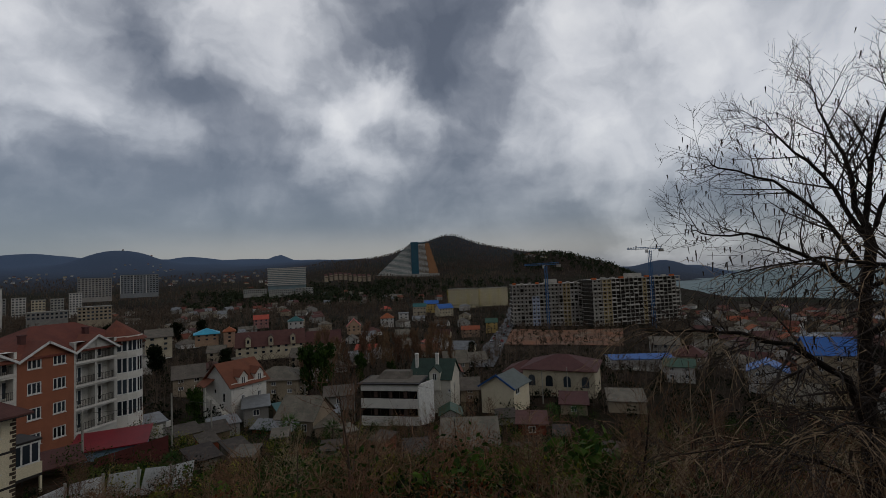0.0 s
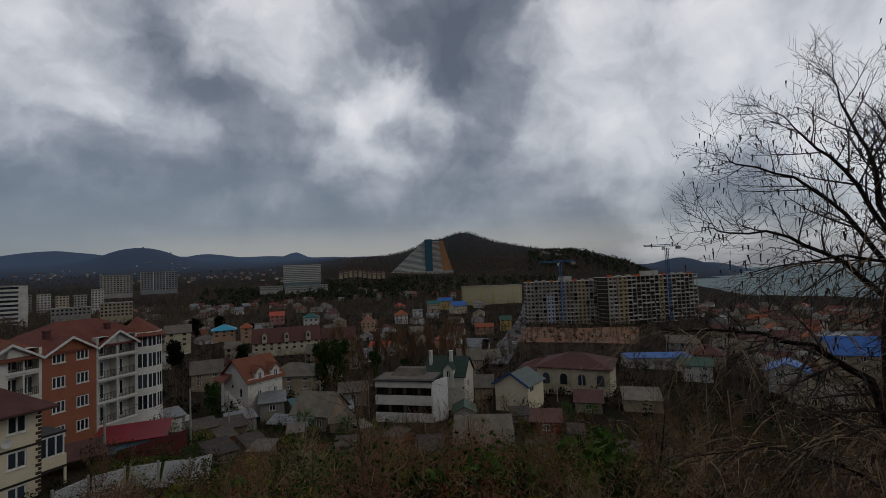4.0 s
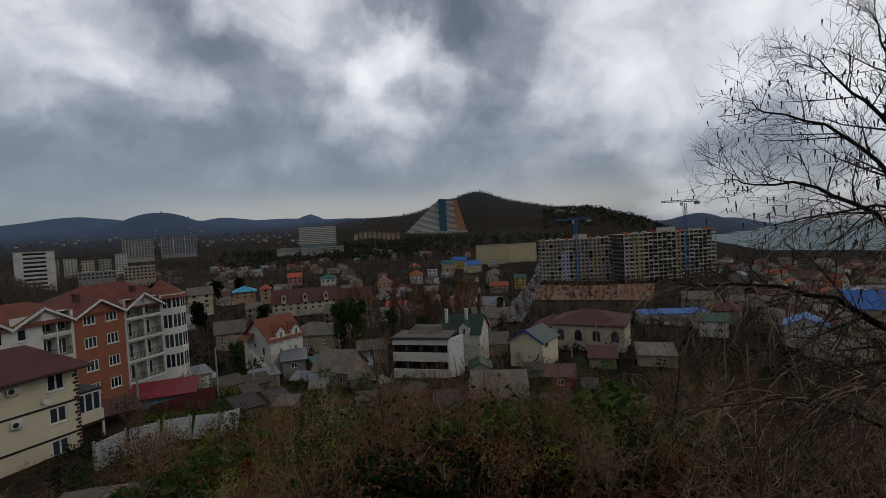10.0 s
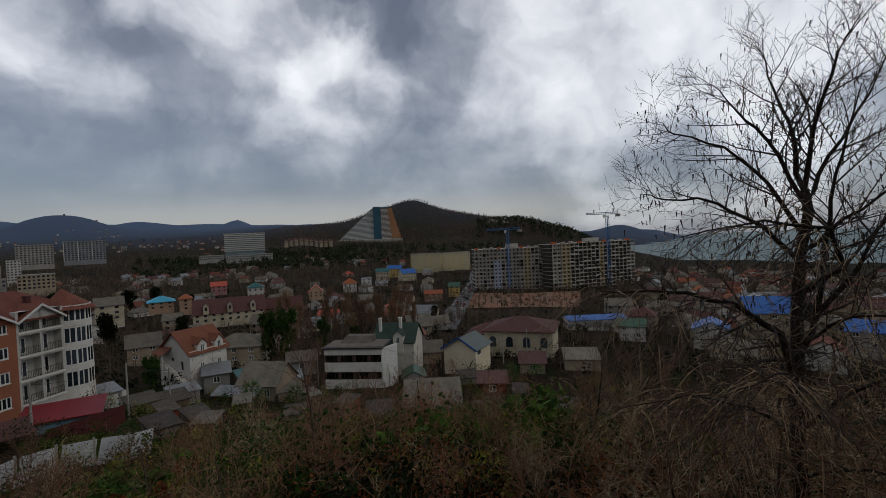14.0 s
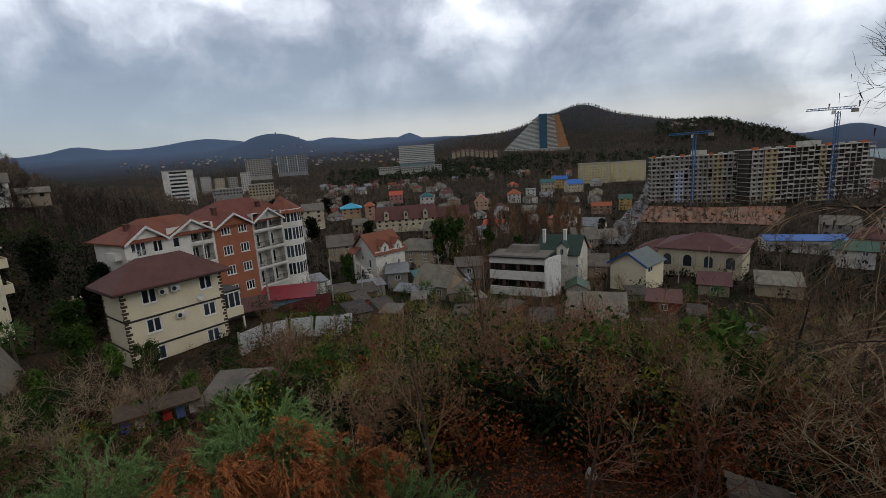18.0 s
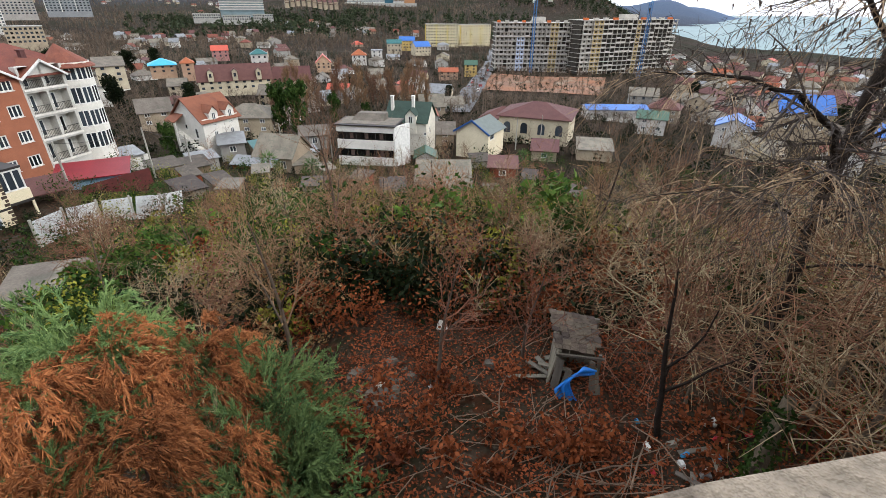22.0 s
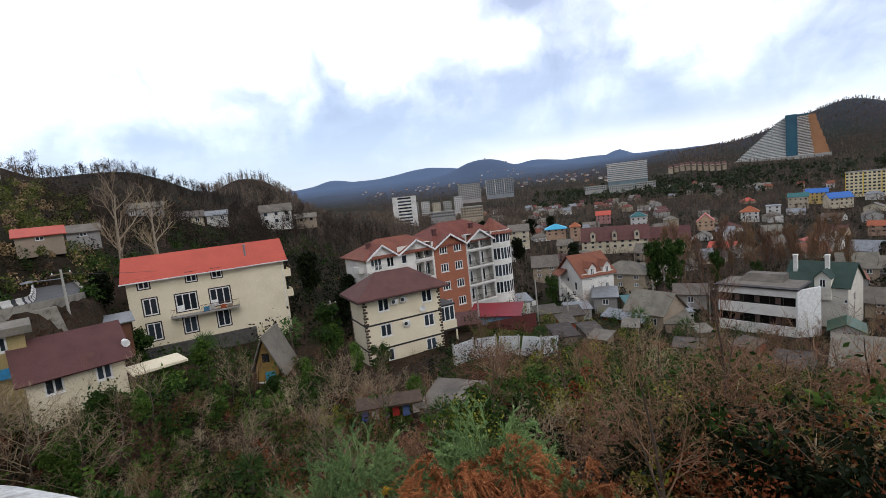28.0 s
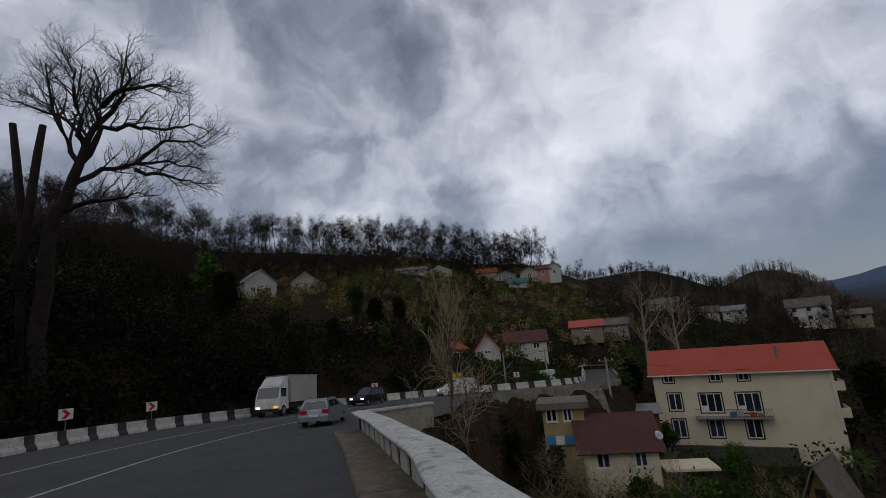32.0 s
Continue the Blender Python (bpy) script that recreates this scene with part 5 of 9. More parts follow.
for i in range(10):
    az = 15.0 - i * 0.56
    x, y = spot(az, 1000)
    gb = thing("row_house", pose(x, y, 30 + math.sin(i * 0.6) * 3, 0, 0, az + 8), "tan row house with steep brown roof", "house", "row houses on the hillside")
    part("wall", Form().box(0, 6.5, 0, 10, -6, 6), W_TAN, gb)
    part("roof", Form().slab((-0.3, -1, 3.5), (6.2, -1, 3.5), (6.2, 11, 10), (-0.3, 11, 10), 0.6), TILE_BROWN, gb)

HOTEL_GREEN = mat("hotel_green_glass", (0.12, 0.18, 0.17), (0.09, 0.14, 0.14), rough=0.35, scale=0.05)
HOTEL_BLUE = mat("hotel_blue_glass", (0.03, 0.1, 0.13), (0.02, 0.07, 0.1), rough=0.25, scale=0.05)
HOTEL_TAN = mat("hotel_orange_panel", (0.34, 0.18, 0.1), (0.28, 0.15, 0.085), scale=0.05)
m, w = place((8.8, 1300), (1.3, 1290), 34)
hotel = thing("stepped_hotel", m, "tall stepped wedge-shaped hotel, glazed green with orange end", "hotel")
N, sh = 25, 3.35
for i in range(N):
    z = i * sh
    x0, x1 = 2 + (w * 0.53) * i / N, w * 0.56
    s = part("storey", Form().box(x0, x1, 2 + i * 0.5, 22, z, z + sh - 0.003), HOTEL_GREEN, hotel)
    part("balcony_band", Form().box(x0 - 1.5, x1, 0.5 + i * 0.5, 2 + i * 0.5 - 0.004, z, z + 1.8), W_WHITE, s)
    a, b = w * 0.68, w * 0.84 - 2.0 * (i // 5)
    s = part("storey", Form().box(a, b, 1, 22, z, z + sh - 0.003), mat("hotel_tan_glass", (0.16, 0.12, 0.09), scale=0.05), hotel)
    part("balcony_band", Form().box(a, b, -0.5, 1 - 0.004, z, z + 1.5), W_WHITE, s)
    c = w * (0.995 - 0.1 * i / N) - 1.5 * (i // 5)
    part("end_storey", Form().box(b + 0.01, c, 2, 20, z, z + sh - 0.003), HOTEL_TAN, hotel)
part("glass_core", Form().box(w * 0.56 + 0.01, w * 0.68 - 0.01, 0, 20, 0, N * sh + 5), HOTEL_BLUE, hotel, "dark blue glazed core")
part("crown", Form().box(w * 0.55, w * 0.8, 4, 18, N * sh + 0.01, N * sh + 3.5), HOTEL_BLUE, hotel)
part("plinth", Form().box(-5, w + 3, -4, 30, -25, -0.01), W_GREY, hotel)

# ---- the two blocks under construction ----
RAW = mat("raw_concrete", (0.44, 0.42, 0.385), (0.33, 0.315, 0.285), scale=0.15, fine=20, bump=0.2)
INFILL = mat("block_infill", (0.38, 0.365, 0.335), (0.28, 0.265, 0.24), scale=0.2, vary=0.2)
OCHRE = mat("ochre_panel", (0.38, 0.3, 0.17), scale=0.3)
BLUEPANEL = mat("blue_white_panel", (0.45, 0.5, 0.6), (0.35, 0.42, 0.56), scale=0.4)
# dark colour that stands for the shade inside open storeys
SHADEROOM = mat("painted_room_shade", (0.06, 0.053, 0.045), scale=0.4)


def raw_block(az0, d0, az1, d1, base, storeys, bays, depth, label, accents, open_part):
    m, w = place((az0, d0), (az1, d1), base)
    ob = thing("building_under_construction", m, label, "apartment block", "blocks under construction")
    sh, bw = 3.05, w / bays
    # solid block painted dark in place of shaded rooms
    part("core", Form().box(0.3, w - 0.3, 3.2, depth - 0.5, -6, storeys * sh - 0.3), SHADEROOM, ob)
    for s in range(storeys + 1):
        part("floor_slab", Form().box(-0.4, w + 0.4, -0.9 if s % 2 else -0.6, depth, s * sh - 0.28, s * sh), RAW, ob)
    column = Form().box(-0.22, 0.22, 0, 0.6, -5, storeys * sh - 0.3).mesh("column", RAW)
    for i in range(bays + 1):
        part("column", column, None, ob, at=(bw * i, 0, 0))
    pane_w = bw - 0.46
    walls = [Form().box(0, pane_w, 0, 0.2, 0, 0.95).box(0, pane_w * 0.3, 0, 0.2, 0.95, 2.75).box(pane_w * 0.75, pane_w, 0, 0.2, 0.95, 2.75).box(pane_w * 0.3, pane_w * 0.75, 0, 0.2, 2.2, 2.75).mesh("infill_wall", k) for k in (INFILL, OCHRE, BLUEPANEL)]
    rail_mesh = Form().box(0, pane_w, 0, 0.1, 0, 1.0).mesh("parapet_panel", RAW)
    rng = random.Random(int(d0))
    for i in range(bays):
        for s in range(storeys):
            if accents.get(i) is not None and s < storeys - (3 if accents[i] == 2 else 0):
                part("infill_wall", walls[accents[i]], None, ob, at=(bw * i + 0.23, 0.1, s * sh + 0.003))
            elif not open_part(i) and rng.random() < 0.75:
                part("infill_wall", walls[0], None, ob, at=(bw * i + 0.23, 0.5 + (i % 3) * 0.5, s * sh + 0.003))
            elif rng.random() < 0.4:
                part("parapet_panel", rail_mesh, None, ob, at=(bw * i + 0.23, 0.0, s * sh + 0.003))
    for i in range(0, bays, 2):
        part("roof_upstand", Form().box(bw * i + 0.6, bw * (i + 1), 1, 3, storeys * sh + 0.003, storeys * sh + 1.4), RAW if i % 3 else mat("orange_netting", (0.5, 0.14, 0.06), scale=0.6), ob)
    part("stair_tower", Form().box(w * 0.45, w * 0.6, 5, 11, storeys * sh + 0.003, storeys * sh + 3.5), RAW, ob)
    return ob


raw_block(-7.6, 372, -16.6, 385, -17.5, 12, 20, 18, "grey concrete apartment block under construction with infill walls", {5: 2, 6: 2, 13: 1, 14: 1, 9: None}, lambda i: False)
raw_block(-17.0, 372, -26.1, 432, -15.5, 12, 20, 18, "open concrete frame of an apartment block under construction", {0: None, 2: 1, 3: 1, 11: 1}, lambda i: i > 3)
CRANE_BLUE = mat("crane_blue", (0.06, 0.16, 0.32), scale=1)


def tower_crane(az, d, base, high, jib_az, jib, label):
    x, y = spot(az, d)
    ob = thing("tower_crane", pose(x, y, base, 0, 0, jib_az), label, "crane", "cranes")
    mast = Form()
    for sx in (-0.8, 0.8):
        for sy in (-0.8, 0.8):
            mast.tube([(sx, sy, 0), (sx, sy, high)], 0.22, 4)
    for i in range(int(high / 2)):
        a, b = (-0.8, 0.8) if i % 2 else (0.8, -0.8)
        mast.tube([(a, -0.8, i * 2), (b, -0.8, i * 2 + 2)], 0.12, 3).tube([(-0.8, a, i * 2), (-0.8, b, i * 2 + 2)], 0.12, 3)
    part("mast", mast, CRANE_BLUE, ob)
    f = Form()
    for yy, zz in ((-0.6, 0), (0.6, 0), (0, 1.4)):
        f.tube([(-10, yy, high + 1 + zz), (jib, yy * 0.6, high + 1 + zz * 0.6)], 0.2, 4)
    for i in range(int(jib + 10) // 2):
        f.tube([(-10 + i * 2, -0.6, high + 1), (-9 + i * 2, 0, high + 2.3), (-8 + i * 2, 0.6, high + 1)], 0.12, 3)
    part("jib", f, CRANE_BLUE, ob)
    part("counterweight", Form().box(-11, -8, -0.9, 0.9, high - 1, high + 1), CONCRETE, ob)
    part("cab", Form().box(0.8, 2.4, -1.8, -0.4, high - 1.6, high + 0.6), WHITE, ob)


tower_crane(-23.3, 360, -17, 58, 195, 18, "blue tower crane with short jib over the building site")
tower_crane(-11.7, 362, -17, 50, 160, 16, "blue tower crane beside the concrete block")

# building site earth, street and parked cars below
SITE = mat("orange_site_earth", (0.24, 0.105, 0.055), (0.15, 0.09, 0.06), scale=0.05, fine=20, bump=0.3, spots=(0.2, 0.16, 0.12))


def ground_patch(name, az0, az1, d0, d1, material, label, cat, lift=0.5, n=12):
    f = Form()
    for i in range(n + 1):
        for j in range(n + 1):
            x, y = spot(az0 + (az1 - az0) * i / n, d0 + (d1 - d0) * j / n)
            f.v.append(Vector((x, y, float(ground_at([x], [y])[0]) + lift)))
    for i in range(n):
        for j in range(n):
            a = i * (n + 1) + j
            f.f.append((a, a + n + 1, a + n + 2, a + 1))
    return solo(name, f, material, label, cat, kind="structure")


ground_patch("ground_site", -5.5, -20, 245, 350, SITE, "churned orange earth of the building site", "ground")
f = Form()
lane = [spot(-3.2, 165), spot(-4.3, 200), spot(-5.4, 260), spot(-6.4, 340), spot(-7.2, 440), spot(-7.6, 600)]
lane = [(p.x, p.y) for p in resample(rounded(lane), 12)]
for p, n in across(lane):
    for o in (-5, 5):
        q = p + n * o
        f.v.append(Vector((q.x, q.y, float(ground_at([p.x], [p.y])[0]) + 0.9)))
f.f = [(2 * i, 2 * i + 1, 2 * i + 3, 2 * i + 2) for i in range(len(f.v) // 2 - 1)]
solo("road_town", f, mat("town_asphalt", (0.12, 0.12, 0.125), scale=0.1), "grey town street lined with parked cars", "street", kind="structure")

# more roofs of the quarter, scattered as the streets are
rng = random.Random(11)
covers = ["slate"] * 9 + ["red"] * 3 + ["brown"] * 6 + ["bright", "metal", "metal"]
made = 0
for _ in range(5000):
    d = 125 * (6.2 ** rng.random())
    az = rng.uniform(-62, 37)
    if (-26.5 < az < -6.5 and 230 < d < 460) or (az < -26 and d > 640) or (-3 > az > -9 and d > 150) or (-21 < az < -4 and d < 245) or (2 < az < 18 and 125 < d < 175) or (d > 420 and rng.random() < 0.45) or (az > 25 and d < 180):
        continue
    x, y = spot(az, d)
    size = rng.uniform(7, 12)
    if any(math.hypot(x - a, y - b) < r + size * 0.55 for a, b, r in TAKEN):
        continue
    half = math.degrees(size / d / 2)
    st = rng.choice((1, 1, 1, 1, 2, 2))
    cover = rng.choice(covers)
    town_house(az + half, az - half, d, 2.3 * st + 0.2, rng.choice(("gable", "gable", "hip")), cover, rng.choice(PALE[:4] + PALE[:3] + PALE[1:2]), None, rng.uniform(7, 10), rng.uniform(2, 3.2), rng.uniform(-0.3, 0.3) * size, rng.choice("xxy"), st,
               label={"slate": "town house with weathered slate roof", "red": "town house with brown-red tiled roof", "brown": "town house with maroon roof", "bright": "town house with bright red roof", "teal": "town house with teal roof", "metal": "town house with grey metal roof", "orange": "town house with orange roof", "blue": "town house with blue roof"}[cover], glazed=d < 300)
    made += 1
    if made > 165:
        break
# the seaward quarter, roof behind roof down to the shore
made = 0
for _ in range(1500):
    d = 190 * (3.2 ** rng.random())
    az = rng.uniform(-62, -24)
    if az > -27 and d < 460:
        continue
    x, y = spot(az, d)
    size = rng.uniform(7, 12)
    if any(math.hypot(x - a, y - b) < r + size * 0.5 for a, b, r in TAKEN):
        continue
    half = math.degrees(size / d / 2)
    cover = rng.choice(["slate"] * 5 + ["red"] * 3 + ["brown"] * 4 + ["metal", "orange"])
    town_house(az + half, az - half, d, rng.uniform(2.6, 5.5), rng.choice(("gable", "gable", "hip")), cover, rng.choice(PALE[:4]), None, rng.uniform(7, 10), rng.uniform(2, 3), rng.uniform(-0.3, 0.3) * size, rng.choice("xy"), 1,
               name="seaside_house", label={"slate": "seaside house with weathered slate roof", "red": "seaside house with brown-red tiled roof", "brown": "seaside house with maroon roof", "metal": "seaside house with grey metal roof", "orange": "seaside house with orange roof"}[cover], glazed=d < 230)
    made += 1
    if made > 95:
        break
# far hamlets on the hills
for az_c, d_c, n, spread, lift in ((-10.5, 1650, 22, 2.2, 0), (27.5, 1900, 40, 6, 0), (21, 1350, 16, 3, 0), (44, 2600, 34, 8, 0), (33, 3200, 16, 4, 0), (-21, 900, 22, 3.5, 0), (12, 780, 24, 9, 0), (28, 620, 22, 7, 0)):
    for i in range(n):
        az, d = az_c + rng.gauss(0, spread / 2), d_c * rng.uniform(0.86, 1.14)
        x, y = spot(az, d)
        s = rng.uniform(6, 10)
        m = pose(x, y, float(ground_at([x], [y])[0]), 0, 0, az + rng.uniform(-30, 30))
        ob = thing("distant_house", m, "small pale house on a wooded hillside", "house", "houses on the hills")
        h = rng.uniform(3, 5)
        part("wall", Form().box(-s / 2, s / 2, -4, 4, -5, h), rng.choice(PALE[:4]), ob)
        part("roof", gable_roof(s, 8, h, 3, 0.5)[0], rng.choice((SLATE, TILE_RED, TILE_BROWN, METAL)), ob, at=(-s / 2, -4, 0))

# ---- parapet, pavement, barrier ----
CAP = mat("worn_whitewash", (0.62, 0.62, 0.6), (0.5, 0.5, 0.48), rough=0.9, scale=1.2, fine=14, bump=0.5, spots=(0.34, 0.335, 0.32))
PANEL = mat("whitewashed_panel", (0.5, 0.5, 0.48), (0.38, 0.38, 0.36), rough=0.9, scale=1.2, fine=14, bump=0.3, spots=(0.3, 0.295, 0.28))
WALLSTONE = mat("retaining_wall", (0.25, 0.235, 0.2), (0.17, 0.16, 0.135), scale=0.5, fine=14, bump=0.6, spots=(0.13, 0.125, 0.1))
near_part = rounded(PARAPET)
arc = [(math.cos(a * math.pi / 10), math.sin(a * math.pi / 10)) for a in range(11)]
cap_profile = [(-0.4, 0.74)] + [(-0.42 * c, 0.80 + 0.09 * s) for c, s in arc] + [(0.4, 0.74)]
parapet = thing("parapet", Matrix.Identity(4), "long whitewashed roadside parapet with rounded worn cap", "parapet", kind="structure")
part("cap", ribbon([(p.x, p.y) for p in resample(near_part, 0.35)], cap_profile, True), CAP, parapet, "rounded white cap, flaking to grey", smooth=True)
# solid strip painted black for the shade of the openings between panels
part("backing", ribbon([(p.x, p.y) for p in resample(near_part, 0.8)], [(-0.18, -0.2), (-0.18, 0.735), (0.1, 0.735), (0.1, -0.2)], True), mat("painted_opening_shade", (0.012, 0.012, 0.011), scale=2, spec=0.05), parapet)
panel = Form().box(0, 1.04, -0.03, 0.02, 0.1, 0.71).mesh("panel", PANEL)
posts = resample(near_part, 1.42)
for a, b in zip(posts, posts[1:]):
    if -30 < a.x < 12:
        turn = math.degrees(math.atan2(b.y - a.y, b.x - a.x))
        n = Vector((-(b - a).y, (b - a).x, 0)).normalized()
        part("panel", panel, None, parapet, at=pose(a.x + n.x * 0.12, a.y + n.y * 0.12, road_z(a.x), 0, math.degrees(math.atan(ROAD_FALL)) if b.x < a.x else 0, turn) @ Matrix.Diagonal(((b - a).length * 0.7 / 1.04, 1, 1, 1)))
part("ledge", ribbon([(p.x, p.y) for p in resample(near_part, 1.0)], [(-0.74, -0.6), (-0.74, 0.42), (-0.185, 0.45), (-0.185, -0.6)], True), mat("rough_ledge_concrete", (0.3, 0.255, 0.205), (0.19, 0.16, 0.125), scale=2.5, fine=9, bump=0.9, spots=(0.12, 0.1, 0.08)), parapet, "rough concrete ledge outside the cap")
part("retaining_wall", ribbon([(p.x, p.y) for p in resample(near_part, 1.0)], [(-0.55, -9.5), (-0.45, -0.61), (0.0, -0.61), (0.0, -9.5)], True), WALLSTONE, parapet)
far = rounded(FARWALL[:6], 1)
farwall = thing("far_parapet", Matrix.Identity(4), "beige parapet on a retaining wall at the bend", "parapet", kind="structure")
BEIGEWALL = mat("beige_retaining_wall", (0.4, 0.36, 0.28), (0.3, 0.27, 0.21), scale=0.4, fine=16, bump=0.3, spots=(0.25, 0.225, 0.18))
part("wall", ribbon([(p.x, p.y) for p in resample(far[:6], 0.8)], [(-0.2, -4.5), (-0.2, 0.74), (0.1, 0.74), (0.1, -4.5)], True), BEIGEWALL, farwall)
part("cap", ribbon([(p.x, p.y) for p in resample(far[:6], 0.8)], [(-0.3, 0.745), (-0.3, 0.86), (0.2, 0.86), (0.2, 0.745)], True), CAP, farwall)
kerb_line = [(p.x, p.y) for p in resample(rounded(FARWALL[5:]), 1.5)]
part("retaining_wall", ribbon(kerb_line, [(-0.3, -5), (-0.3, 0.25), (0.1, 0.25), (0.1, -5)], True), OLDWALL, farwall)
# pavement strip along the parapet
PAVE = mat("cracked_pavement", (0.19, 0.15, 0.11), (0.11, 0.09, 0.07), scale=0.9, fine=16, bump=0.4, spots=(0.2, 0.19, 0.17))
pavement = solo("pavement", ribbon([(p.x, p.y) for p in resample(near_part, 0.8)], [(0.05, 0.1), (1.25, 0.09), (1.3, -0.05)]), PAVE, "cracked concrete pavement strip beside the parapet", "pavement", kind="structure")


def stripe(name, pts, wide, label):
    line = [(p.x, p.y) for p in resample(rounded(pts), 1.0)]
    return solo(name, ribbon(line, [(-wide / 2, 0.012), (wide / 2, 0.012)]), PAINT, label, "road marking", kind="structure")


stripe("trim_centre_line", [(30, -3.5), (10, -7.5), (-5, -11.5), (-11.9, -13.4), (-18.9, -15.4), (-26.4, -16.3), (-32.5, -16.0), (-42, -13.5)], 0.14, "thin worn white centre line")
stripe("trim_edge_line", [(30, -9), (0, -15.4), (-15.4, -18.8), (-20, -20.3), (-26.2, -21.1), (-32, -20.9), (-45, -17.5), (-54, -11.5), (-58, -4)], 0.14, "worn white edge line")

# ---- striped barrier blocks ----
BLOCK_WHITE = mat("barrier_white", (0.6, 0.58, 0.54), (0.48, 0.46, 0.43), scale=1.5, fine=10, bump=0.2, vary=0.1, spots=(0.36, 0.34, 0.31))
BLOCK_BLACK = mat("barrier_black", (0.035, 0.034, 0.033), (0.05, 0.048, 0.045), scale=1.5, fine=10, bump=0.2)


def jersey(x0, x1):
    f = Form()
    prof = [(-0.3, 0), (0.3, 0), (0.28, 0.18), (0.13, 0.38), (0.1, 0.82), (-0.1, 0.82), (-0.13, 0.38), (-0.28, 0.18)]
    for x in (x0, x1):
        f.v += [Vector((x, a, b)) for a, b in prof]
    f.f = [(i, (i + 1) % 8, 8 + (i + 1) % 8, 8 + i) for i in range(8)] + [tuple(reversed(range(8))), tuple(range(8, 16))]
    return f


first = thing("barrier_block", Matrix.Identity(4), "concrete road barrier block painted black and white", "road barrier", "barrier blocks along the road")
part("white_face", jersey(0.0, 1.62), BLOCK_WHITE, first, "white painted length")
part("black_face", jersey(1.63, 2.36), BLOCK_BLACK, first, "black painted length")
posts = resample(rounded(BARRIER), 2.42)
spots_ = [(a, b) for a, b in zip(posts, posts[1:]) if -96 < a.x < 30]
for i, (a, b) in enumerate(spots_):
    turn = math.degrees(math.atan2(b.y - a.y, b.x - a.x))
    tilt = math.degrees(math.atan2(road_z(a.x) - road_z(b.x), (b - a).length))
    m = pose(a.x, a.y, road_z(a.x) - 0.03, 0, tilt, turn)
    if i == 0:
        first.matrix_world = m
    else:
        copy_thing(first, m)

# ---- road signs and poles ----
SIGN_RED = mat("sign_red", (0.5, 0.03, 0.03), rough=0.5, scale=3, bump=0.02)
for x, y, dz in ((-20.3, -27.4, 1.0), (-27.5, -29.0, 0.8), (-34.5, -29.0, 0.8), (-48.5, -24.2, 0.9), (-57.6, -18.5, 0.9), (-63.8, -9.5, 0.9), (-65.6, -1.5, 0.9)):
    g = road_z(x)
    s = thing("chevron_sign", pose(x, y, g, 0, 0, math.degrees(math.atan2(y + 1.5, x + 1.3)) - 90), "red and white chevron bend sign on a thin post", "road sign", "chevron signs at the bend")
    part("post", Form().tube([(0, 0.04, -0.5), (0, 0.04, dz + 1.25)], 0.03, 6), METAL, s)
    b = part("board", Form().box(-0.36, 0.36, -0.02, 0.02, dz + 0.55, dz + 1.2), WHITE, s)
    f = Form()
    z0, z1, zm = dz + 0.62, dz + 1.13, dz + 0.875
    f.face([(-0.22, -0.026, z0), (0.0, -0.026, z0), (0.22, -0.026, zm), (0.0, -0.026, z1), (-0.22, -0.026, z1), (0.0, -0.026, zm)])
    part("chevron", f, SIGN_RED, b, "red chevron")
ys = thing("direction_sign", pose(*spot(98.3, 57), 23.9, 0, 0, 98), "yellow roadside information board on two posts", "road sign")
part("board", Form().box(-0.55, 0.55, -0.03, 0.03, 2.0, 2.65), mat("sign_yellow", (0.65, 0.45, 0.03), rough=0.5, scale=2, bump=0.02), ys)
for x in (-0.6, 0.6):
    part("post", Form().tube([(x, 0.06, -1), (x, 0.06, 2.8)], 0.04, 6), METAL, ys)


def lamp_pole(x, y, z, h, turn, arms, label, material=CONCRETE):
    p = thing("utility_pole", pose(x, y, z, 0, 0, turn), label, "utility pole", "utility poles")
    part("shaft", Form().tube([(0, 0, -2), (0, 0, h)], [0.16, 0.1], 8), material, p)
    if arms:
        part("crossarm", Form().box(-0.9, 0.9, -0.05, 0.05, h - 0.5, h - 0.38), WOOD, p)
        for ix in (-0.75, 0.75):
            part("insulator", Form().tube([(ix, 0, h - 0.37), (ix, 0, h - 0.2)], 0.05, 6), WHITE, p)
    if arms > 1:
        part("lamp_arm", Form().tube([(0, 0, h - 0.9), (-2.6, -0.4, h - 0.7)], 0.05, 6), METAL, p)
        part("lamp_head", Form().hexa([(-3.4, -0.6, h - 0.78), (-2.5, -0.55, h - 0.78), (-2.5, -0.25, h - 0.78), (-3.4, -0.3, h - 0.78), (-3.3, -0.55, h - 0.62), (-2.5, -0.5, h - 0.58), (-2.5, -0.3, h - 0.58), (-3.3, -0.35, h - 0.62)]), METAL, p)
    return p


def ground_z(x, y):
    return float(ground_at([x], [y])[0])


POLES = [(81.4, 60, 4.2, 2), (92.5, 72, 5.5, 1), (87.6, 76, 5.5, 1), (56.5, 66, 5.0, 1), (31.1, 73, 7.5, 0), (27.4, 82, 6.5, 0), (12.0, 100, 7, 1), (17.6, 104, 7, 1), (-10.6, 108, 7.5, 1), (-13.5, 112, 7.5, 0), (65.4, 96, 7, 1), (38.5, 63, 6.0, 0)]
for az, d, h, arms in POLES:
    x, y = spot(az, d)
    lamp_pole(x, y, ground_z(x, y), h, az + 20, arms, "grey concrete pole with lamp arms and wires" if arms > 1 else "weathered pole carrying overhead wires" if arms else "plain grey concrete post in a yard")


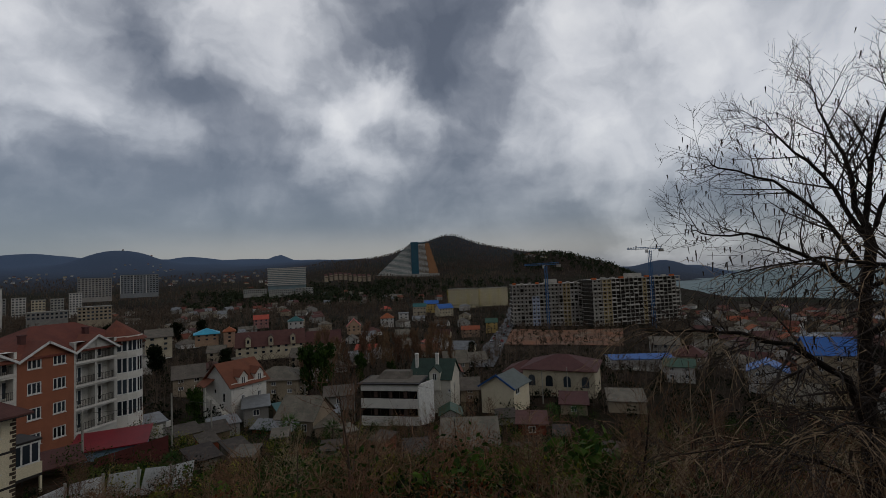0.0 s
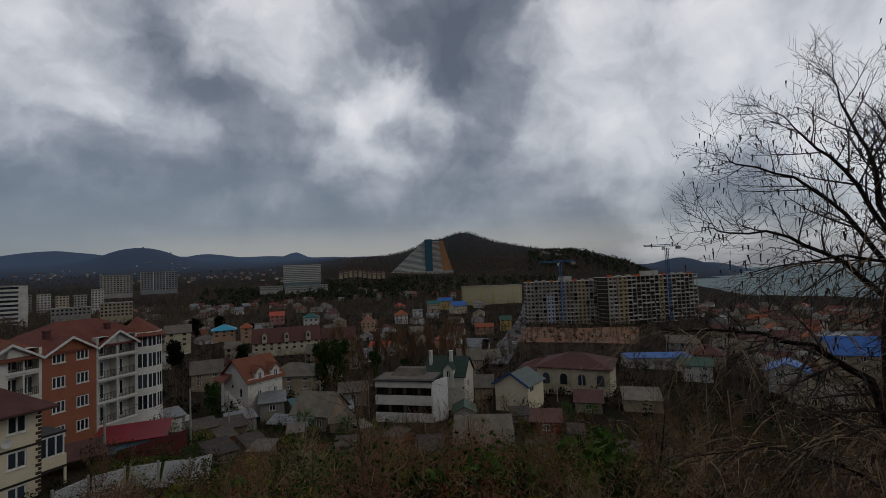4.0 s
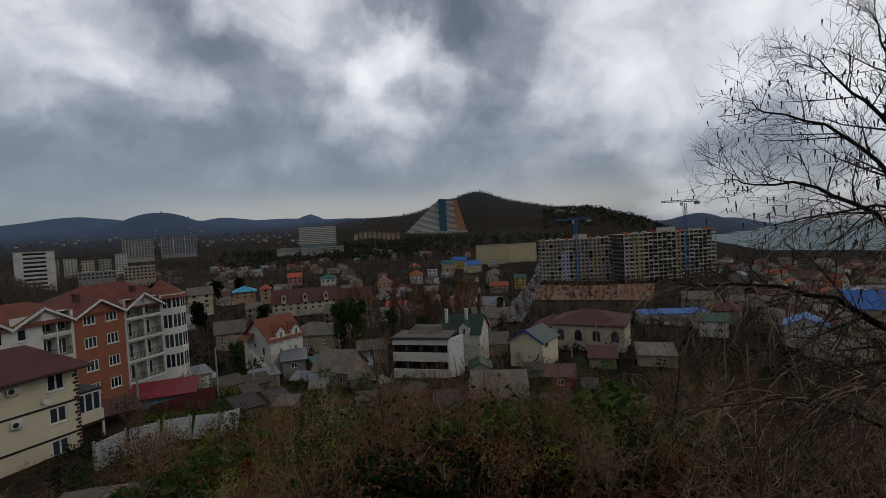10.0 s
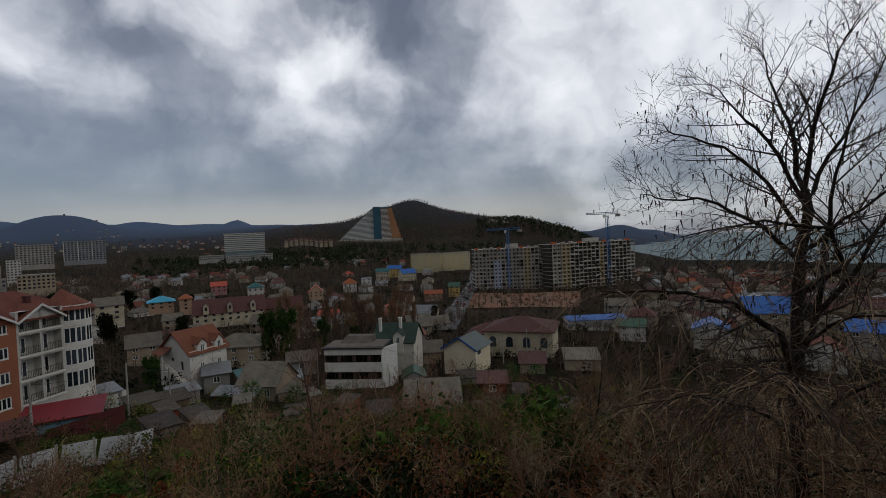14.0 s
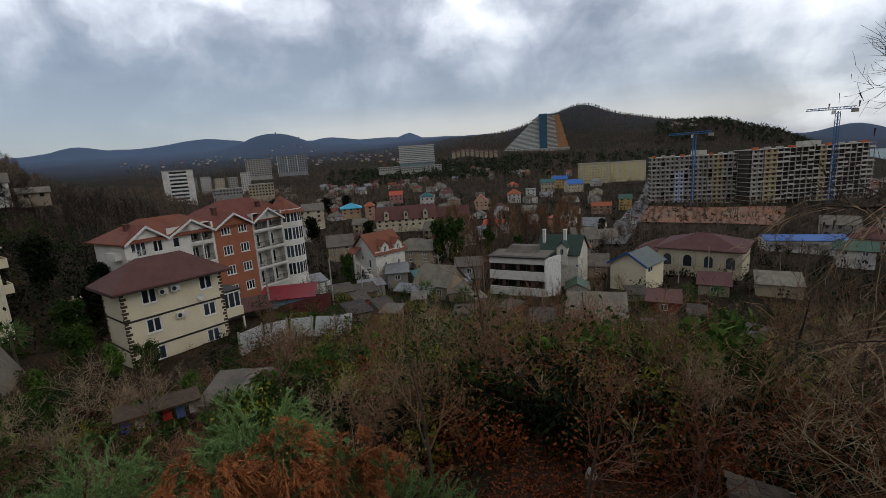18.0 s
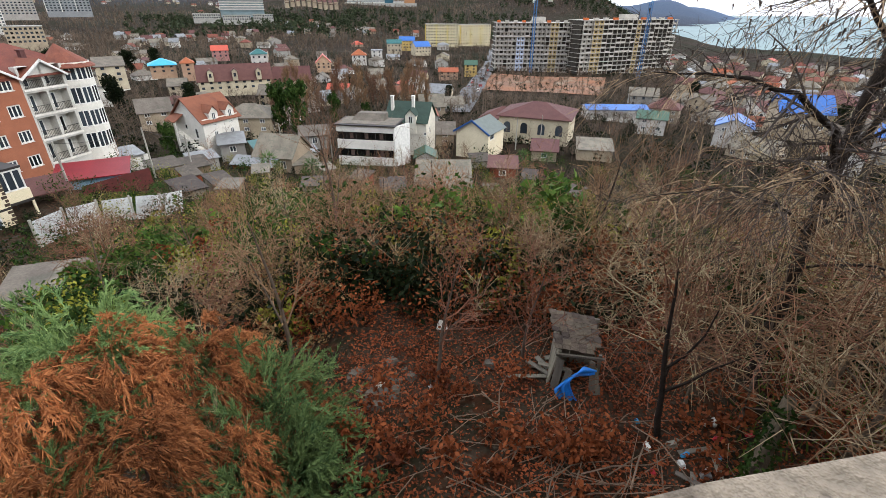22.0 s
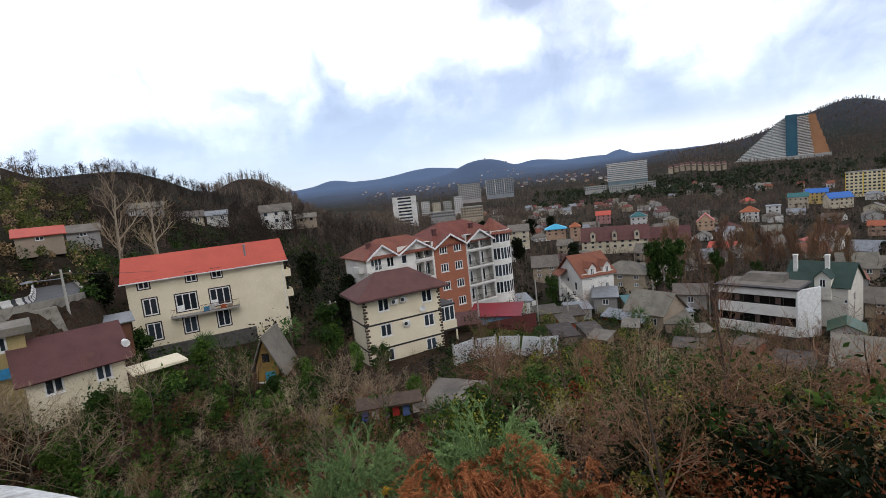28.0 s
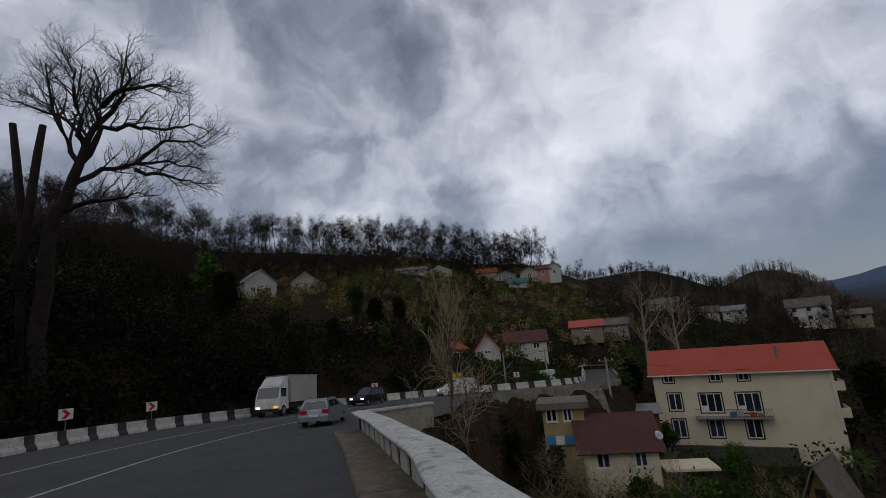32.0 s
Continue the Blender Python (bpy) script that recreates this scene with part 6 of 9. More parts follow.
def cable(a, b, sag, name="overhead_cable"):
    f = Form()
    pts = [Vector(a).lerp(Vector(b), i / 12) - Vector((0, 0, sag * 4 * (i / 12) * (1 - i / 12))) for i in range(13)]
    return solo(name, f.tube(pts, 0.02, 4), DARKTRIM, "thin dark sagging overhead cable", "cable", "overhead cables")


def top_of(az, d, h):
    x, y = spot(az, d)
    return x, y, ground_z(x, y) + h


cable(top_of(81.4, 60, 3.8), top_of(65.4, 96, 6.6), 0.8)
cable(top_of(81.4, 60, 3.6), top_of(92.5, 72, 5.2), 0.5)
cable(top_of(92.5, 72, 5.2), top_of(87.6, 76, 5.2), 0.3)
cable(top_of(56.5, 66, 4.7), top_of(65.4, 96, 6.6), 0.7)
cable(top_of(31.1, 73, 7.2), top_of(27.4, 82, 6.2), 0.4)
cable(top_of(31.1, 73, 7.2), top_of(38.5, 63, 5.8), 0.5)

# ---- vehicles ----
TYRE = mat("tyre_rubber", (0.02, 0.02, 0.02), rough=0.85, scale=5)
CARGLASS = glass("car_glass", (0.01, 0.012, 0.014), 0.06)
LAMP_RED = mat("tail_lamp", (0.4, 0.02, 0.02), rough=0.3, scale=5, bump=0)


def head_lamp(name, col, power):
    m = bpy.data.materials.new(name)
    m.use_nodes = True
    b = m.node_tree.nodes["Principled BSDF"]
    b.inputs["Base Color"].default_value = (*col, 1)
    b.inputs["Emission Color"].default_value = (*col, 1)
    b.inputs["Emission Strength"].default_value = power
    return m


HEADLIGHT = head_lamp("headlight_on", (1.0, 0.9, 0.75), 1.6)
AMBER = head_lamp("amber_light_on", (1.0, 0.45, 0.08), 1.2)


def wheel(parent, x, y, r, wide):
    m = Matrix.Translation((x, y, r))
    t = part("wheel", Form().tube([(0, -wide / 2, 0), (0, -wide / 2 + 0.03, 0), (0, wide / 2 - 0.03, 0), (0, wide / 2, 0)], [r * 0.9, r, r, r * 0.9], 18), TYRE, parent, at=m)
    part("rim", Form().tube([(0, -wide / 2 - 0.01, 0), (0, wide / 2 + 0.01, 0)], r * 0.6, 12), METAL, t)


def body_form(prof, half, inset):
    """A car body from its side outline: (x, z, how far the flank leans in)."""
    f = Form()
    n = len(prof)
    for s in (-1, 1):
        f.v += [Vector((x, s * (half - inset * k), z)) for x, z, k in prof]
    f.f = [(i, (i + 1) % n, n + (i + 1) % n, n + i) for i in range(n)] + [tuple(range(n)), tuple(reversed(range(n, 2 * n)))]
    return f


def soften(ob, wide):
    b = ob.modifiers.new("rounded_edges", "BEVEL")
    b.width, b.segments, b.limit_method = wide, 3, "ANGLE"
    return ob


def car(x, y, turn, paint, label, length=4.0, high=1.46, wide=1.7, van=False, lights=False):
    c = thing("van" if van else "car", pose(x, y, road_z(x), 0, math.degrees(math.atan(-ROAD_FALL)) * math.cos(radians(turn)), turn), label, "van" if van else "car")
    L, H = length / 2, high
    nose = -0.62 if not van else -0.86
    low = [(-L, 0.3, 0), (-L, 0.55, 0), (-L + 0.08, 0.92, 0.1), (L - 1.0, 0.95, 0.1), (L - 0.15, 0.8, 0.2), (L, 0.55, 0.1), (L - 0.02, 0.3, 0)]
    soften(part("body", body_form(low, wide / 2, 0.12), paint, c), 0.07)
    if van:
        cab = [(-L + 0.1, 0.925, 0.1), (-L + 0.25, H - 0.05, 1), (L - 1.9, H, 1), (L - 0.95, 0.955, 0.15)]
    else:
        cab = [(-L + 0.05, 0.9, 0.1), (-L + 0.34, H - 0.07, 1.3), (-L + 0.75, H, 1.4), (L - 2.1, H - 0.01, 1.4), (L - 1.0, 0.93, 0.15)]
    soften(part("cabin", body_form(cab, wide / 2 - 0.01, 0.14), paint, c), 0.05)
    half, (bx, _, _), (fx, _, _) = wide / 2, cab[1], cab[-2]
    side_y = lambda z: half - 0.018 - 0.19 * (z - 0.92) / (H - 0.92)
    for s in (-1, 1):
        for x0, x1, x2, x3 in ((bx - 0.05, bx + 0.95, bx + 0.95, bx + 0.15), (bx + 1.03, fx + 0.75, fx - 0.02, bx + 1.03)):
            quad = [(x0, s * side_y(0.98), 0.98), (x1, s * side_y(0.98), 0.98), (x2, s * side_y(H - 0.12), H - 0.12), (x3, s * side_y(H - 0.12), H - 0.12)]
            part("side_window", Form().face(quad if s < 0 else quad[::-1]), CARGLASS, c)
    lo, hi = 0.13, 0.86
    rear = [(-L + 0.03 + 0.29 * lo, -half + 0.14, 0.9 + (H - 0.97) * lo), (-L + 0.03 + 0.29 * lo, half - 0.14, 0.9 + (H - 0.97) * lo), (-L + 0.03 + 0.29 * hi, half - 0.3, 0.9 + (H - 0.97) * hi), (-L + 0.03 + 0.29 * hi, -half + 0.3, 0.9 + (H - 0.97) * hi)]
    part("rear_window", Form().face(rear[::-1]), CARGLASS, c)
    wx_, wz_ = L - 1.0 - fx, 0.93 - H + 0.01
    wind = [(fx + wx_ * k + 0.02, y * (half - 0.29 + 0.16 * k), H - 0.01 + wz_ * k + 0.015) for k, y in ((0.12, -1), (0.12, 1), (0.94, 1), (0.94, -1))]
    part("windscreen", Form().face(wind), CARGLASS, c)
    for sx in (-L + 1.3, L - 2.15) if van else ():
        for sy in (-1, 1):
            part("pillar", Form().tube([(sx, sy * (wide / 2 - 0.05), 0.93), (sx, sy * (wide / 2 - 0.19), H - 0.02)], 0.05, 4), paint, c)
    for wx in (-L + 0.75, L - 0.8):
        for wy in (-wide / 2 + 0.1, wide / 2 - 0.1):
            wheel(c, wx, wy, 0.31, 0.2)
    for sy in (-1, 1):
        yy = sorted((sy * (wide / 2 - 0.08), sy * (wide / 2 - 0.42)))
        part("tail_light", Form().box(-L - 0.02, -L + 0.12, yy[0], yy[1], 0.68, 0.88), LAMP_RED, c)
        part("headlight", Form().box(L - 0.16, L - 0.02, yy[0], yy[1], 0.6, 0.76), HEADLIGHT if lights else WHITE, c)
    part("bumper", Form().box(-L - 0.06, -L + 0.02, -wide / 2 + 0.05, wide / 2 - 0.05, 0.3, 0.5), paint, c)
    part("number_plate", Form().box(-L - 0.07, -L - 0.061, -0.26, 0.26, 0.53, 0.64), WHITE, c, "blank white number plate")
    return c


SILVER = mat("silver_car_paint", (0.27, 0.29, 0.32), (0.24, 0.26, 0.29), rough=0.3, metal=0.5, scale=1, bump=0)
BLACKPAINT = mat("black_car_paint", (0.012, 0.012, 0.014), rough=0.25, scale=1, bump=0)
WHITEPAINT = mat("white_car_paint", (0.65, 0.65, 0.64), rough=0.35, scale=1, bump=0)
car(-28.6, -12.9, 186, SILVER, "silver hatchback driving away along the road")
car(-50.5, -17.2, -14, BLACKPAINT, "dark off-road car with headlights on", 4.4, 1.7, 1.8, lights=True)
car(-59.2, -8.8, -52, WHITEPAINT, "white minivan coming round the bend", 4.7, 1.9, 1.8, van=True, lights=True)
# the box truck
tx, ty, tt = -42.0, -22.6, 0.0
truck = thing("box_truck", pose(tx, ty, road_z(tx), 0, math.degrees(math.atan(-ROAD_FALL)), tt), "white box truck with grey tarpaulin body and lights on", "truck")
part("cargo_box", Form().box(-5.2, 0.4, -1.2, 1.2, 1.05, 3.35), mat("grey_tarpaulin", (0.42, 0.4, 0.37), (0.36, 0.345, 0.32), rough=0.6, scale=0.6, bump=0.1), truck, "grey tarpaulin cargo body")
part("box_edge", Form().box(-5.25, 0.45, -1.23, 1.23, 3.351, 3.42), METAL, truck)
part("cab", body_form([(0.6, 0.55, 0), (0.6, 2.5, 0.6), (1.9, 2.5, 0.8), (2.25, 1.55, 0.1), (2.35, 0.55, 0)], 1.1, 0.12), WHITEPAINT, truck, "white cab")
part("windscreen", Form().hexa([(2.2, -0.95, 1.6), (2.3, -0.95, 1.55), (2.3, 0.95, 1.55), (2.2, 0.95, 1.6), (1.9, -0.9, 2.4), (2.02, -0.9, 2.38), (2.02, 0.9, 2.38), (1.9, 0.9, 2.4)]), CARGLASS, truck)
for s in (-1, 1):
    yy = sorted((s * 1.03, s * 1.12))
    part("side_window", Form().box(1.1, 1.95, yy[0], yy[1], 1.6, 2.3), CARGLASS, truck)
    yy = sorted((s * 0.62, s * 0.98))
    part("headlight", Form().box(2.3, 2.38, yy[0], yy[1], 0.68, 0.86), AMBER if s > 0 else HEADLIGHT, truck)
part("wind_deflector", Form().hexa([(0.6, -1.0, 2.52), (1.9, -0.9, 2.52), (1.9, 0.9, 2.52), (0.6, 1.0, 2.52), (0.6, -1.0, 3.3), (1.1, -0.9, 3.2), (1.1, 0.9, 3.2), (0.6, 1.0, 3.3)]), WHITEPAINT, truck)
part("chassis", Form().box(-5.0, 2.0, -0.9, 0.9, 0.6, 1.0), DARKTRIM, truck)
part("bumper", Form().box(2.3, 2.42, -1.1, 1.1, 0.4, 0.66), DARKTRIM, truck)
for wx, wy in ((1.5, -0.95), (1.5, 0.95), (-3.4, -0.9), (-3.4, 0.9)):
    wheel(truck, wx, wy, 0.45, 0.35 if wx > 0 else 0.5)
# cars parked down in the town street
rng = random.Random(4)
for i in range(14):
    p = spot(-4.9 - i * 0.17, 215 + i * 16)
    z = ground_z(*p) + 1.0
    col = rng.choice((SILVER, BLACKPAINT, WHITEPAINT, mat("red_car_paint", (0.3, 0.03, 0.03), rough=0.3)))
    c = car(0, 0, 0, col, "parked car along the town street")
    c.matrix_world = pose(p[0] + (i % 2) * 5 - 2, p[1], z, 0, 0, 84)

# ---- houses on the slope beyond the road ----
def slope_house(az0, az1, d, base, h, cover, wall, label, roof="gable", axis="x", rise=2.2, depth=6, storeys=1, skew=0.0):
    return town_house(az0, az1, d, h, roof, cover, wall, base, depth, rise, skew, axis, storeys, label, "hillside_house", "hillside houses")


slope_house(121.2, 117.8, 124, 44.6, 3.9, "metal", W_WHITE, "white hillside house with steep pale gable", axis="y", rise=3, skew=1.5)
slope_house(116.2, 113.1, 126, 44.8, 3.6, "metal", W_CREAM, "cream hillside house with steep gable", axis="y", rise=2.6)
slope_house(103.9, 100.1, 150, 51.6, 1.8, "slate", W_WHITE, "long low white hillside house", rise=1.3)
slope_house(100.0, 97.0, 158, 51.4, 2.2, "slate", W_WHITE, "white hillside house with pale gable", axis="y", rise=2.0)
for i, (a0, a1, base, c, w, h) in enumerate(((93.9, 91.5, 50.6, "orange", W_TAN, 1.8), (91.8, 89.2, 48.2, "slate", W_GREY, 2.4), (88.7, 86.5, 47.8, "metal", W_CREAM, 3.2), (86.8, 85.1, 48.5, "red", W_PINK, 3.0), (85.4, 83.9, 48.3, "metal", W_WHITE, 3.6), (90.2, 88.0, 44.5, "teal", W_WHITE, 1.8))):
    slope_house(a0, a1, 164 - 12 * (i == 5), base, h, c, w, ("rust-roofed hut", "grey house with slate roof", "cream house with pale gable", "pink house with red roof", "tall white house with pale roof", "small white house with teal roof")[i] + " on the ridge", axis="xyyxyx"[i], rise=1.7)
slope_house(99.2, 96.5, 81, 26.7, 2.0, "orange", BRICK, "brick hut with orange hip roof", "hip", depth=4, rise=1.6)
slope_house(95.5, 92.6, 84, 27.0, 1.3, "bright", W_WHITE, "white steep-gabled cottage with red roof", axis="y", rise=2.7, depth=5)
slope_house(91.9, 87.1, 88, 26.8, 2.2, "brown", W_WHITE, "white house with brown roof above the road", depth=6, rise=1.8)
slope_house(84.0, 80.5, 104, 29.2, 1.5, "bright", W_TAN, "low house with red roof among trees", rise=1.3)
slope_house(80.3, 77.7, 112, 29.1, 1.5, "slate", W_GREY, "low grey house with slate roof", rise=1.3)
slope_house(75.2, 71.9, 165, 33.0, 2.8, "slate", W_GREY, "grey block-built house half hidden by trees", rise=1.6)
slope_house(70.8, 68.3, 170, 29.2, 2.6, "slate", W_CREAM, "cream house half hidden by trees", rise=1.8)
slope_house(68.0, 65.9, 175, 29.2, 2.4, "metal", W_WHITE, "small white house with pale roof", rise=1.5)
slope_house(62.5, 59.1, 180, 25.9, 5.0, "slate", W_WHITE, "white two-storey house with slate roof", rise=2.4, storeys=2)
slope_house(58.7, 56.4, 190, 25.0, 2.2, "slate", W_TAN, "small tan house beyond the trees", rise=1.5)
box = solo("white_container", Form().box(-1.1, 1.1, -0.7, 0.7, 0, 1.4), WHITE, "small white cabin on the slope", "cabin")
x, y = spot(87.6, 76)
box.matrix_world = pose(x, y, ground_z(x, y) + 0.8, 0, 0, 86)

# maroon-roofed cream house under the road
holes = {"f": [(1.0, 0.5, 1.2, 1.3, "two"), (4.2, 0.5, 1.1, 1.3, "two")], "r": [(1.4, 0.6, 1.0, 1.4, "two"), (4.2, 0.3, 0.9, 1.9, "one")]}
mh, mm, mw = house("maroon_roofed_house", (85.6, 46.5), (78.0, 47.0), 6.2, 17.7, 2.3, CREAM, "gable", TILE_BROWN, 2.3, holes, "low cream house with maroon roof below the road", over=0.6, chimney=False)
part("porch_slab", Form().box(mw + 0.2, mw + 4.4, -1.0, 2.2, 0.3, 0.5), CREAM, mh)
for y in (1.0, 2.6, 4.2):
    part("side_canopy", Form().tube([(mw + 0.4, y - 0.6, 2.9), (mw + 0.4, y + 0.6, 2.9)], 0.3, 8), WHITE, mh)
annex = house("yellow_annex", (89.4, 49.2), (84.9, 49.0), 3.6, 19.0, 4.0, mat("faded_yellow_render", (0.4, 0.32, 0.16), (0.3, 0.24, 0.13), scale=0.8, bump=0.2), "shed", SLATE, 0.6, {"f": [(0.3, 2.8, 1.1, 1.2, "two"), (1.9, 2.8, 0.9, 1.2, "two")]}, "yellow annex with laundry hung on its balcony", chimney=False)[0]
BLUECLOTH = mat("blue_cloth", (0.05, 0.28, 0.5), scale=2)
for i in range(3):
    part("laundry", Form().slab((0.1 + i * 0.9, -0.3, 0.8), (0.9 + i * 0.9, -0.3, 0.8), (0.9 + i * 0.9, -0.24, 1.6), (0.1 + i * 0.9, -0.24, 1.6), 0.02), (BLUECLOTH, WHITE, BLUECLOTH)[i], annex, "hanging wash")
cw_ = thing("concrete_wall", place((86.5, 57), (80.8, 58.5), 20.0)[0], "stained concrete retaining wall ending beside the road", "wall")
n = place((86.5, 57), (80.8, 58.5), 20.0)[1]
part("wall", Form().hexa([(0, 0, -4), (n, 0, -4), (n, 0.6, -4), (0, 0.6, -4), (0, 0, 3.4), (n - 1.5, 0, 3.5), (n - 1.5, 0.6, 3.5), (0, 0.6, 3.4)]), OLDWALL, cw_)
slope_house(80.6, 76.8, 62, 18.4, 1.7, "metal", RUST, "rust-walled shed with pale sheet roof", "shed", rise=0.4, depth=4)
# yellow hut with slate A-frame roof
m, w = place((66.4, 50), (63.3, 49), 13.1)
hut = thing("a_frame_hut", m, "old yellow hut with steep mossy slate roof", "hut")
part("wall", Form().box(0.3, w - 0.3, 0.3, 4.5, -3, 1.6).face([(0.3, 0.3, 1.6), (w - 0.3, 0.3, 1.6), (w / 2, 0.3, 4.6)]), mat("faded_yellow_boards", (0.27, 0.18, 0.06), (0.16, 0.11, 0.05), scale=1.5, bump=0.3), hut)
part("roof", Form().slab((-0.5, 5, 0.6), (-0.5, -0.3, 0.6), (w / 2, -0.3, 5.0), (w / 2, 5, 5.0), 0.12).slab((w + 0.5, -0.3, 0.6), (w + 0.5, 5, 0.6), (w / 2, 5, 5.0), (w / 2, -0.3, 5.0), 0.12), SLATE, hut)
part("window", Form().box(w / 2 - 0.35, w / 2 + 0.35, 0.25, 0.31, 2.2, 3.1), GLASS, hut)
part("blue_door", Form().box(1.2, 2.2, 0.22, 0.29, -0.8, 1.2), mat("teal_paint", (0.06, 0.25, 0.3), scale=2), hut)
part("white_base", Form().box(0.2, w - 0.2, 0.2, 0.28, -3, 0.2), WHITE_RENDER, hut)

# concrete garden stair and terrace walls on the bank below the bend
gs = thing("garden_stair", Matrix.Identity(4), "worn concrete stair with low side wall on the bank", "stair")
foot, head = Vector(spot(95.2, 28)), Vector(spot(91.4, 41))
way, n = (head - foot).normalized(), 22
for i in range(n):
    p = foot.lerp(head, i / n)
    z = ground_z(p.x, p.y)
    turn = math.degrees(math.atan2(way.y, way.x))
    part("step", Form().box(0, 0.62, -0.6, 0.6, -0.5, 0.16), CONCRETE, gs, at=pose(p.x, p.y, z, 0, 0, turn))
    part("side_wall", Form().box(0, 0.61, 0.62, 0.8, -0.5, 0.75), OLDWALL, gs, at=pose(p.x, p.y, z, 0, 0, turn))
for az0, az1, d in ((98.5, 95.6, 27), (97.8, 94.6, 33), (96.5, 92.8, 39)):
    m_, w_ = place((az0, d), (az1, d + 0.6), ground_z(*spot((az0 + az1) / 2, d)))
    tw_ = thing("terrace_wall", m_, "low stained concrete terrace wall on the bank", "wall", "terrace walls")
    part("wall", Form().box(0, w_, 0, 0.3, -1.2, 0.7), OLDWALL, tw_)
    part("coping", Form().box(-0.03, w_ + 0.03, -0.04, 0.34, 0.703, 0.78), CONCRETE, tw_)

# ---- yards below the cream house ----
FENCE = mat("blue_grey_fence_panel", (0.5, 0.52, 0.53), (0.38, 0.395, 0.4), scale=0.8, fine=12, bump=0.2, vary=0.08)
fence = thing("panel_fence", Matrix.Identity(4), "grey concrete panel fence along the lower yard", "fence")
line = [spot(42.4, 45.6), spot(40, 47), spot(36, 48.5), spot(32.5, 49.5), spot(30, 50.5), spot(28.5, 54)]
posts = resample(line, 2.6)
for a, b in zip(posts, posts[1:]):
    z = ground_z(a.x, a.y)
    turn = math.degrees(math.atan2(b.y - a.y, b.x - a.x))
    tilt = math.degrees(math.atan2(ground_z(b.x, b.y) - z, 2.6))
    p = part("fence_panel", Form().box(0.09, 2.51, -0.04, 0.04, -0.3, 2.15), FENCE, fence, at=pose(a.x, a.y, z, 0, -tilt, turn))
    part("fence_post", Form().box(-0.08, 0.08, -0.08, 0.08, -0.6, 2.35), CONCRETE, fence, at=pose(a.x, a.y, z, 0, 0, turn))
RAILED = thing("iron_fence", Matrix.Identity(4), "dark iron rail fence below the cream house", "fence")
run = resample([spot(52.5, 41.5), spot(47.5, 43.5), spot(42.7, 45.4)], 1.9)
for a, b in zip(run, run[1:]):
    za, zb = ground_z(a.x, a.y), ground_z(b.x, b.y)
    part("post", Form().tube([(a.x, a.y, za - 0.3), (a.x, a.y, za + 1.7)], 0.045, 5), DARKTRIM, RAILED)
    for h in (0.55, 1.05, 1.55):
        part("rail", Form().tube([(a.x, a.y, za + h), (b.x, b.y, zb + h)], 0.03, 4), DARKTRIM, RAILED)
town_house(39.4, 33.6, 66, 2.2, "shed", "darkred", mat("pale_blue_board", (0.2, 0.32, 0.4), scale=1), 9.9, 4.5, 0.7, -0.6, label="long shed with dark red sheet roof and blue fascia", storeys=1, glazed=False)
rf = thing("dark_red_fence", place((37.6, 62.5), (31.4, 66), 10.2)[0], "dark red sheet-metal fence", "fence")
for i in range(4):
    n = place((37.6, 62.5), (31.4, 66), 10.2)[1] / 4
    part("fence_panel", Form().box(i * n + 0.02, (i + 1) * n - 0.02, 0, 0.05, -1, 1.9), mat("dark_red_sheet", (0.09, 0.025, 0.022), scale=1), rf)
cn = thing("yard_canopy", place((43.0, 61), (38.2, 61.5), 9.6)[0], "open canopy with maroon sheet roof over stored goods", "canopy")
n = place((43.0, 61), (38.2, 61.5), 9.6)[1]
part("roof", Form().slab((0, -0.5, 3.0), (n, -0.5, 3.0), (n, 4, 3.7), (0, 4, 3.7), 0.1), TILE_BROWN, cn)
for x in (0.2, n - 0.3):
    for y in (0, 3.6):
        part("post", Form().box(x, x + 0.1, y, y + 0.1, -1, 3.0), DARKTRIM, cn)
for i in range(7):
    part("stored_goods", Form().box(0.4 + i * 0.65, 0.9 + i * 0.65, 0.8, 1.8, -0.5, 0.5 + (i % 3) * 0.3), (BLUECLOTH, WOOD, RUST, CONCRETE)[i % 4], cn)
# shack with a flat grey roof on the slope
m, w = place((47.6, 33.0), (40.8, 31.0), 13.0)
shack = thing("slope_shack", m, "small shack with sagging grey slate roof and metal sides", "shack")
part("wall", Form().box(0.15, w - 0.15, 0.15, 3.4, -3, 1.9), mat("blue_grey_sheet", (0.13, 0.15, 0.16), (0.09, 0.1, 0.11), rough=0.6, scale=1), shack)
for i in range(4):
    x0, x1 = (w + 0.5) * i / 4 - 0.25, (w + 0.5) * (i + 1) / 4 - 0.22
    part("roof_sheet", Form().slab((x0, -0.3, 1.95 + 0.03 * (i % 2)), (x1, -0.3, 1.95 + 0.03 * (i % 2)), (x1, 3.7, 2.6 + 0.03 * (i % 2)), (x0, 3.7, 2.6 + 0.03 * (i % 2)), 0.05), SLATE, shack)

# ---- plants ----
IVY = leafy("ivy_leaves", (0.01, 0.024, 0.007), (0.04, 0.066, 0.017))
LAUREL = leafy("evergreen_leaves", (0.018, 0.042, 0.012), (0.095, 0.15, 0.036))
LIME = leafy("yellow_green_leaves", (0.08, 0.095, 0.02), (0.25, 0.24, 0.058))
DRYLEAF = leafy("dry_russet_leaves", (0.06, 0.02, 0.012), (0.205, 0.072, 0.035))
TANLEAF = leafy("dry_tan_leaves", (0.075, 0.05, 0.028), (0.23, 0.155, 0.085))
FEATHER = leafy("feathery_green_sprays", (0.05, 0.1, 0.045), (0.25, 0.34, 0.15), 0.3)
RUSTSPRAY = leafy("dead_rust_sprays", (0.06, 0.023, 0.013), (0.43, 0.195, 0.1), 0.4)
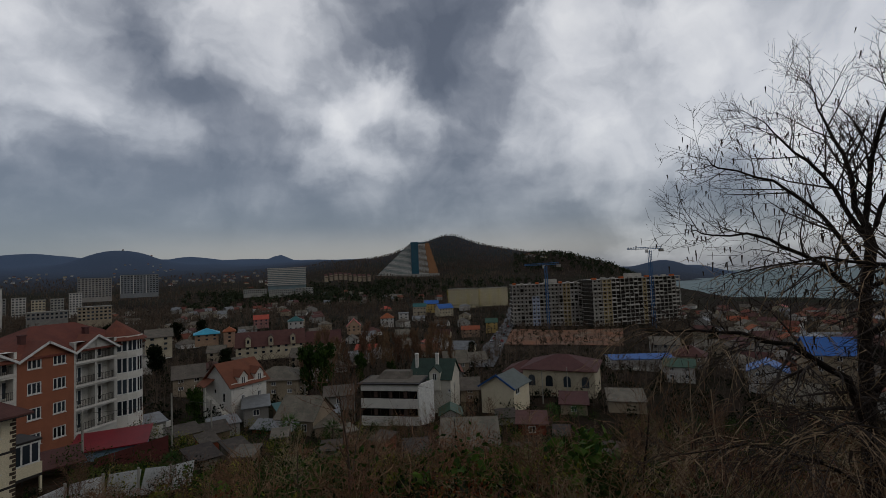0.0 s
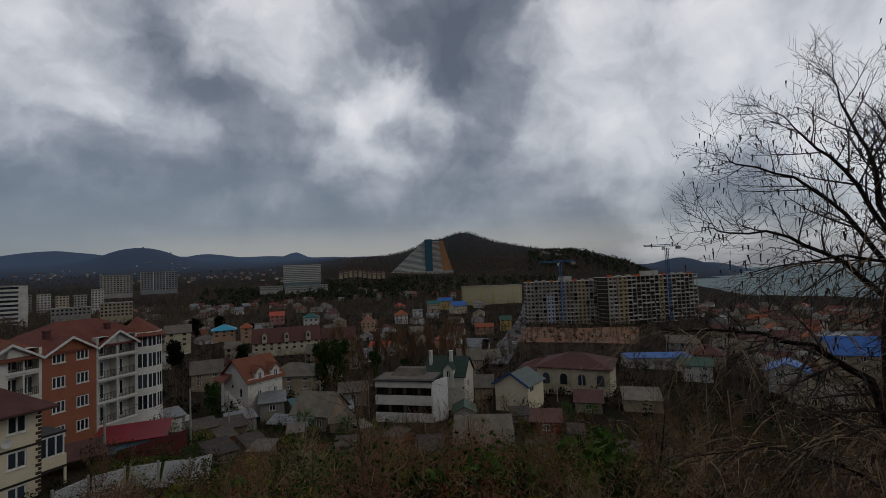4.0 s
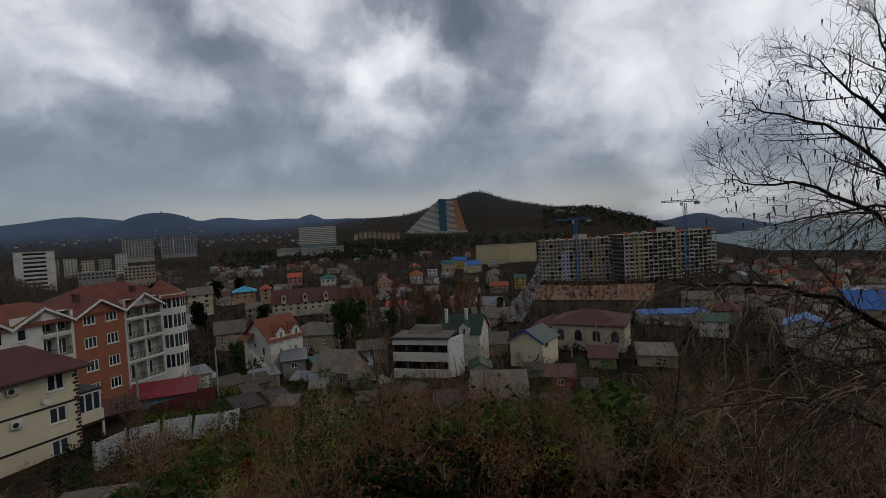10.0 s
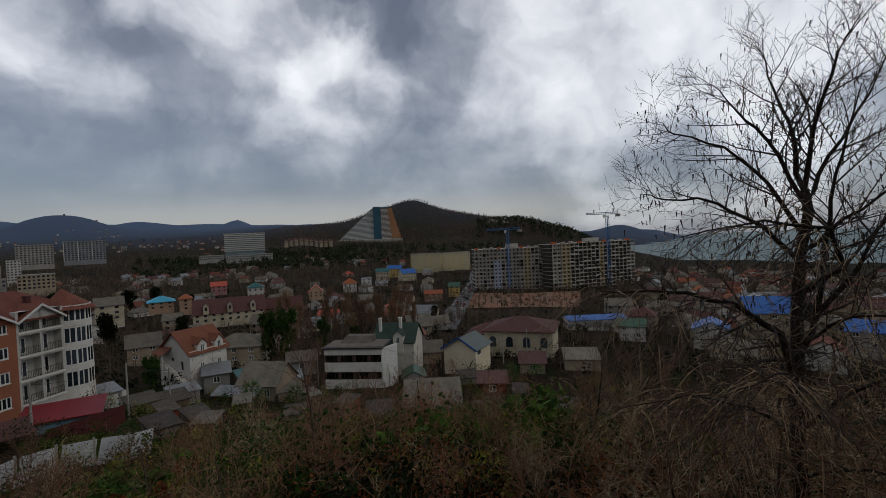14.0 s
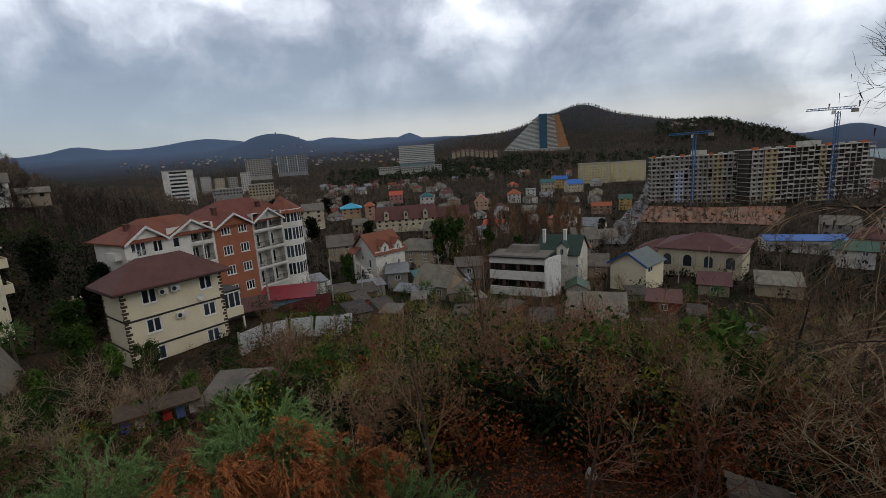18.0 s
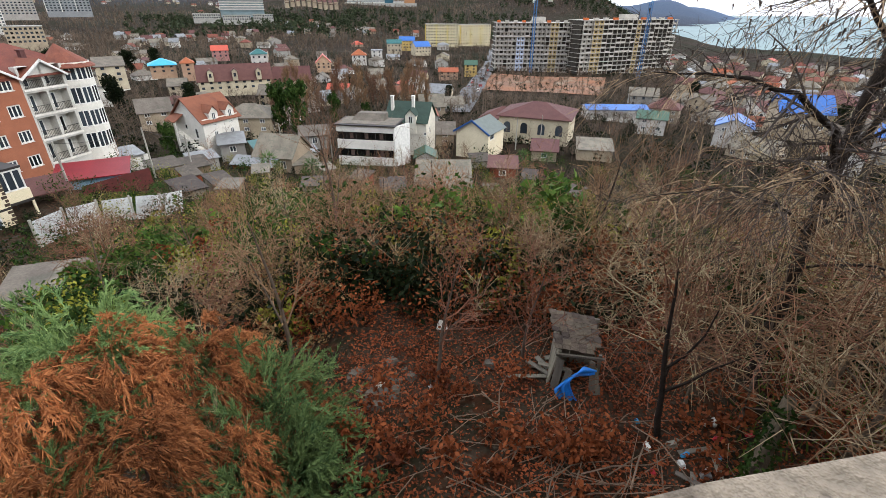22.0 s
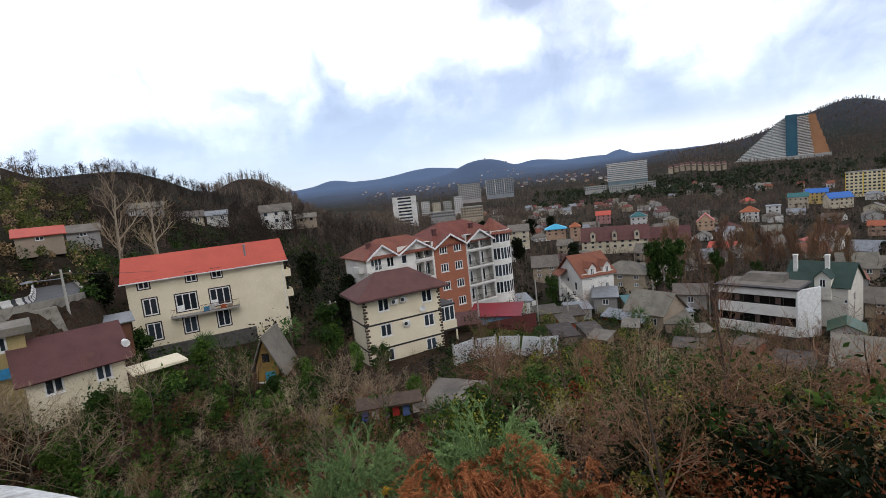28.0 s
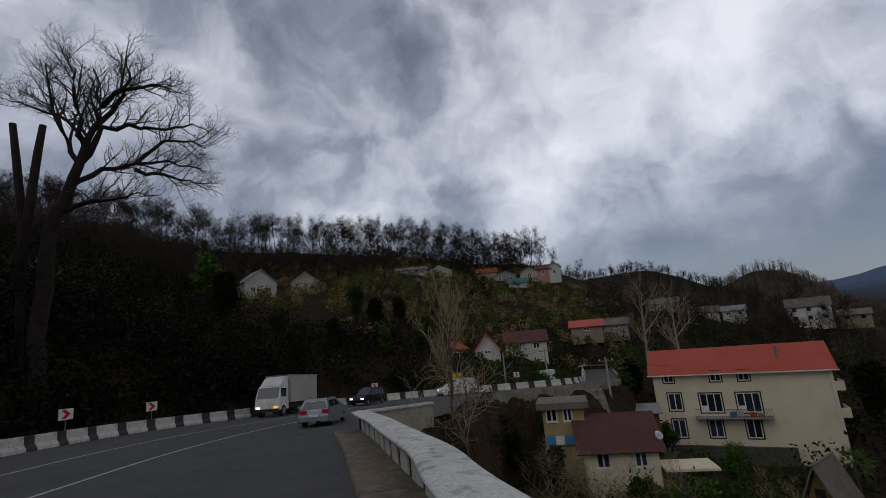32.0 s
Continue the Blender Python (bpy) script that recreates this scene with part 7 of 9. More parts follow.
# leaves kept near-black, so the shade of bank and scrub sits in their colour
DARKLEAF = leafy("evergreen_painted_shade", (0.004, 0.007, 0.003), (0.013, 0.018, 0.007))
PODS = mat("dry_pods", (0.05, 0.035, 0.025), rough=0.8, scale=3, bump=0)


class Quads:
    """Leaves and slivers as one mesh, made in bulk."""

    def __init__(self, seed):
        self.rng, self.v, self.n = np.random.RandomState(seed), [], 0

    def turn(self, k):
        d = self.rng.normal(size=(k, 3))
        return d / np.linalg.norm(d, axis=1)[:, None]

    def leaves(self, p, size, wide=0.55, flat=0.0):
        k = len(p)
        a = self.turn(k)
        a[:, 2] *= 1 - flat
        a /= np.linalg.norm(a, axis=1)[:, None]
        b = np.cross(a, self.turn(k))
        if flat:
            b[:, 2] *= 1 - flat
        b /= np.linalg.norm(b, axis=1)[:, None] + 1e-9
        s = size * self.rng.uniform(0.6, 1.4, (k, 1))
        self.v.append(np.stack([p - a * s, p - b * s * wide, p + a * s, p + b * s * wide], 1).reshape(-1, 3))
        self.n += k

    def slivers(self, p, way, wide):
        """Thin leaves or twigs from p along way."""
        k = len(p)
        side = np.cross(way, self.turn(k))
        side /= np.linalg.norm(side, axis=1)[:, None] + 1e-9
        wide = np.broadcast_to(np.asarray(wide, float), (k,))[:, None]
        self.v.append(np.stack([p - side * wide, p + side * wide, p + way + side * wide * 0.3, p + way - side * wide * 0.3], 1).reshape(-1, 3))
        self.n += k

    def clump(self, k, centre, radius, size, wide=0.55, shell=0.55):
        d = self.turn(k) * self.rng.uniform(shell, 1.0, (k, 1)) * np.asarray(radius)
        self.leaves(np.asarray(centre) + d, size, wide)

    def mesh(self, name, material):
        v = np.concatenate(self.v)
        me = bpy.data.meshes.new(name)
        me.vertices.add(len(v))
        me.vertices.foreach_set("co", v.astype(np.float32).ravel())
        me.loops.add(len(v))
        me.loops.foreach_set("vertex_index", np.arange(len(v), dtype=np.int32))
        me.polygons.add(self.n)
        me.polygons.foreach_set("loop_start", np.arange(0, len(v), 4, dtype=np.int32))
        me.materials.append(material)
        me.update(calc_edges=True)
        me.validate()
        return me


def branch(form, p, way, length, r, rng, bend=0.25, rise=0.1, n=4, sides=5, tip=0.35):
    pts, rad = [Vector(p)], [r]
    d = Vector(way).normalized()
    for i in range(n):
        d = (d + Vector((rng.gauss(0, bend), rng.gauss(0, bend), rng.gauss(rise, bend * 0.6))) * 0.6).normalized()
        pts.append(pts[-1] + d * length / n)
        rad.append(r * (1 - (1 - tip) * (i + 1) / n))
    form.tube(pts, rad, sides, cap=False)
    return pts, rad


def along(pts, k):
    x = k * (len(pts) - 1)
    i = min(int(x), len(pts) - 2)
    return pts[i].lerp(pts[i + 1], x - i), (pts[i + 1] - pts[i]).normalized()


def sprout(forms, pts, rad, level, length, rng, counts, spread=0.9, rise=0.15, low=0.3, thin=0.004):
    """Side branches along a limb, and theirs in turn."""
    if level >= len(counts):
        return
    for i in range(counts[level]):
        k = low + (1 - low) * (i + rng.random()) / counts[level]
        p, d = along(pts, min(k, 0.99))
        side = Vector((rng.gauss(0, 1), rng.gauss(0, 1), rng.gauss(0, 0.7)))
        side = (side - d * side.dot(d)).normalized()
        way = (d * (1 - spread * 0.45) + side * spread * 0.75 + Vector((0, 0, rise))).normalized()
        r = max(thin, rad[min(int(k * (len(rad) - 1)), len(rad) - 1)] * rng.uniform(0.4, 0.6))
        n = length * rng.uniform(0.6, 1.2) * (1.15 - 0.5 * k)
        form = forms[0] if level == 0 and r > 0.03 else forms[1]
        q, s = branch(form, p, way, n, r, rng, 0.22, rise, 3 if level < 2 else 2 if thin < 0.006 else 1, 4 if level == 0 else 3)
        sprout(forms, q, s, level + 1, length * 0.55, rng, counts, spread, rise, 0.2, thin)


def bare_tree_meshes(seed, h, counts=(9, 6, 5), r=None, bark=BARK, twig=TWIG, lean=0.1, spread=0.9, rise=0.2, length=None, low=0.3, thin=0.004):
    rng = random.Random(seed)
    forms = [Form(), Form()]
    r = r or h * 0.016
    pts, rad = branch(forms[0], (0, 0, -0.3), (rng.gauss(0, lean), rng.gauss(0, lean), 1), h, r, rng, 0.12, 0.35, 6, 7, 0.2)
    sprout(forms, pts, rad, 0, length or h * 0.42, rng, counts, spread, rise, low, thin)
    return forms[0].mesh("trunk", bark, True), forms[1].mesh("crown", twig)


def bare_tree(meshes, m, label, name="bare_tree", group="bare trees on the slope", category="tree"):
    t = thing(name, m, label, category, group)
    part("trunk", meshes[0], None, t)
    part("crown", meshes[1], None, t, "bare leafless crown")
    return t


def thicket_mesh(seed, size, stems, material, wide=0.012, leaf=None, fall=0.06, sides=9, twigs=4, upright=0.5):
    """A clump of stems that fork into arching side shoots and fine twigs."""
    q, r_ = Quads(seed), np.random.RandomState(seed)

    def arch(p, way, length, n, w, fall):
        pts = [p]
        for _ in range(n):
            way = way + r_.normal(0, 0.2, 3) + np.array([0, 0, -fall])
            way /= np.linalg.norm(way)
            pts.append(pts[-1] + way * length / n)
        pts = np.array(pts)
        q.slivers(pts[:-1], pts[1:] - pts[:-1], w * np.linspace(1, 0.6, n))
        return pts

    for _ in range(stems):
        a, o = r_.uniform(0, 6.28), r_.uniform(0, size * 0.35)
        p = np.array([o * math.cos(a), o * math.sin(a), -0.25])
        way = np.array([math.cos(a) * r_.uniform(0, 1 - upright), math.sin(a) * r_.uniform(0, 1 - upright), 1.0])
        high = size * r_.uniform(0.55, 1.15)
        pts = arch(p, way / np.linalg.norm(way), high, 5, wide * 1.5, 0.02)
        for _ in range(sides):
            k = r_.randint(1, 6)
            w2 = np.array([r_.normal(0, 1), r_.normal(0, 1), r_.normal(0.7, 0.5)])
            side = arch(pts[k], w2 / np.linalg.norm(w2), high * r_.uniform(0.2, 0.5), 3, wide * 0.8, fall * 2)
            for _ in range(twigs):
                j = r_.randint(1, 4)
                w3 = np.array([r_.normal(0, 1), r_.normal(0, 1), r_.normal(0.3, 0.6)])
                tw = arch(side[j], w3 / np.linalg.norm(w3), high * r_.uniform(0.08, 0.2), 2, wide * 0.5, fall * 2)
                if leaf:
                    q.leaves(tw[1:] + r_.normal(0, 0.05, (2, 3)), leaf, 0.5)
    return q.mesh("thicket", material)


THICKETS = [(thicket_mesh(1, 2.2, 7, TWIG, 0.016), "tangle of bare brown twigs"), (thicket_mesh(2, 2.9, 7, TWIG, 0.017, fall=0.1), "tangle of bare brown twigs"), (thicket_mesh(3, 2.2, 6, DRYLEAF, 0.01, 0.045), "reddish twigs with withered leaves"), (thicket_mesh(4, 2.2, 6, PALETWIG, 0.014, fall=0.16), "tangle of pale dead twigs"), (thicket_mesh(5, 2.4, 6, TANLEAF, 0.011, 0.04), "tan twigs with withered leaves"),
            (thicket_mesh(6, 2.6, 7, REDTWIG, 0.015, upright=0.7), "thicket of thin reddish brown shoots"), (thicket_mesh(7, 3.4, 6, REDTWIG, 0.017, fall=0.12, sides=11), "thicket of thin reddish brown shoots"), (thicket_mesh(8, 3.0, 5, PALETWIG, 0.014, fall=0.2, sides=10), "pale arching bare shoots")]


def shrub_mesh(seed, size, material, leaf=0.07, k=900, clumps=16):
    """Leaf clumps with gaps between them on forked stems."""
    q, rng = Quads(seed), random.Random(seed)
    for _ in range(clumps):
        a, o = rng.uniform(0, 6.28), size * 0.55 * math.sqrt(rng.random())
        c = (o * math.cos(a), o * math.sin(a), size * rng.uniform(0.1, 0.9) * (1 - 0.5 * o / size))
        rr = size * rng.uniform(0.1, 0.24)
        q.clump(k // clumps, c, (rr, rr, rr * rng.uniform(0.6, 1.1)), leaf, 0.5, 0.45)
    return q.mesh("shrub", material)


SHRUBS = {"ivy": [shrub_mesh(10 + i, 2.0, IVY, 0.075, 800) for i in range(3)], "laurel": [shrub_mesh(20 + i, 2.2, LAUREL, 0.13, 640) for i in range(3)], "lime": [shrub_mesh(30 + i, 1.8, LIME, 0.085, 760) for i in range(2)],
          "dry": [shrub_mesh(40 + i, 1.7, DRYLEAF, 0.06, 700) for i in range(2)], "tan": [shrub_mesh(50 + i, 1.9, TANLEAF, 0.06, 700) for i in range(2)]}
SHRUB_LABEL = {"ivy": "dark green ivy-grown shrub on the slope", "laurel": "glossy evergreen shrub on the slope", "lime": "yellow-green shrub on the slope", "dry": "shrub with dry russet leaves", "tan": "shrub with withered tan leaves"}
TREES = [bare_tree_meshes(100 + i, h, c, twig=tw, bark=bk, thin=0.008) for i, (h, c, tw, bk) in enumerate(((5.5, (9, 6, 4), TWIG, BARK), (4.5, (8, 6, 4), REDTWIG, BARK), (6.5, (10, 6, 4), TWIG, DARKBARK), (5.0, (8, 5, 5), PALETWIG, BARK)))]


def clear_of(x, y, gap=1.0):
    if within(np.array([x]), np.array([y]), ROAD_RING)[0] or near_line(np.array([x]), np.array([y]), ROAD_EDGE)[0] < gap:
        return False
    return all(math.hypot(x - a, y - b) > r * 0.75 + gap for a, b, r in TAKEN)


for a, d, r in ((50.5, 46, 5), (49, 40, 2), (98.5, 25, 8), (97, 35, 8), (47.5, 59, 8), (68, 76, 12), (58, 50, 3), (44, 33.5, 4), (82, 58, 7), (64.5, 50, 4), (44.5, 80, 18), (8, 95, 8), (-21, 9, 1.8)):
    TAKEN.append((*spot(a, d), r))
rng = random.Random(21)


def scatter(n, az0, az1, d0, d1, choose, gap=0.6, power=0.5):
    for _ in range(n):
        az, d = rng.uniform(az0, az1), math.sqrt(d0 ** 2 + (d1 ** 2 - d0 ** 2) * rng.random() ** (2 * power))
        x, y = spot(az, d)
        if clear_of(x, y, gap):
            choose(x, y, ground_z(x, y), az, d)


def put_thicket(kinds, lo=0.7, hi=1.3):
    def go(x, y, z, az, d):
        me, label = THICKETS[rng.choice(kinds)]
        s = rng.uniform(lo, hi)
        o = tagged(new("thicket", me), label + " on the hillside", "thicket", "thickets on the slope")
        o.matrix_world = pose(x, y, z, 0, 0, rng.uniform(0, 360)) @ Matrix.Diagonal((s, s, s * rng.uniform(0.7, 1.1), 1))
    return go


def put_shrub(kinds, lo=0.6, hi=1.2):
    def go(x, y, z, az, d):
        k = rng.choice(kinds)
        s = rng.uniform(lo, hi)
        o = tagged(new("shrub", rng.choice(SHRUBS[k])), SHRUB_LABEL[k], "shrub", "shrubs on the slope")
        o.matrix_world = pose(x, y, z - 0.15, 0, 0, rng.uniform(0, 360)) @ Matrix.Diagonal((s, s, s * rng.uniform(0.7, 1.2), 1))
    return go


def put_tree(kinds, lo=0.7, hi=1.2):
    def go(x, y, z, az, d):
        s = rng.uniform(lo, hi)
        bare_tree(TREES[rng.choice(kinds)], pose(x, y, z, 0, 0, rng.uniform(0, 360)) @ Matrix.Diagonal((s, s, s, 1)), "small bare tree among scrub on the slope")
    return go


# near terrace edge and the slope below it
scatter(34, -24, 36, 11.6, 15.5, put_thicket((2, 4, 0, 3, 3, 1, 1), 0.8, 1.2))
scatter(26, -24, 20, 11.4, 17, put_shrub(("dry", "ivy", "tan", "lime", "ivy"), 0.8, 1.3))
scatter(18, 24, 46, 14, 30, put_shrub(("laurel", "ivy", "tan", "dry"), 0.9, 1.5))
scatter(70, -38, 42, 14, 40, put_thicket((0, 1, 1, 6, 3, 3), 0.9, 1.4))
scatter(56, -30, 40, 16, 42, put_shrub(("ivy", "ivy", "laurel", "laurel", "lime", "dry"), 1.0, 1.9))
scatter(34, -24, 30, 17, 40, put_shrub(("lime", "laurel", "lime", "ivy"), 1.0, 1.8))
scatter(16, -14, 36, 34, 52, put_shrub(("laurel", "lime", "laurel"), 1.0, 1.8))
scatter(70, -66, -24, 11.5, 45, put_thicket((5, 6, 6, 7, 7, 1, 3), 0.9, 1.5))
scatter(24, -66, -30, 14, 45, put_shrub(("ivy", "lime", "laurel", "ivy"), 0.8, 1.5))
scatter(60, 46, 94, 16, 46, put_thicket((0, 1, 2, 3, 5, 3), 0.7, 1.2))
scatter(64, 52, 100, 18, 52, put_shrub(("ivy", "laurel", "laurel", "dry"), 0.8, 1.6))
scatter(16, -34, 30, 14, 40, put_tree((0, 1, 2, 3), 0.5, 0.9))
scatter(16, 36, 96, 16, 50, put_tree((0, 3, 3), 0.6, 1.0))
scatter(16, -60, -24, 16, 70, put_tree((0, 1, 2), 0.7, 1.3))
scatter(26, -14, 34, 52, 92, put_tree((0, 1, 3), 0.7, 1.2))

# rounded bare shrubs of fine forked twigs
DOMES = [bare_tree_meshes(140 + i, 2.6, (13, 6, 4), 0.045, BARK, tw, 0.25, 1.15, 0.16, 2.0, 0.04, 0.009) for i, tw in enumerate((PALETWIG, TWIG, REDTWIG, REDTWIG))]


def put_dome(kinds, lo=0.7, hi=1.3):
    def go(x, y, z, az, d):
        s = rng.uniform(lo, hi)
        bare_tree(DOMES[rng.choice(kinds)], pose(x, y, z, 0, 0, rng.uniform(0, 360)) @ Matrix.Diagonal((s, s, s * rng.uniform(0.8, 1.15), 1)), "rounded leafless shrub of fine forked twigs", "bare_shrub", "bare shrubs on the slope", "shrub")
    return go


scatter(13, -18, 40, 12, 22, put_dome((0, 1, 2, 3), 0.7, 1.1))
scatter(24, -24, 40, 22, 46, put_dome((0, 1, 3), 0.9, 1.4))
scatter(20, -64, -26, 12, 40, put_dome((2, 2, 3), 0.9, 1.5))
scatter(34, 46, 92, 18, 44, put_dome((0, 1, 3), 0.6, 1.1))
scatter(16, 50, 70, 24, 44, put_shrub(("laurel", "ivy", "lime", "dry"), 0.6, 1.0))
# tall shrubs whose shoots arch over and hang, beside the large tree
ARCHING = [bare_tree_meshes(160 + i, 4.4, (14, 6, 4), 0.07, BARK, tw, 0.3, 1.2, -0.06, 3.0, 0.15, 0.0085) for i, tw in enumerate((PALETWIG, REDTWIG, TWIG))]
for i, (az, d, s) in enumerate(((-31.5, 10.4, 0.85), (-37, 10.8, 1.05), (-41, 9.2, 0.85), (-46, 10.2, 1.05), (-51, 9.8, 1.1), (-55, 11.5, 1.2), (-43, 13.5, 1.2))):
    x, y = spot(az, d)
    bare_tree(ARCHING[i % 3], pose(x, y, ground_z(x, y), 0, 0, az * 17) @ Matrix.Diagonal((s, s, s, 1)), "tall leafless shrub with long arching hanging shoots", "arching_shrub", "arching shrubs beside the large tree", "shrub")

for az, d, kind, s in ((-5, 44, "laurel", 1.5), (-7.5, 45, "laurel", 1.7), (-9.5, 46, "lime", 1.6), (-12, 44, "lime", 1.5), (31, 30, "lime", 1.3), (33, 29, "laurel", 1.6), (29, 31, "laurel", 1.7), (36, 30, "laurel", 1.5), (-3, 24, "lime", 1.3), (-16, 26, "lime", 1.4), (-19, 30, "lime", 1.5), (27, 24, "laurel", 1.5), (80, 36, "laurel", 1.5), (76, 39, "laurel", 1.3), (86, 36, "laurel", 1.7), (72, 42, "laurel", 1.2), (69, 44, "lime", 0.9)):
    x, y = spot(az, d)
    o = tagged(new("shrub", SHRUBS[kind][0]), SHRUB_LABEL[kind], "shrub", "shrubs on the slope")
    o.matrix_world = pose(x, y, ground_z(x, y) - 0.2, 0, 0, az * 13) @ Matrix.Diagonal((s, s, s, 1))

# single small trees that stand clear on the terrace
for az, d, s, k in ((21.1, 10.1, 0.85, 0), (0.9, 8.4, 0.78, 1), (-12.5, 9.1, 0.72, 1), (-32.8, 8.2, 0.7, 2), (-35.0, 9.4, 0.5, 0), (-27, 13.5, 0.8, 0), (12.8, 17.0, 0.95, 0)):
    x, y = spot(az, d)
    bare_tree(TREES[k], pose(x, y, ground_z(x, y), 0, 0, az * 7), "slender bare sapling on the leaf-strewn terrace").scale = (s, s, s)

# ---- the large bare tree beside the parapet ----
def polar3(az, el, d):
    x, y = spot(az, d)
    return Vector((x, y, 30 + d * math.tan(radians(el))))


trunk, crown, pods = Form(), Form(), Quads(77)
hrng = random.Random(5)
D = 11.0
BOUGHS = [
    (0.14, [(-41.0, -36, D), (-40.8, -22, D), (-40.9, -11, D), (-41.3, -3, D), (-41.7, 3, D)]),
    (0.085, [(-41.7, 3, D), (-41.0, 8, D), (-39.5, 13, D + 0.3), (-38.4, 16.5, D + 0.5)]),
    (0.08, [(-41.7, 3, D), (-42.6, 9, D), (-44.4, 15, D - 0.3), (-46.2, 18, D - 0.4)]),
    (0.075, [(-41.6, 1, D), (-43.6, 6, D + 0.3), (-46.5, 11, D + 0.6), (-49.0, 16.5, D + 0.8)]),
    (0.1, [(-40.9, -14, D), (-42.4, -9, D - 0.3), (-43.6, 0, D - 0.5), (-44.6, 6, D - 0.8), (-46.0, 12, D - 1.0)]),
    (0.085, [(-42.4, -9, D - 0.3), (-45.5, -4.5, D - 0.2), (-48.5, 1.5, D), (-52.5, 8, D + 0.2), (-53.8, 12, D + 0.3)]),
    (0.075, [(-41.3, -3, D), (-44.5, 0, D + 0.4), (-49, 3, D + 0.6), (-54, 4.5, D + 0.8)]),
    (0.08, [(-41.2, -4, D), (-38.5, -0.5, D - 0.4), (-34.5, 2.2, D - 0.8), (-29.5, 3.0, D - 1.0), (-27, 3.8, D - 1.2)]),
    (0.075, [(-41.4, -1, D), (-38.8, 4, D + 0.2), (-35.2, 8, D + 0.2), (-30.5, 10, D), (-29, 11.5, D - 0.3)]),
    (0.07, [(-41.6, 2, D), (-39, 8, D), (-36, 12, D - 0.3), (-34.2, 14.5, D - 0.5)]),
    (0.13, [(-40.8, -17, D), (-39.6, -11, D - 0.5), (-35.6, -8.2, D - 1.1), (-29.5, -7.2, D - 1.7), (-22.5, -7.2, D - 2.1)]),
    (0.1, [(-41.2, -7, D), (-44.5, -4.5, D - 0.8), (-43.6, -0.8, D - 1.4), (-38.5, 0.2, D - 1.9), (-31, -1.2, D - 2.2)]),
    (0.07, [(-40.8, -20, D), (-44, -16.5, D - 0.8), (-49, -13, D - 1.4), (-55, -13, D - 2)]),
    (0.06, [(-40.8, -21, D), (-37, -18.5, D - 1.5), (-31, -18, D - 2.6), (-24, -20, D - 3.4)]),
    (0.055, [(-40.8, -18, D), (-41, -15, D - 1.8), (-39, -15, D - 3.2), (-34, -18, D - 4.2)]),
    (0.05, [(-40.9, -24, D), (-46, -22, D - 1.5), (-52, -22, D - 3), (-57, -26, D - 3.6)]),
    (0.05, [(-40.9, -12, D), (-45, -9, D - 1.6), (-51, -8, D - 2.6), (-58, -9, D - 3.2)]),
]
for i, (r, way) in enumerate(BOUGHS):
    raw = [polar3(*q) for q in way]
    pts = []
    for a, b in zip(raw, raw[1:]):
        pts += [a.lerp(b, k / 3) + Vector((hrng.gauss(0, 0.03), hrng.gauss(0, 0.03), hrng.gauss(0, 0.03))) * (1 if k else 0) for k in range(3)]
    pts.append(raw[-1])
    n = len(pts)
    rad = [r * (1 - 0.45 * k / (n - 1)) if i == 0 else 0.62 * r * (1 - 0.88 * k / (n - 1)) for k in range(n)]
    trunk.tube(pts, rad, 8 if i < 1 else 6, cap=False)
    if i:
        hang = i >= 10
        sprout([crown, crown], pts, rad, 0, 1.15 if not hang else 1.3, hrng, (15, 7, 3) if not hang else (20, 7, 3), 0.95, -0.15 if hang else 0.13, 0.12)
        for _ in range(110 if 4 <= i <= 12 else 30):
            p, _d = along(pts, hrng.uniform(0.2, 0.98))
            p = p + Vector((hrng.gauss(0, 0.5), hrng.gauss(0, 0.5), hrng.gauss(-0.05, 0.35)))
            pods.slivers(np.array([p]), np.array([[hrng.gauss(0, 0.02), hrng.gauss(0, 0.02), -hrng.uniform(0.07, 0.15)]]), 0.015)
hang = Quads(78)
for i, (r, way) in enumerate(BOUGHS):
    if i < 10:
        continue
    raw = [polar3(*q_) for q_ in way]
    for _ in range(46):
        p, d0 = along(raw, hrng.uniform(0.15, 0.98))
        d0 = (d0 * 0.6 + Vector((hrng.gauss(0, 0.7), hrng.gauss(0, 0.7), hrng.uniform(-0.1, 0.5)))).normalized()
        n, w = hrng.uniform(0.8, 2.2), hrng.uniform(0.007, 0.013)
        last = p
        for k in range(7):
            d0 = (d0 + Vector((hrng.gauss(0, 0.12), hrng.gauss(0, 0.12), -0.26))).normalized()
            nxt = last + d0 * n / 7
            hang.slivers(np.array([last]), np.array([nxt - last]), w * (1.25 - k * 0.12))
            if k > 1:
                side = (d0 + Vector((hrng.gauss(0, 0.8), hrng.gauss(0, 0.8), hrng.gauss(-0.1, 0.4)))).normalized() * n * hrng.uniform(0.12, 0.3)
                hang.slivers(np.array([nxt]), np.array([side * 0.55]), w * 0.6)
                hang.slivers(np.array([nxt + side * 0.55]), np.array([side * 0.45 + Vector((0, 0, -0.12 * n * 0.4))]), w * 0.5)
            last = nxt
hero = thing("large_bare_tree", Matrix.Identity(4), "tall bare tree with dry hanging pods beside the parapet", "tree")
part("trunk", trunk, DARKBARK, hero, "dark forked trunk and limbs", smooth=True)
part("crown", crown, mat("dark_twigs", (0.06, 0.046, 0.038), (0.035, 0.028, 0.024), scale=2, bump=0), hero, "fine bare twigs")
part("pod_growth", pods.mesh("pod_growth", PODS), None, hero, "dry hanging pods")["kind"] = "stuff"
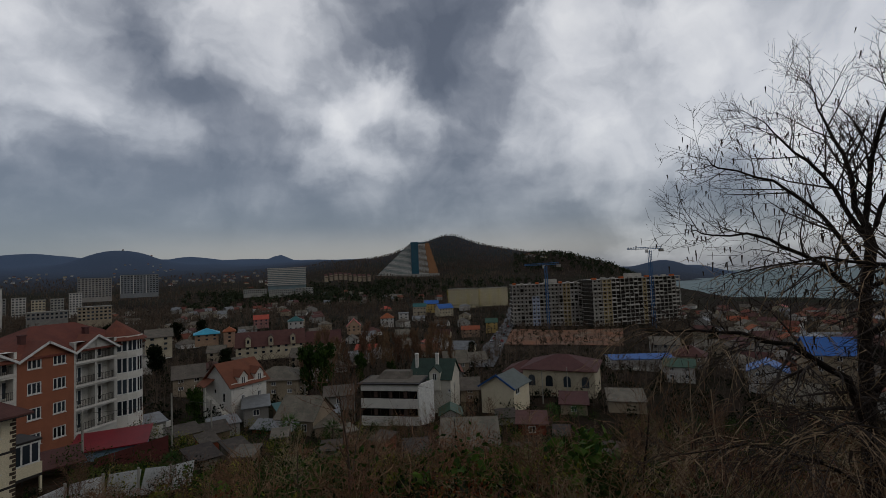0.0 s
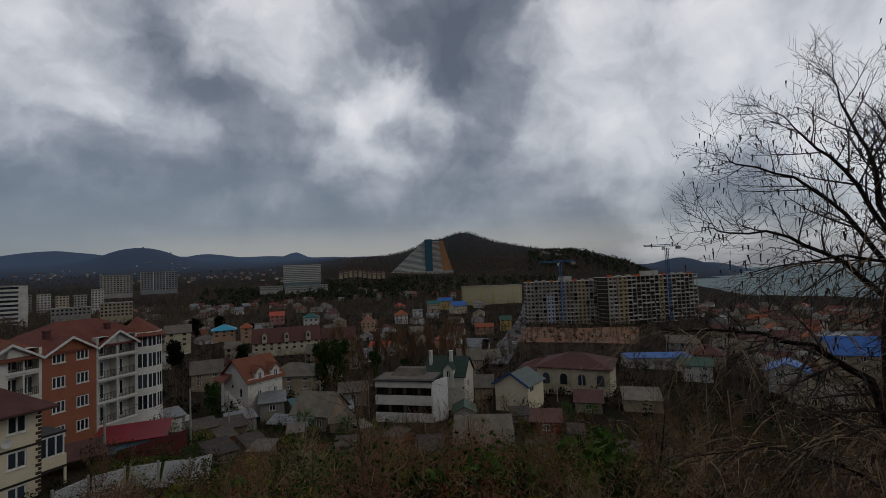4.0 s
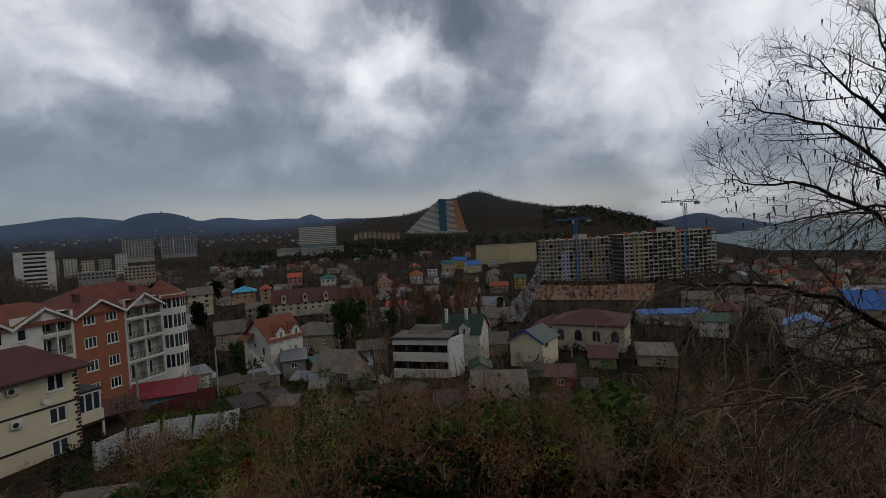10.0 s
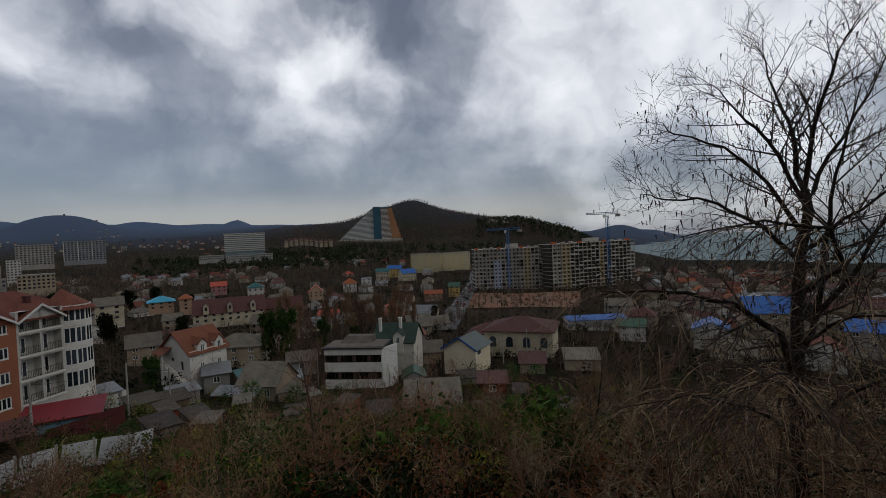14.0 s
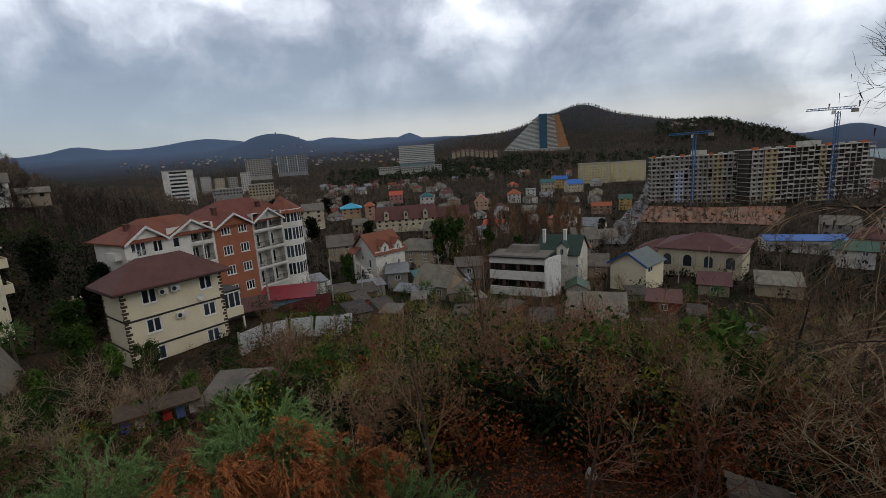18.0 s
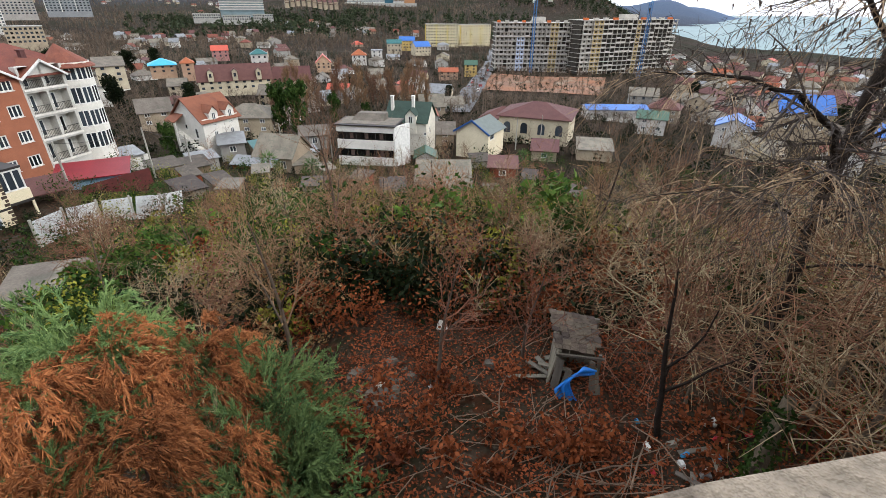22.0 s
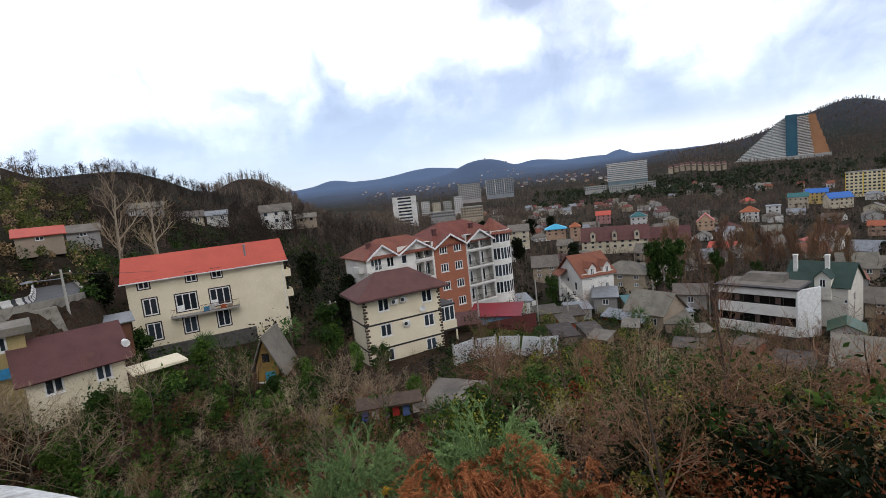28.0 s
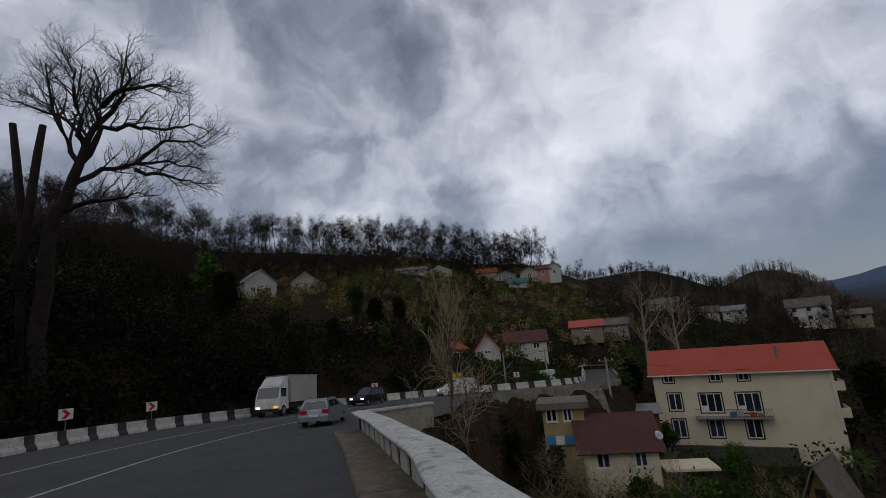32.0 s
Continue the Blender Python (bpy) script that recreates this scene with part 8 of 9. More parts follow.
part("drooping_growth", hang.mesh("drooping_growth", mat("drooping_twigs", (0.33, 0.25, 0.17), (0.16, 0.115, 0.08), scale=1.5, bump=0, spec=0.05)), None, hero, "pale drooping shoots")["kind"] = "stuff"

# ivy-clad stumps near the wall
for az, d, h, lean in ((-43.8, 7.6, 2.6, 0.12), (-46.5, 7.2, 1.6, -0.3), (-35.2, 12.5, 3.0, 0.05)):
    x, y = spot(az, d)
    z = ground_z(x, y)
    s = thing("ivy_clad_trunk", pose(x, y, z, 0, 0, az), "leaning trunk wrapped in dark ivy", "tree trunk", "ivy trunks")
    f = Form()
    r_ = random.Random(int(d * 10))
    pts, rad = branch(f, (0, 0, -0.4), (lean, 0.1, 1), h, 0.16, r_, 0.1, 0.2, 5, 8, 0.6)
    part("trunk", f, BARK, s, smooth=True)
    q = Quads(int(d * 100))
    for k in range(14):
        p, _d = along(pts, 0.1 + 0.88 * k / 14)
        q.clump(60, tuple(p), (0.24, 0.24, 0.2), 0.05, 0.6, 0.6)
    part("ivy", q.mesh("ivy", IVY), None, s, "dense ivy leaves")

# ---- feathery conifers, part green and part dead rust, under the parapet ----
def spray_mesh(seed, size, material, droop, sprays=130, up=0.5):
    q, rng_ = Quads(seed), np.random.RandomState(seed)
    for _ in range(sprays):
        a, e = rng_.uniform(0, 6.28), rng_.uniform(-0.1, 1.2)
        base = np.array([math.cos(a) * 0.3, math.sin(a) * 0.3, rng_.uniform(0.1, 0.85) * size * up * 1.4])
        way = np.array([math.cos(a) * math.cos(e), math.sin(a) * math.cos(e), math.sin(e) * 0.9 + 0.1])
        L = size * rng_.uniform(0.45, 0.8)
        k = 76
        s = np.sort(rng_.uniform(0.25, 1.0, k))[:, None]
        p = base + way * s * L + np.array([0, 0, -1]) * droop * (s ** 2) * L * 0.8
        fall = way + np.array([0, 0, -1]) * droop * 1.5 * s
        fall /= np.linalg.norm(fall, axis=1)[:, None]
        out = q.turn(k) * 0.75 + fall * 0.9 + np.array([0, 0, -0.35 * droop])
        out *= rng_.uniform(0.04, 0.12, (k, 1)) * (1.25 - 0.5 * s)
        q.slivers(p, out, 0.0095)
        stem = np.linspace(0, 1, 7)[:, None]
        sp = base + way * stem * L + np.array([0, 0, -1]) * droop * (stem ** 2) * L * 0.8
        q.slivers(sp[:-1], sp[1:] - sp[:-1], 0.008)
        # side plumes
        for j in range(5):
            t0 = rng_.uniform(0.25, 0.95)
            o = base + way * t0 * L + np.array([0, 0, -1]) * droop * t0 ** 2 * L * 0.8
            w2 = way + q.turn(1)[0] * 0.9
            w2 /= np.linalg.norm(w2)
            l2, kk = L * rng_.uniform(0.18, 0.36), 34
            s2 = rng_.uniform(0.0, 1.0, (kk, 1))
            p2 = o + w2 * s2 * l2 + np.array([0, 0, -1]) * droop * s2 ** 2 * l2
            o2 = (q.turn(kk) * 0.6 + w2 * 0.9 + np.array([0, 0, -0.5 * droop])) * rng_.uniform(0.035, 0.095, (kk, 1))
            q.slivers(p2, o2, 0.009)
    return q.mesh("sprays", material)


SPRAY = {"green": [spray_mesh(200 + i, 1.5, FEATHER, 0.3, 64) for i in range(2)], "rust": [spray_mesh(210 + i, 1.5, RUSTSPRAY, 1.15, 60) for i in range(2)]}
STEM = Form().tube([(0, 0, -1.5), (0.05, 0, -0.4), (0, 0.05, 0.45)], [0.07, 0.05, 0.02], 6).mesh("stem", BARK)
CONIFERS = [(38.2, 7.9, 24.6, "rust"), (44.5, 10.4, 24.1, "green"), (33.8, 7.6, 24.0, "rust"), (29.8, 7.2, 23.4, "rust"), (49.0, 10.4, 24.0, "green"),
            (47, 9.6, 24.2, "green"), (42.0, 10.0, 24.1, "green"), (38, 9.8, 23.9, "green"), (33.5, 9.8, 23.2, "green"),
            (48.5, 8.6, 24.5, "rust"), (44.5, 8.2, 24.6, "rust"), (40.0, 8.8, 24.6, "rust"), (32.5, 8.6, 24.0, "rust"), (29.6, 8.4, 23.6, "rust"), (46.5, 6.6, 24.2, "rust"), (41.5, 6.8, 24.3, "rust"), (31.8, 6.6, 23.5, "rust"),
            (26.6, 7.6, 23.1, "green"), (23.6, 6.9, 22.6, "green"), (20.2, 6.4, 22.0, "green"), (27.2, 6.2, 22.6, "green"), (53.5, 8.6, 24.2, "rust"), (58, 10.6, 24.0, "green"), (63.5, 9.8, 23.8, "green"), (56.0, 7.4, 23.8, "rust"), (61.5, 7.6, 23.4, "rust"), (51.5, 7.0, 23.6, "green"), (71.5, 8.6, 24.0, "rust"), (66, 8.6, 24.0, "rust"), (75, 10.0, 24.4, "rust"), (16.5, 6.1, 21.6, "green"), (22.5, 7.6, 22.4, "green"), (28.0, 9.4, 23.6, "rust"), (25.0, 8.6, 22.9, "rust")]
for i, (az, d, z, kind) in enumerate(CONIFERS):
    x, y = spot(az, d)
    s = (1.0 if i > 4 else 0.62) + 0.24 * math.sin(i * 2.3)
    t = thing("feathery_conifer", pose(x, y, z - 0.9, 0, 0, i * 67) @ Matrix.Diagonal((s * 0.88, s * 0.88, s * 1.12, 1)), "feathery evergreen with fresh green sprays" if kind == "green" else "feathery conifer with dead rust-brown drooping sprays", "conifer", "conifers below the parapet")
    part("stem", STEM, None, t)
    part("sprays", SPRAY[kind][i % 2], None, t, "soft green sprays" if kind == "green" else "rust-brown drooping sprays")
    if i % 7 == 3:
        part("sprays", SPRAY["rust" if kind == "green" else "green"][i % 2], None, t, at=pose(0.3, 0.2, -0.5, 0, 0, 40))

for az, d, s in ((37.2, 7.5, 0.62), (34.6, 7.0, 0.5), (39.5, 6.6, 0.55)):
    x, y = spot(az, d)
    bare_tree(DOMES[0], pose(x, y, ground_z(x, y), 0, 0, az * 9) @ Matrix.Diagonal((s, s, 1.0, 1)), "dead grey twigs standing among the conifers", "dead_shrub", "dead shrubs among conifers", "shrub")

# ---- leaf litter, fallen branches, grass ----
q = Quads(300)
n = 76000
az, d = q.rng.uniform(-62, 40, n), np.sqrt(q.rng.uniform(4.0 ** 2, 15 ** 2, n))
x, y = -d * np.sin(np.radians(az)), d * np.cos(np.radians(az))
keep = near_line(x, y, ROAD_EDGE) > 0.9
keep &= (waves(x, y, 3.0, 8) + q.rng.normal(0, 0.25, n)) > -0.15
x, y = x[keep], y[keep]
q.leaves(np.stack([x, y, ground_at(x, y) + q.rng.uniform(0.02, 0.16, len(x))], 1), 0.04, 0.5, 0.6)
solo("leaf_litter", q.mesh("leaf_litter", leafy("fallen_leaves", (0.08, 0.025, 0.014), (0.29, 0.1, 0.052))), None, "red-brown fallen leaves covering the terrace", "leaf litter", kind="stuff")
f = Form()
for _ in range(150):
    az, d = rng.uniform(-55, 35), rng.uniform(4.5, 14)
    if rng.random() < 0.5:
        az, d = rng.gauss(-22, 12), rng.uniform(5.5, 8.5)
    x, y = spot(az, d)
    if near_line(np.array([x]), np.array([y]), ROAD_EDGE)[0] < 1:
        continue
    a, n = rng.gauss(0.2, 0.8), rng.uniform(0.5, 2.6)
    pts = []
    for k in range(4):
        px_, py_ = x + math.cos(a) * n * (k / 3 - 0.5) + rng.gauss(0, 0.06), y + math.sin(a) * n * (k / 3 - 0.5) + rng.gauss(0, 0.06)
        pts.append((px_, py_, ground_z(px_, py_) + rng.uniform(0.04, 0.22)))
    r = rng.uniform(0.006, 0.02)
    f.tube(pts, [r, r * 0.9, r * 0.7, r * 0.4], 4)
solo("fallen_branches", f, mat("dead_wood", (0.21, 0.15, 0.11), (0.11, 0.08, 0.058), scale=2, bump=0.1), "dead fallen branches lying across the leaf litter", "branches", kind="stuff")
q = Quads(301)
for az0, az1, d0, d1, k in ((52, 74, 20, 38, 9000), (30, 39.5, 51, 63, 9000), (-62, -40, 8, 30, 5000)):
    az, d = q.rng.uniform(az0, az1, k), np.sqrt(q.rng.uniform(d0 ** 2, d1 ** 2, k))
    x, y = -d * np.sin(np.radians(az)), d * np.cos(np.radians(az))
    p = np.stack([x, y, ground_at(x, y)], 1)
    q.slivers(p, np.stack([q.rng.normal(0, 0.08, k), q.rng.normal(0, 0.08, k), q.rng.uniform(0.12, 0.35, k)], 1), 0.022)
solo("grass", q.mesh("grass", leafy("winter_grass", (0.05, 0.085, 0.02), (0.12, 0.15, 0.04))), None, "patches of green winter grass in the yards", "grass", kind="stuff")

# ---- palms ----
FROND = leafy("palm_fronds", (0.035, 0.075, 0.025), (0.08, 0.13, 0.045))


def palm(az, d, h, size, label):
    x, y = spot(az, d)
    t = thing("palm", pose(x, y, ground_z(x, y), 0, 0, az * 3), label, "palm", "palms")
    part("trunk", Form().tube([(0, 0, -0.4), (0.05, 0, h * 0.5), (0, 0, h)], [0.16, 0.13, 0.15], 8), BARK, t)
    q = Quads(int(d))
    for i in range(26):
        a, e = i * 2.4, 1.2 - 1.9 * i / 26
        way = np.array([math.cos(a) * math.cos(e), math.sin(a) * math.cos(e), math.sin(e)])
        c = np.array([0, 0, h]) + way * size * 0.45
        fan = np.array([q.turn(1)[0] * 0.55 + way for _ in range(12)]) * size * 0.55 + np.array([0, 0, -0.12 * size])
        q.slivers(np.tile(c, (12, 1)), fan, 0.03)
        q.slivers(np.array([[0, 0, h]]), np.array([way * size * 0.45]), 0.02)
    part("fronds", q.mesh("fronds", FROND), None, t, "fan-shaped green fronds")


for az, d, h, s in ((68.8, 27, 2.0, 0.9), (19.4, 74, 3.2, 1.5), (14.6, 72, 3.0, 1.5), (31.2, 58.6, 1.3, 1.0), (-11.5, 88, 2.4, 1.6), (-14.5, 90, 2.2, 1.5), (70.5, 60, 2.5, 1.3), (61.5, 58, 3.0, 1.5), (45.2, 29.5, 1.2, 1.0)):
    palm(az, d, h, s, "fan palm growing among scrub" if d < 50 else "fan palm between the houses")

# ---- taller trees of the town and the far woods ----
WARMTWIG = mat("warm_brown_twigs", (0.2, 0.125, 0.082), (0.12, 0.075, 0.05), scale=0.8, bump=0, vary=0.2, spec=0.05)
POPLAR = [bare_tree_meshes(400 + i, 13, (16, 8, 5), 0.2, BARK, WARMTWIG, 0.05, 0.75, 0.45, 4.6, 0.25, 0.035) for i in range(3)]
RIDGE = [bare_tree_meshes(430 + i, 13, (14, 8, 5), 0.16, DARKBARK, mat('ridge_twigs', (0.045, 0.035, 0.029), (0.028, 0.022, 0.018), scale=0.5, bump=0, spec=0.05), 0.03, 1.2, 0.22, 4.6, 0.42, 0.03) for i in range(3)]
PALETREE = [bare_tree_meshes(410, 12, (9, 7, 5), 0.3, mat("pale_plane_bark", (0.36, 0.31, 0.24), (0.26, 0.22, 0.17), scale=1.5, bump=0.2), PALETWIG, 0.06, 1.0, 0.25, 5.5, 0.2, 0.02)]


def round_tree(seed, h, material, leaf=0.3, k=2600):
    q, r_ = Quads(seed), random.Random(seed)
    for _ in range(16):
        a, o = r_.uniform(0, 6.28), r_.uniform(0, h * 0.2)
        rr = h * r_.uniform(0.1, 0.2)
        q.clump(k // 16, (o * math.cos(a), o * math.sin(a), h * r_.uniform(0.3, 0.9)), (rr, rr, rr * 1.2), leaf, 0.5, 0.4)
    return q.mesh("crown", material)


TRUNK = Form().tube([(0, 0, -0.5), (0.1, 0, 3), (0, 0.1, 6)], [0.3, 0.22, 0.1], 7).mesh("trunk", DARKBARK)
EVERGREEN = [round_tree(500 + i, 9, m_) for i, m_ in enumerate((DARKLEAF, IVY, LAUREL))]


def evergreen(x, y, s, kind, label="dark evergreen tree with an uneven crown", thin=1.0):
    t = thing("evergreen_tree", pose(x, y, ground_z(x, y), 0, 0, (x * 37) % 360) @ Matrix.Diagonal((s * thin, s * thin, s, 1)), label, "tree", "evergreen trees")
    part("trunk", TRUNK, None, t)
    part("crown", EVERGREEN[kind], None, t)


for az, d in [(18.0, 138), (16.5, 142), (14.5, 130), (12.5, 140), (10.8, 150), (9.6, 145), (8.4, 152), (7.4, 140), (6.2, 150), (5.2, 158), (4.2, 150), (3.2, 160), (2.4, 148), (1.2, 158), (0.2, 150), (13.6, 165), (11.0, 168), (9.0, 172), (6.8, 170), (4.6, 176), (2.0, 178)]:
    x, y = spot(az, d)
    s = rng.uniform(0.8, 1.15)
    bare_tree(POPLAR[rng.randrange(3)], pose(x, y, ground_z(x, y), 0, 0, az * 50) @ Matrix.Diagonal((s, s, s, 1)), "tall bare tree between the town houses", group="tall bare trees")
for az, d, s in ((17.2, 124, 1.5), (15.4, 122, 1.6), (11.2, 138, 1.1), (29.0, 98, 0.8), (34.8, 92, 0.9), (26.0, 150, 1.0), (32.5, 170, 1.2), (25.9, 178, 1.1), (7.5, 138, 0.8), (-2.4, 200, 0.8), (-41.8, 195, 1.2), (-38.8, 198, 1.1), (-29, 260, 1.1), (36.5, 320, 1.4), (30.5, 330, 1.5), (25.0, 300, 1.3), (28.3, 340, 1.6)):
    x, y = spot(az, d)
    evergreen(x, y, s, 1 if d < 145 else 0, thin=0.66 if d < 145 else 1.0)
for az, d, s in ((25.9, 150, 1.0), (9.2, 235, 0.9), (7.7, 260, 1.0)):
    x, y = spot(az, d)
    evergreen(x, y, s, 0, "slim dark cypress among the roofs", 0.3)
for az, d, s in ((76.5, 90, 1.15), (73.2, 92, 1.0)):
    x, y = spot(az, d)
    bare_tree(PALETREE[0], pose(x, y, ground_z(x, y), 0, 0, az * 9) @ Matrix.Diagonal((s, s, s, 1)), "large pale-barked bare tree on the valley side", group="pale bare trees")
x, y = spot(100.5, 31)
bare_tree(bare_tree_meshes(190, 6.9, (15, 7, 4), 0.11, BARK, PALETWIG, 0.06, 0.75, 0.34, 3.3, 0.22, 0.011), pose(x, y, ground_z(x, y), 0, 0, 30), "pale bare young tree outside the parapet")
for az, d, s in ((99.2, 29, 1.9), (86.5, 40, 1.8), (83.0, 37.5, 1.6), (89, 43, 1.7), (57.5, 41, 1.5), (55, 36, 1.2), (60.5, 35, 1.3), (52.5, 38, 1.1), (64, 38, 1.2), (68, 34, 1.3)):
    x, y = spot(az, d)
    bare_tree(DOMES[0], pose(x, y, ground_z(x, y), 0, 0, az * 5) @ Matrix.Diagonal((s, s, s, 1)), "pale many-stemmed leafless shrub in a garden", "bare_shrub", "bare shrubs on the slope", "shrub")
for az, d, s, k in ((79.5, 40, 0.75, 3), (82.8, 39, 0.85, 3), (86.2, 41, 0.85, 3), (88.5, 38, 0.7, 0), (77.0, 38, 0.6, 0), (62.0, 45, 0.6, 0), (66.5, 44, 0.6, 2), (58.5, 46, 0.7, 0), (54, 40, 0.6, 3), (49, 38, 0.55, 3)):
    x, y = spot(az, d)
    bare_tree(TREES[k], pose(x, y, ground_z(x, y), 0, 0, az * 11) @ Matrix.Diagonal((s, s, s, 1)), "bare garden tree below the road houses", group="garden trees")
for az, d, s, k in ((84.5, 38, 0.42, 2), (80.5, 41.5, 0.36, 1), (77.5, 41, 0.33, 2), (64.5, 44, 0.3, 1), (60.5, 46, 0.36, 2), (57.5, 52, 0.5, 1), (54.5, 49, 0.42, 2), (51.5, 47, 0.4, 1), (71, 55, 0.4, 2), (80, 50, 0.4, 0), (88.5, 47, 0.5, 0), (48, 36, 0.35, 2), (82.5, 15.5, 0.62, 2), (87.5, 17.0, 0.6, 2), (79.0, 17.5, 0.5, 2), (84.5, 21, 0.6, 1), (90, 20, 0.45, 1), (74.5, 22, 0.35, 1), (93, 47, 0.45, 0), (88.5, 52, 0.4, 1), (84.5, 50, 0.45, 0), (76.5, 66, 0.6, 1), (78.5, 72, 0.6, 0), (57, 62, 0.6, 1), (55, 68, 0.7, 0), (56.5, 58, 0.45, 2), (53.5, 75, 0.8, 0), (58.5, 86, 1.0, 0), (101, 85, 0.45, 1), (104, 92, 0.6, 0), (107, 88, 0.7, 0), (106, 76, 0.55, 2), (112, 78, 0.5, 0), (118, 78, 0.5, 1), (123.5, 85, 1.0, 0), (125, 95, 1.2, 2), (109, 96, 0.7, 1)):
    x, y = spot(az, d)
    evergreen(x, y, s, k)


def meadow(x, y):
    """Open ground below the hillside houses."""
    az, d = np.degrees(np.arctan2(-x, y)), np.hypot(x, y)
    return ((az > 110.5) & (az < 122) & (d > 84) & (d < 128)) | ((az > 95.5) & (az < 104.5) & (d > 100) & (d < 156)) | ((az > 81) & (az < 92.5) & (d > 106) & (d < 176)) | ((az > 79) & (az < 98) & (d > 60) & (d < 88))


def woods(name, zones, material, label, h0, h1, twigs=16, thick=0.09, seed=1, low=False):
    """A wood of bare trees: every tree a stem and a fan of rising twigs."""
    q = Quads(seed)
    for az0, az1, d0, d1, n in zones:
        az, d = q.rng.uniform(az0, az1, n), np.sqrt(q.rng.uniform(d0 ** 2, d1 ** 2, n))
        x, y = -d * np.sin(np.radians(az)), d * np.cos(np.radians(az))
        ok = ~within(x, y, ROAD_RING) & (near_line(x, y, BARRIER) > 2.5) & (low | ~meadow(x, y))
        for a, b, r in TAKEN:
            if math.hypot(a, b) < 1500:
                ok &= np.hypot(x - a, y - b) > r * 0.8
        x, y, d = x[ok], y[ok], d[ok]
        n = len(x)
        if not n:
            continue
        p = np.stack([x, y, ground_at(x, y) - 0.5], 1)
        h = q.rng.uniform(h0, h1, n)[:, None]
        t = thick * np.clip(d / 120, 0.8, 30)
        lean = q.rng.normal(0, 0.05, (n, 3)) * h
        lean[:, 2] = h[:, 0] * 0.85
        q.slivers(p, lean, t * 1.4)
        for _ in range(twigs):
            k = q.rng.uniform(0.3, 0.9, (n, 1))
            o = p + lean * k
            a = q.rng.uniform(0, 6.28, n)
            out = np.stack([np.cos(a), np.sin(a), q.rng.uniform(0.15, 1.3, n)], 1)
            out /= np.linalg.norm(out, axis=1)[:, None]
            q.slivers(o, out * h * q.rng.uniform(0.15, 0.4, (n, 1)), t * 0.6)
    return solo(name, q.mesh(name, material), None, label, "woods", kind="stuff")


FARTWIG = mat("far_bare_wood", (0.15, 0.118, 0.094), (0.09, 0.07, 0.056), scale=0.02, fine=10, bump=0, spec=0.05)
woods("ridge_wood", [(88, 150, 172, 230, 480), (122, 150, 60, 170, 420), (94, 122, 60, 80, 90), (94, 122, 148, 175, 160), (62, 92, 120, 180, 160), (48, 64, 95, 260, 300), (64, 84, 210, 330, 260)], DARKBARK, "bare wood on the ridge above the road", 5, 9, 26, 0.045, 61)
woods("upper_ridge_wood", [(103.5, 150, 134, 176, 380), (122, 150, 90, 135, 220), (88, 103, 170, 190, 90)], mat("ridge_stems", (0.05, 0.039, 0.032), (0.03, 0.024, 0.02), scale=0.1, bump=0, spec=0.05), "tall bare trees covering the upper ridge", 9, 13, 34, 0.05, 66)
woods("valley_wood", [(40, 64, 140, 420, 700), (20, 48, 300, 640, 500), (-10, 26, 520, 900, 1900), (27, 50, 380, 780, 1100), (-64, -24, 130, 520, 1500), (-45, 40, 100, 200, 900), (-60, 40, 150, 420, 2200), (-24, 38, 400, 640, 1300)], FARTWIG, "grey-brown bare trees between the houses", 5, 9, 16, 0.06, 62)
woods("slope_brush", [(-66, 46, 16, 44, 330), (46, 106, 16, 48, 160), (-60, 12, 42, 95, 420), (-66, -24, 40, 100, 260), (10, 36, 42, 66, 110), (48, 108, 46, 110, 200), (-14, 36, 62, 92, 130)], TWIG, "thick bare brush on the lower slope", 1.4, 3.2, 30, 0.022, 64)
woods("slope_brush_pale", [(-66, 46, 10.5, 24, 150), (44, 90, 16, 40, 90), (-66, 40, 20, 44, 120), (-50, 10, 40, 90, 150), (-62, -26, 45, 100, 120)], PALETWIG, "pale bare brush on the lower slope", 1.4, 2.8, 26, 0.025, 65)
woods("hill_wood", [(-8, 48, 700, 1250, 2600), (-20, 14, 1150, 2100, 3800), (14, 50, 1300, 2400, 1500), (58, 68, 380, 520, 420)], FARTWIG, "bare woods covering the far hills", 7, 11, 8, 0.05, 63)


def leaf_woods(name, zones, material, label, size, leaf, k, seed, low=False):
    q = Quads(seed)
    for az0, az1, d0, d1, n in zones:
        az, d = q.rng.uniform(az0, az1, n), np.sqrt(q.rng.uniform(d0 ** 2, d1 ** 2, n))
        x, y = -d * np.sin(np.radians(az)), d * np.cos(np.radians(az))
        ok = ~within(x, y, ROAD_RING) & (near_line(x, y, BARRIER) > 2.5) & (low | ~meadow(x, y))
        for a, b, r in TAKEN:
            ok &= np.hypot(x - a, y - b) > r * 0.8
        x, y = x[ok], y[ok]
        z = ground_at(x, y)
        for i in range(len(x)):
            s = size * q.rng.uniform(0.5, 1.3)
            q.clump(k, (x[i], y[i], z[i] + s * 0.45), (s * 0.5, s * 0.5, s * 0.6), leaf, 0.55, 0.3)
    return solo(name, q.mesh(name, material), None, label, "undergrowth", kind="stuff")


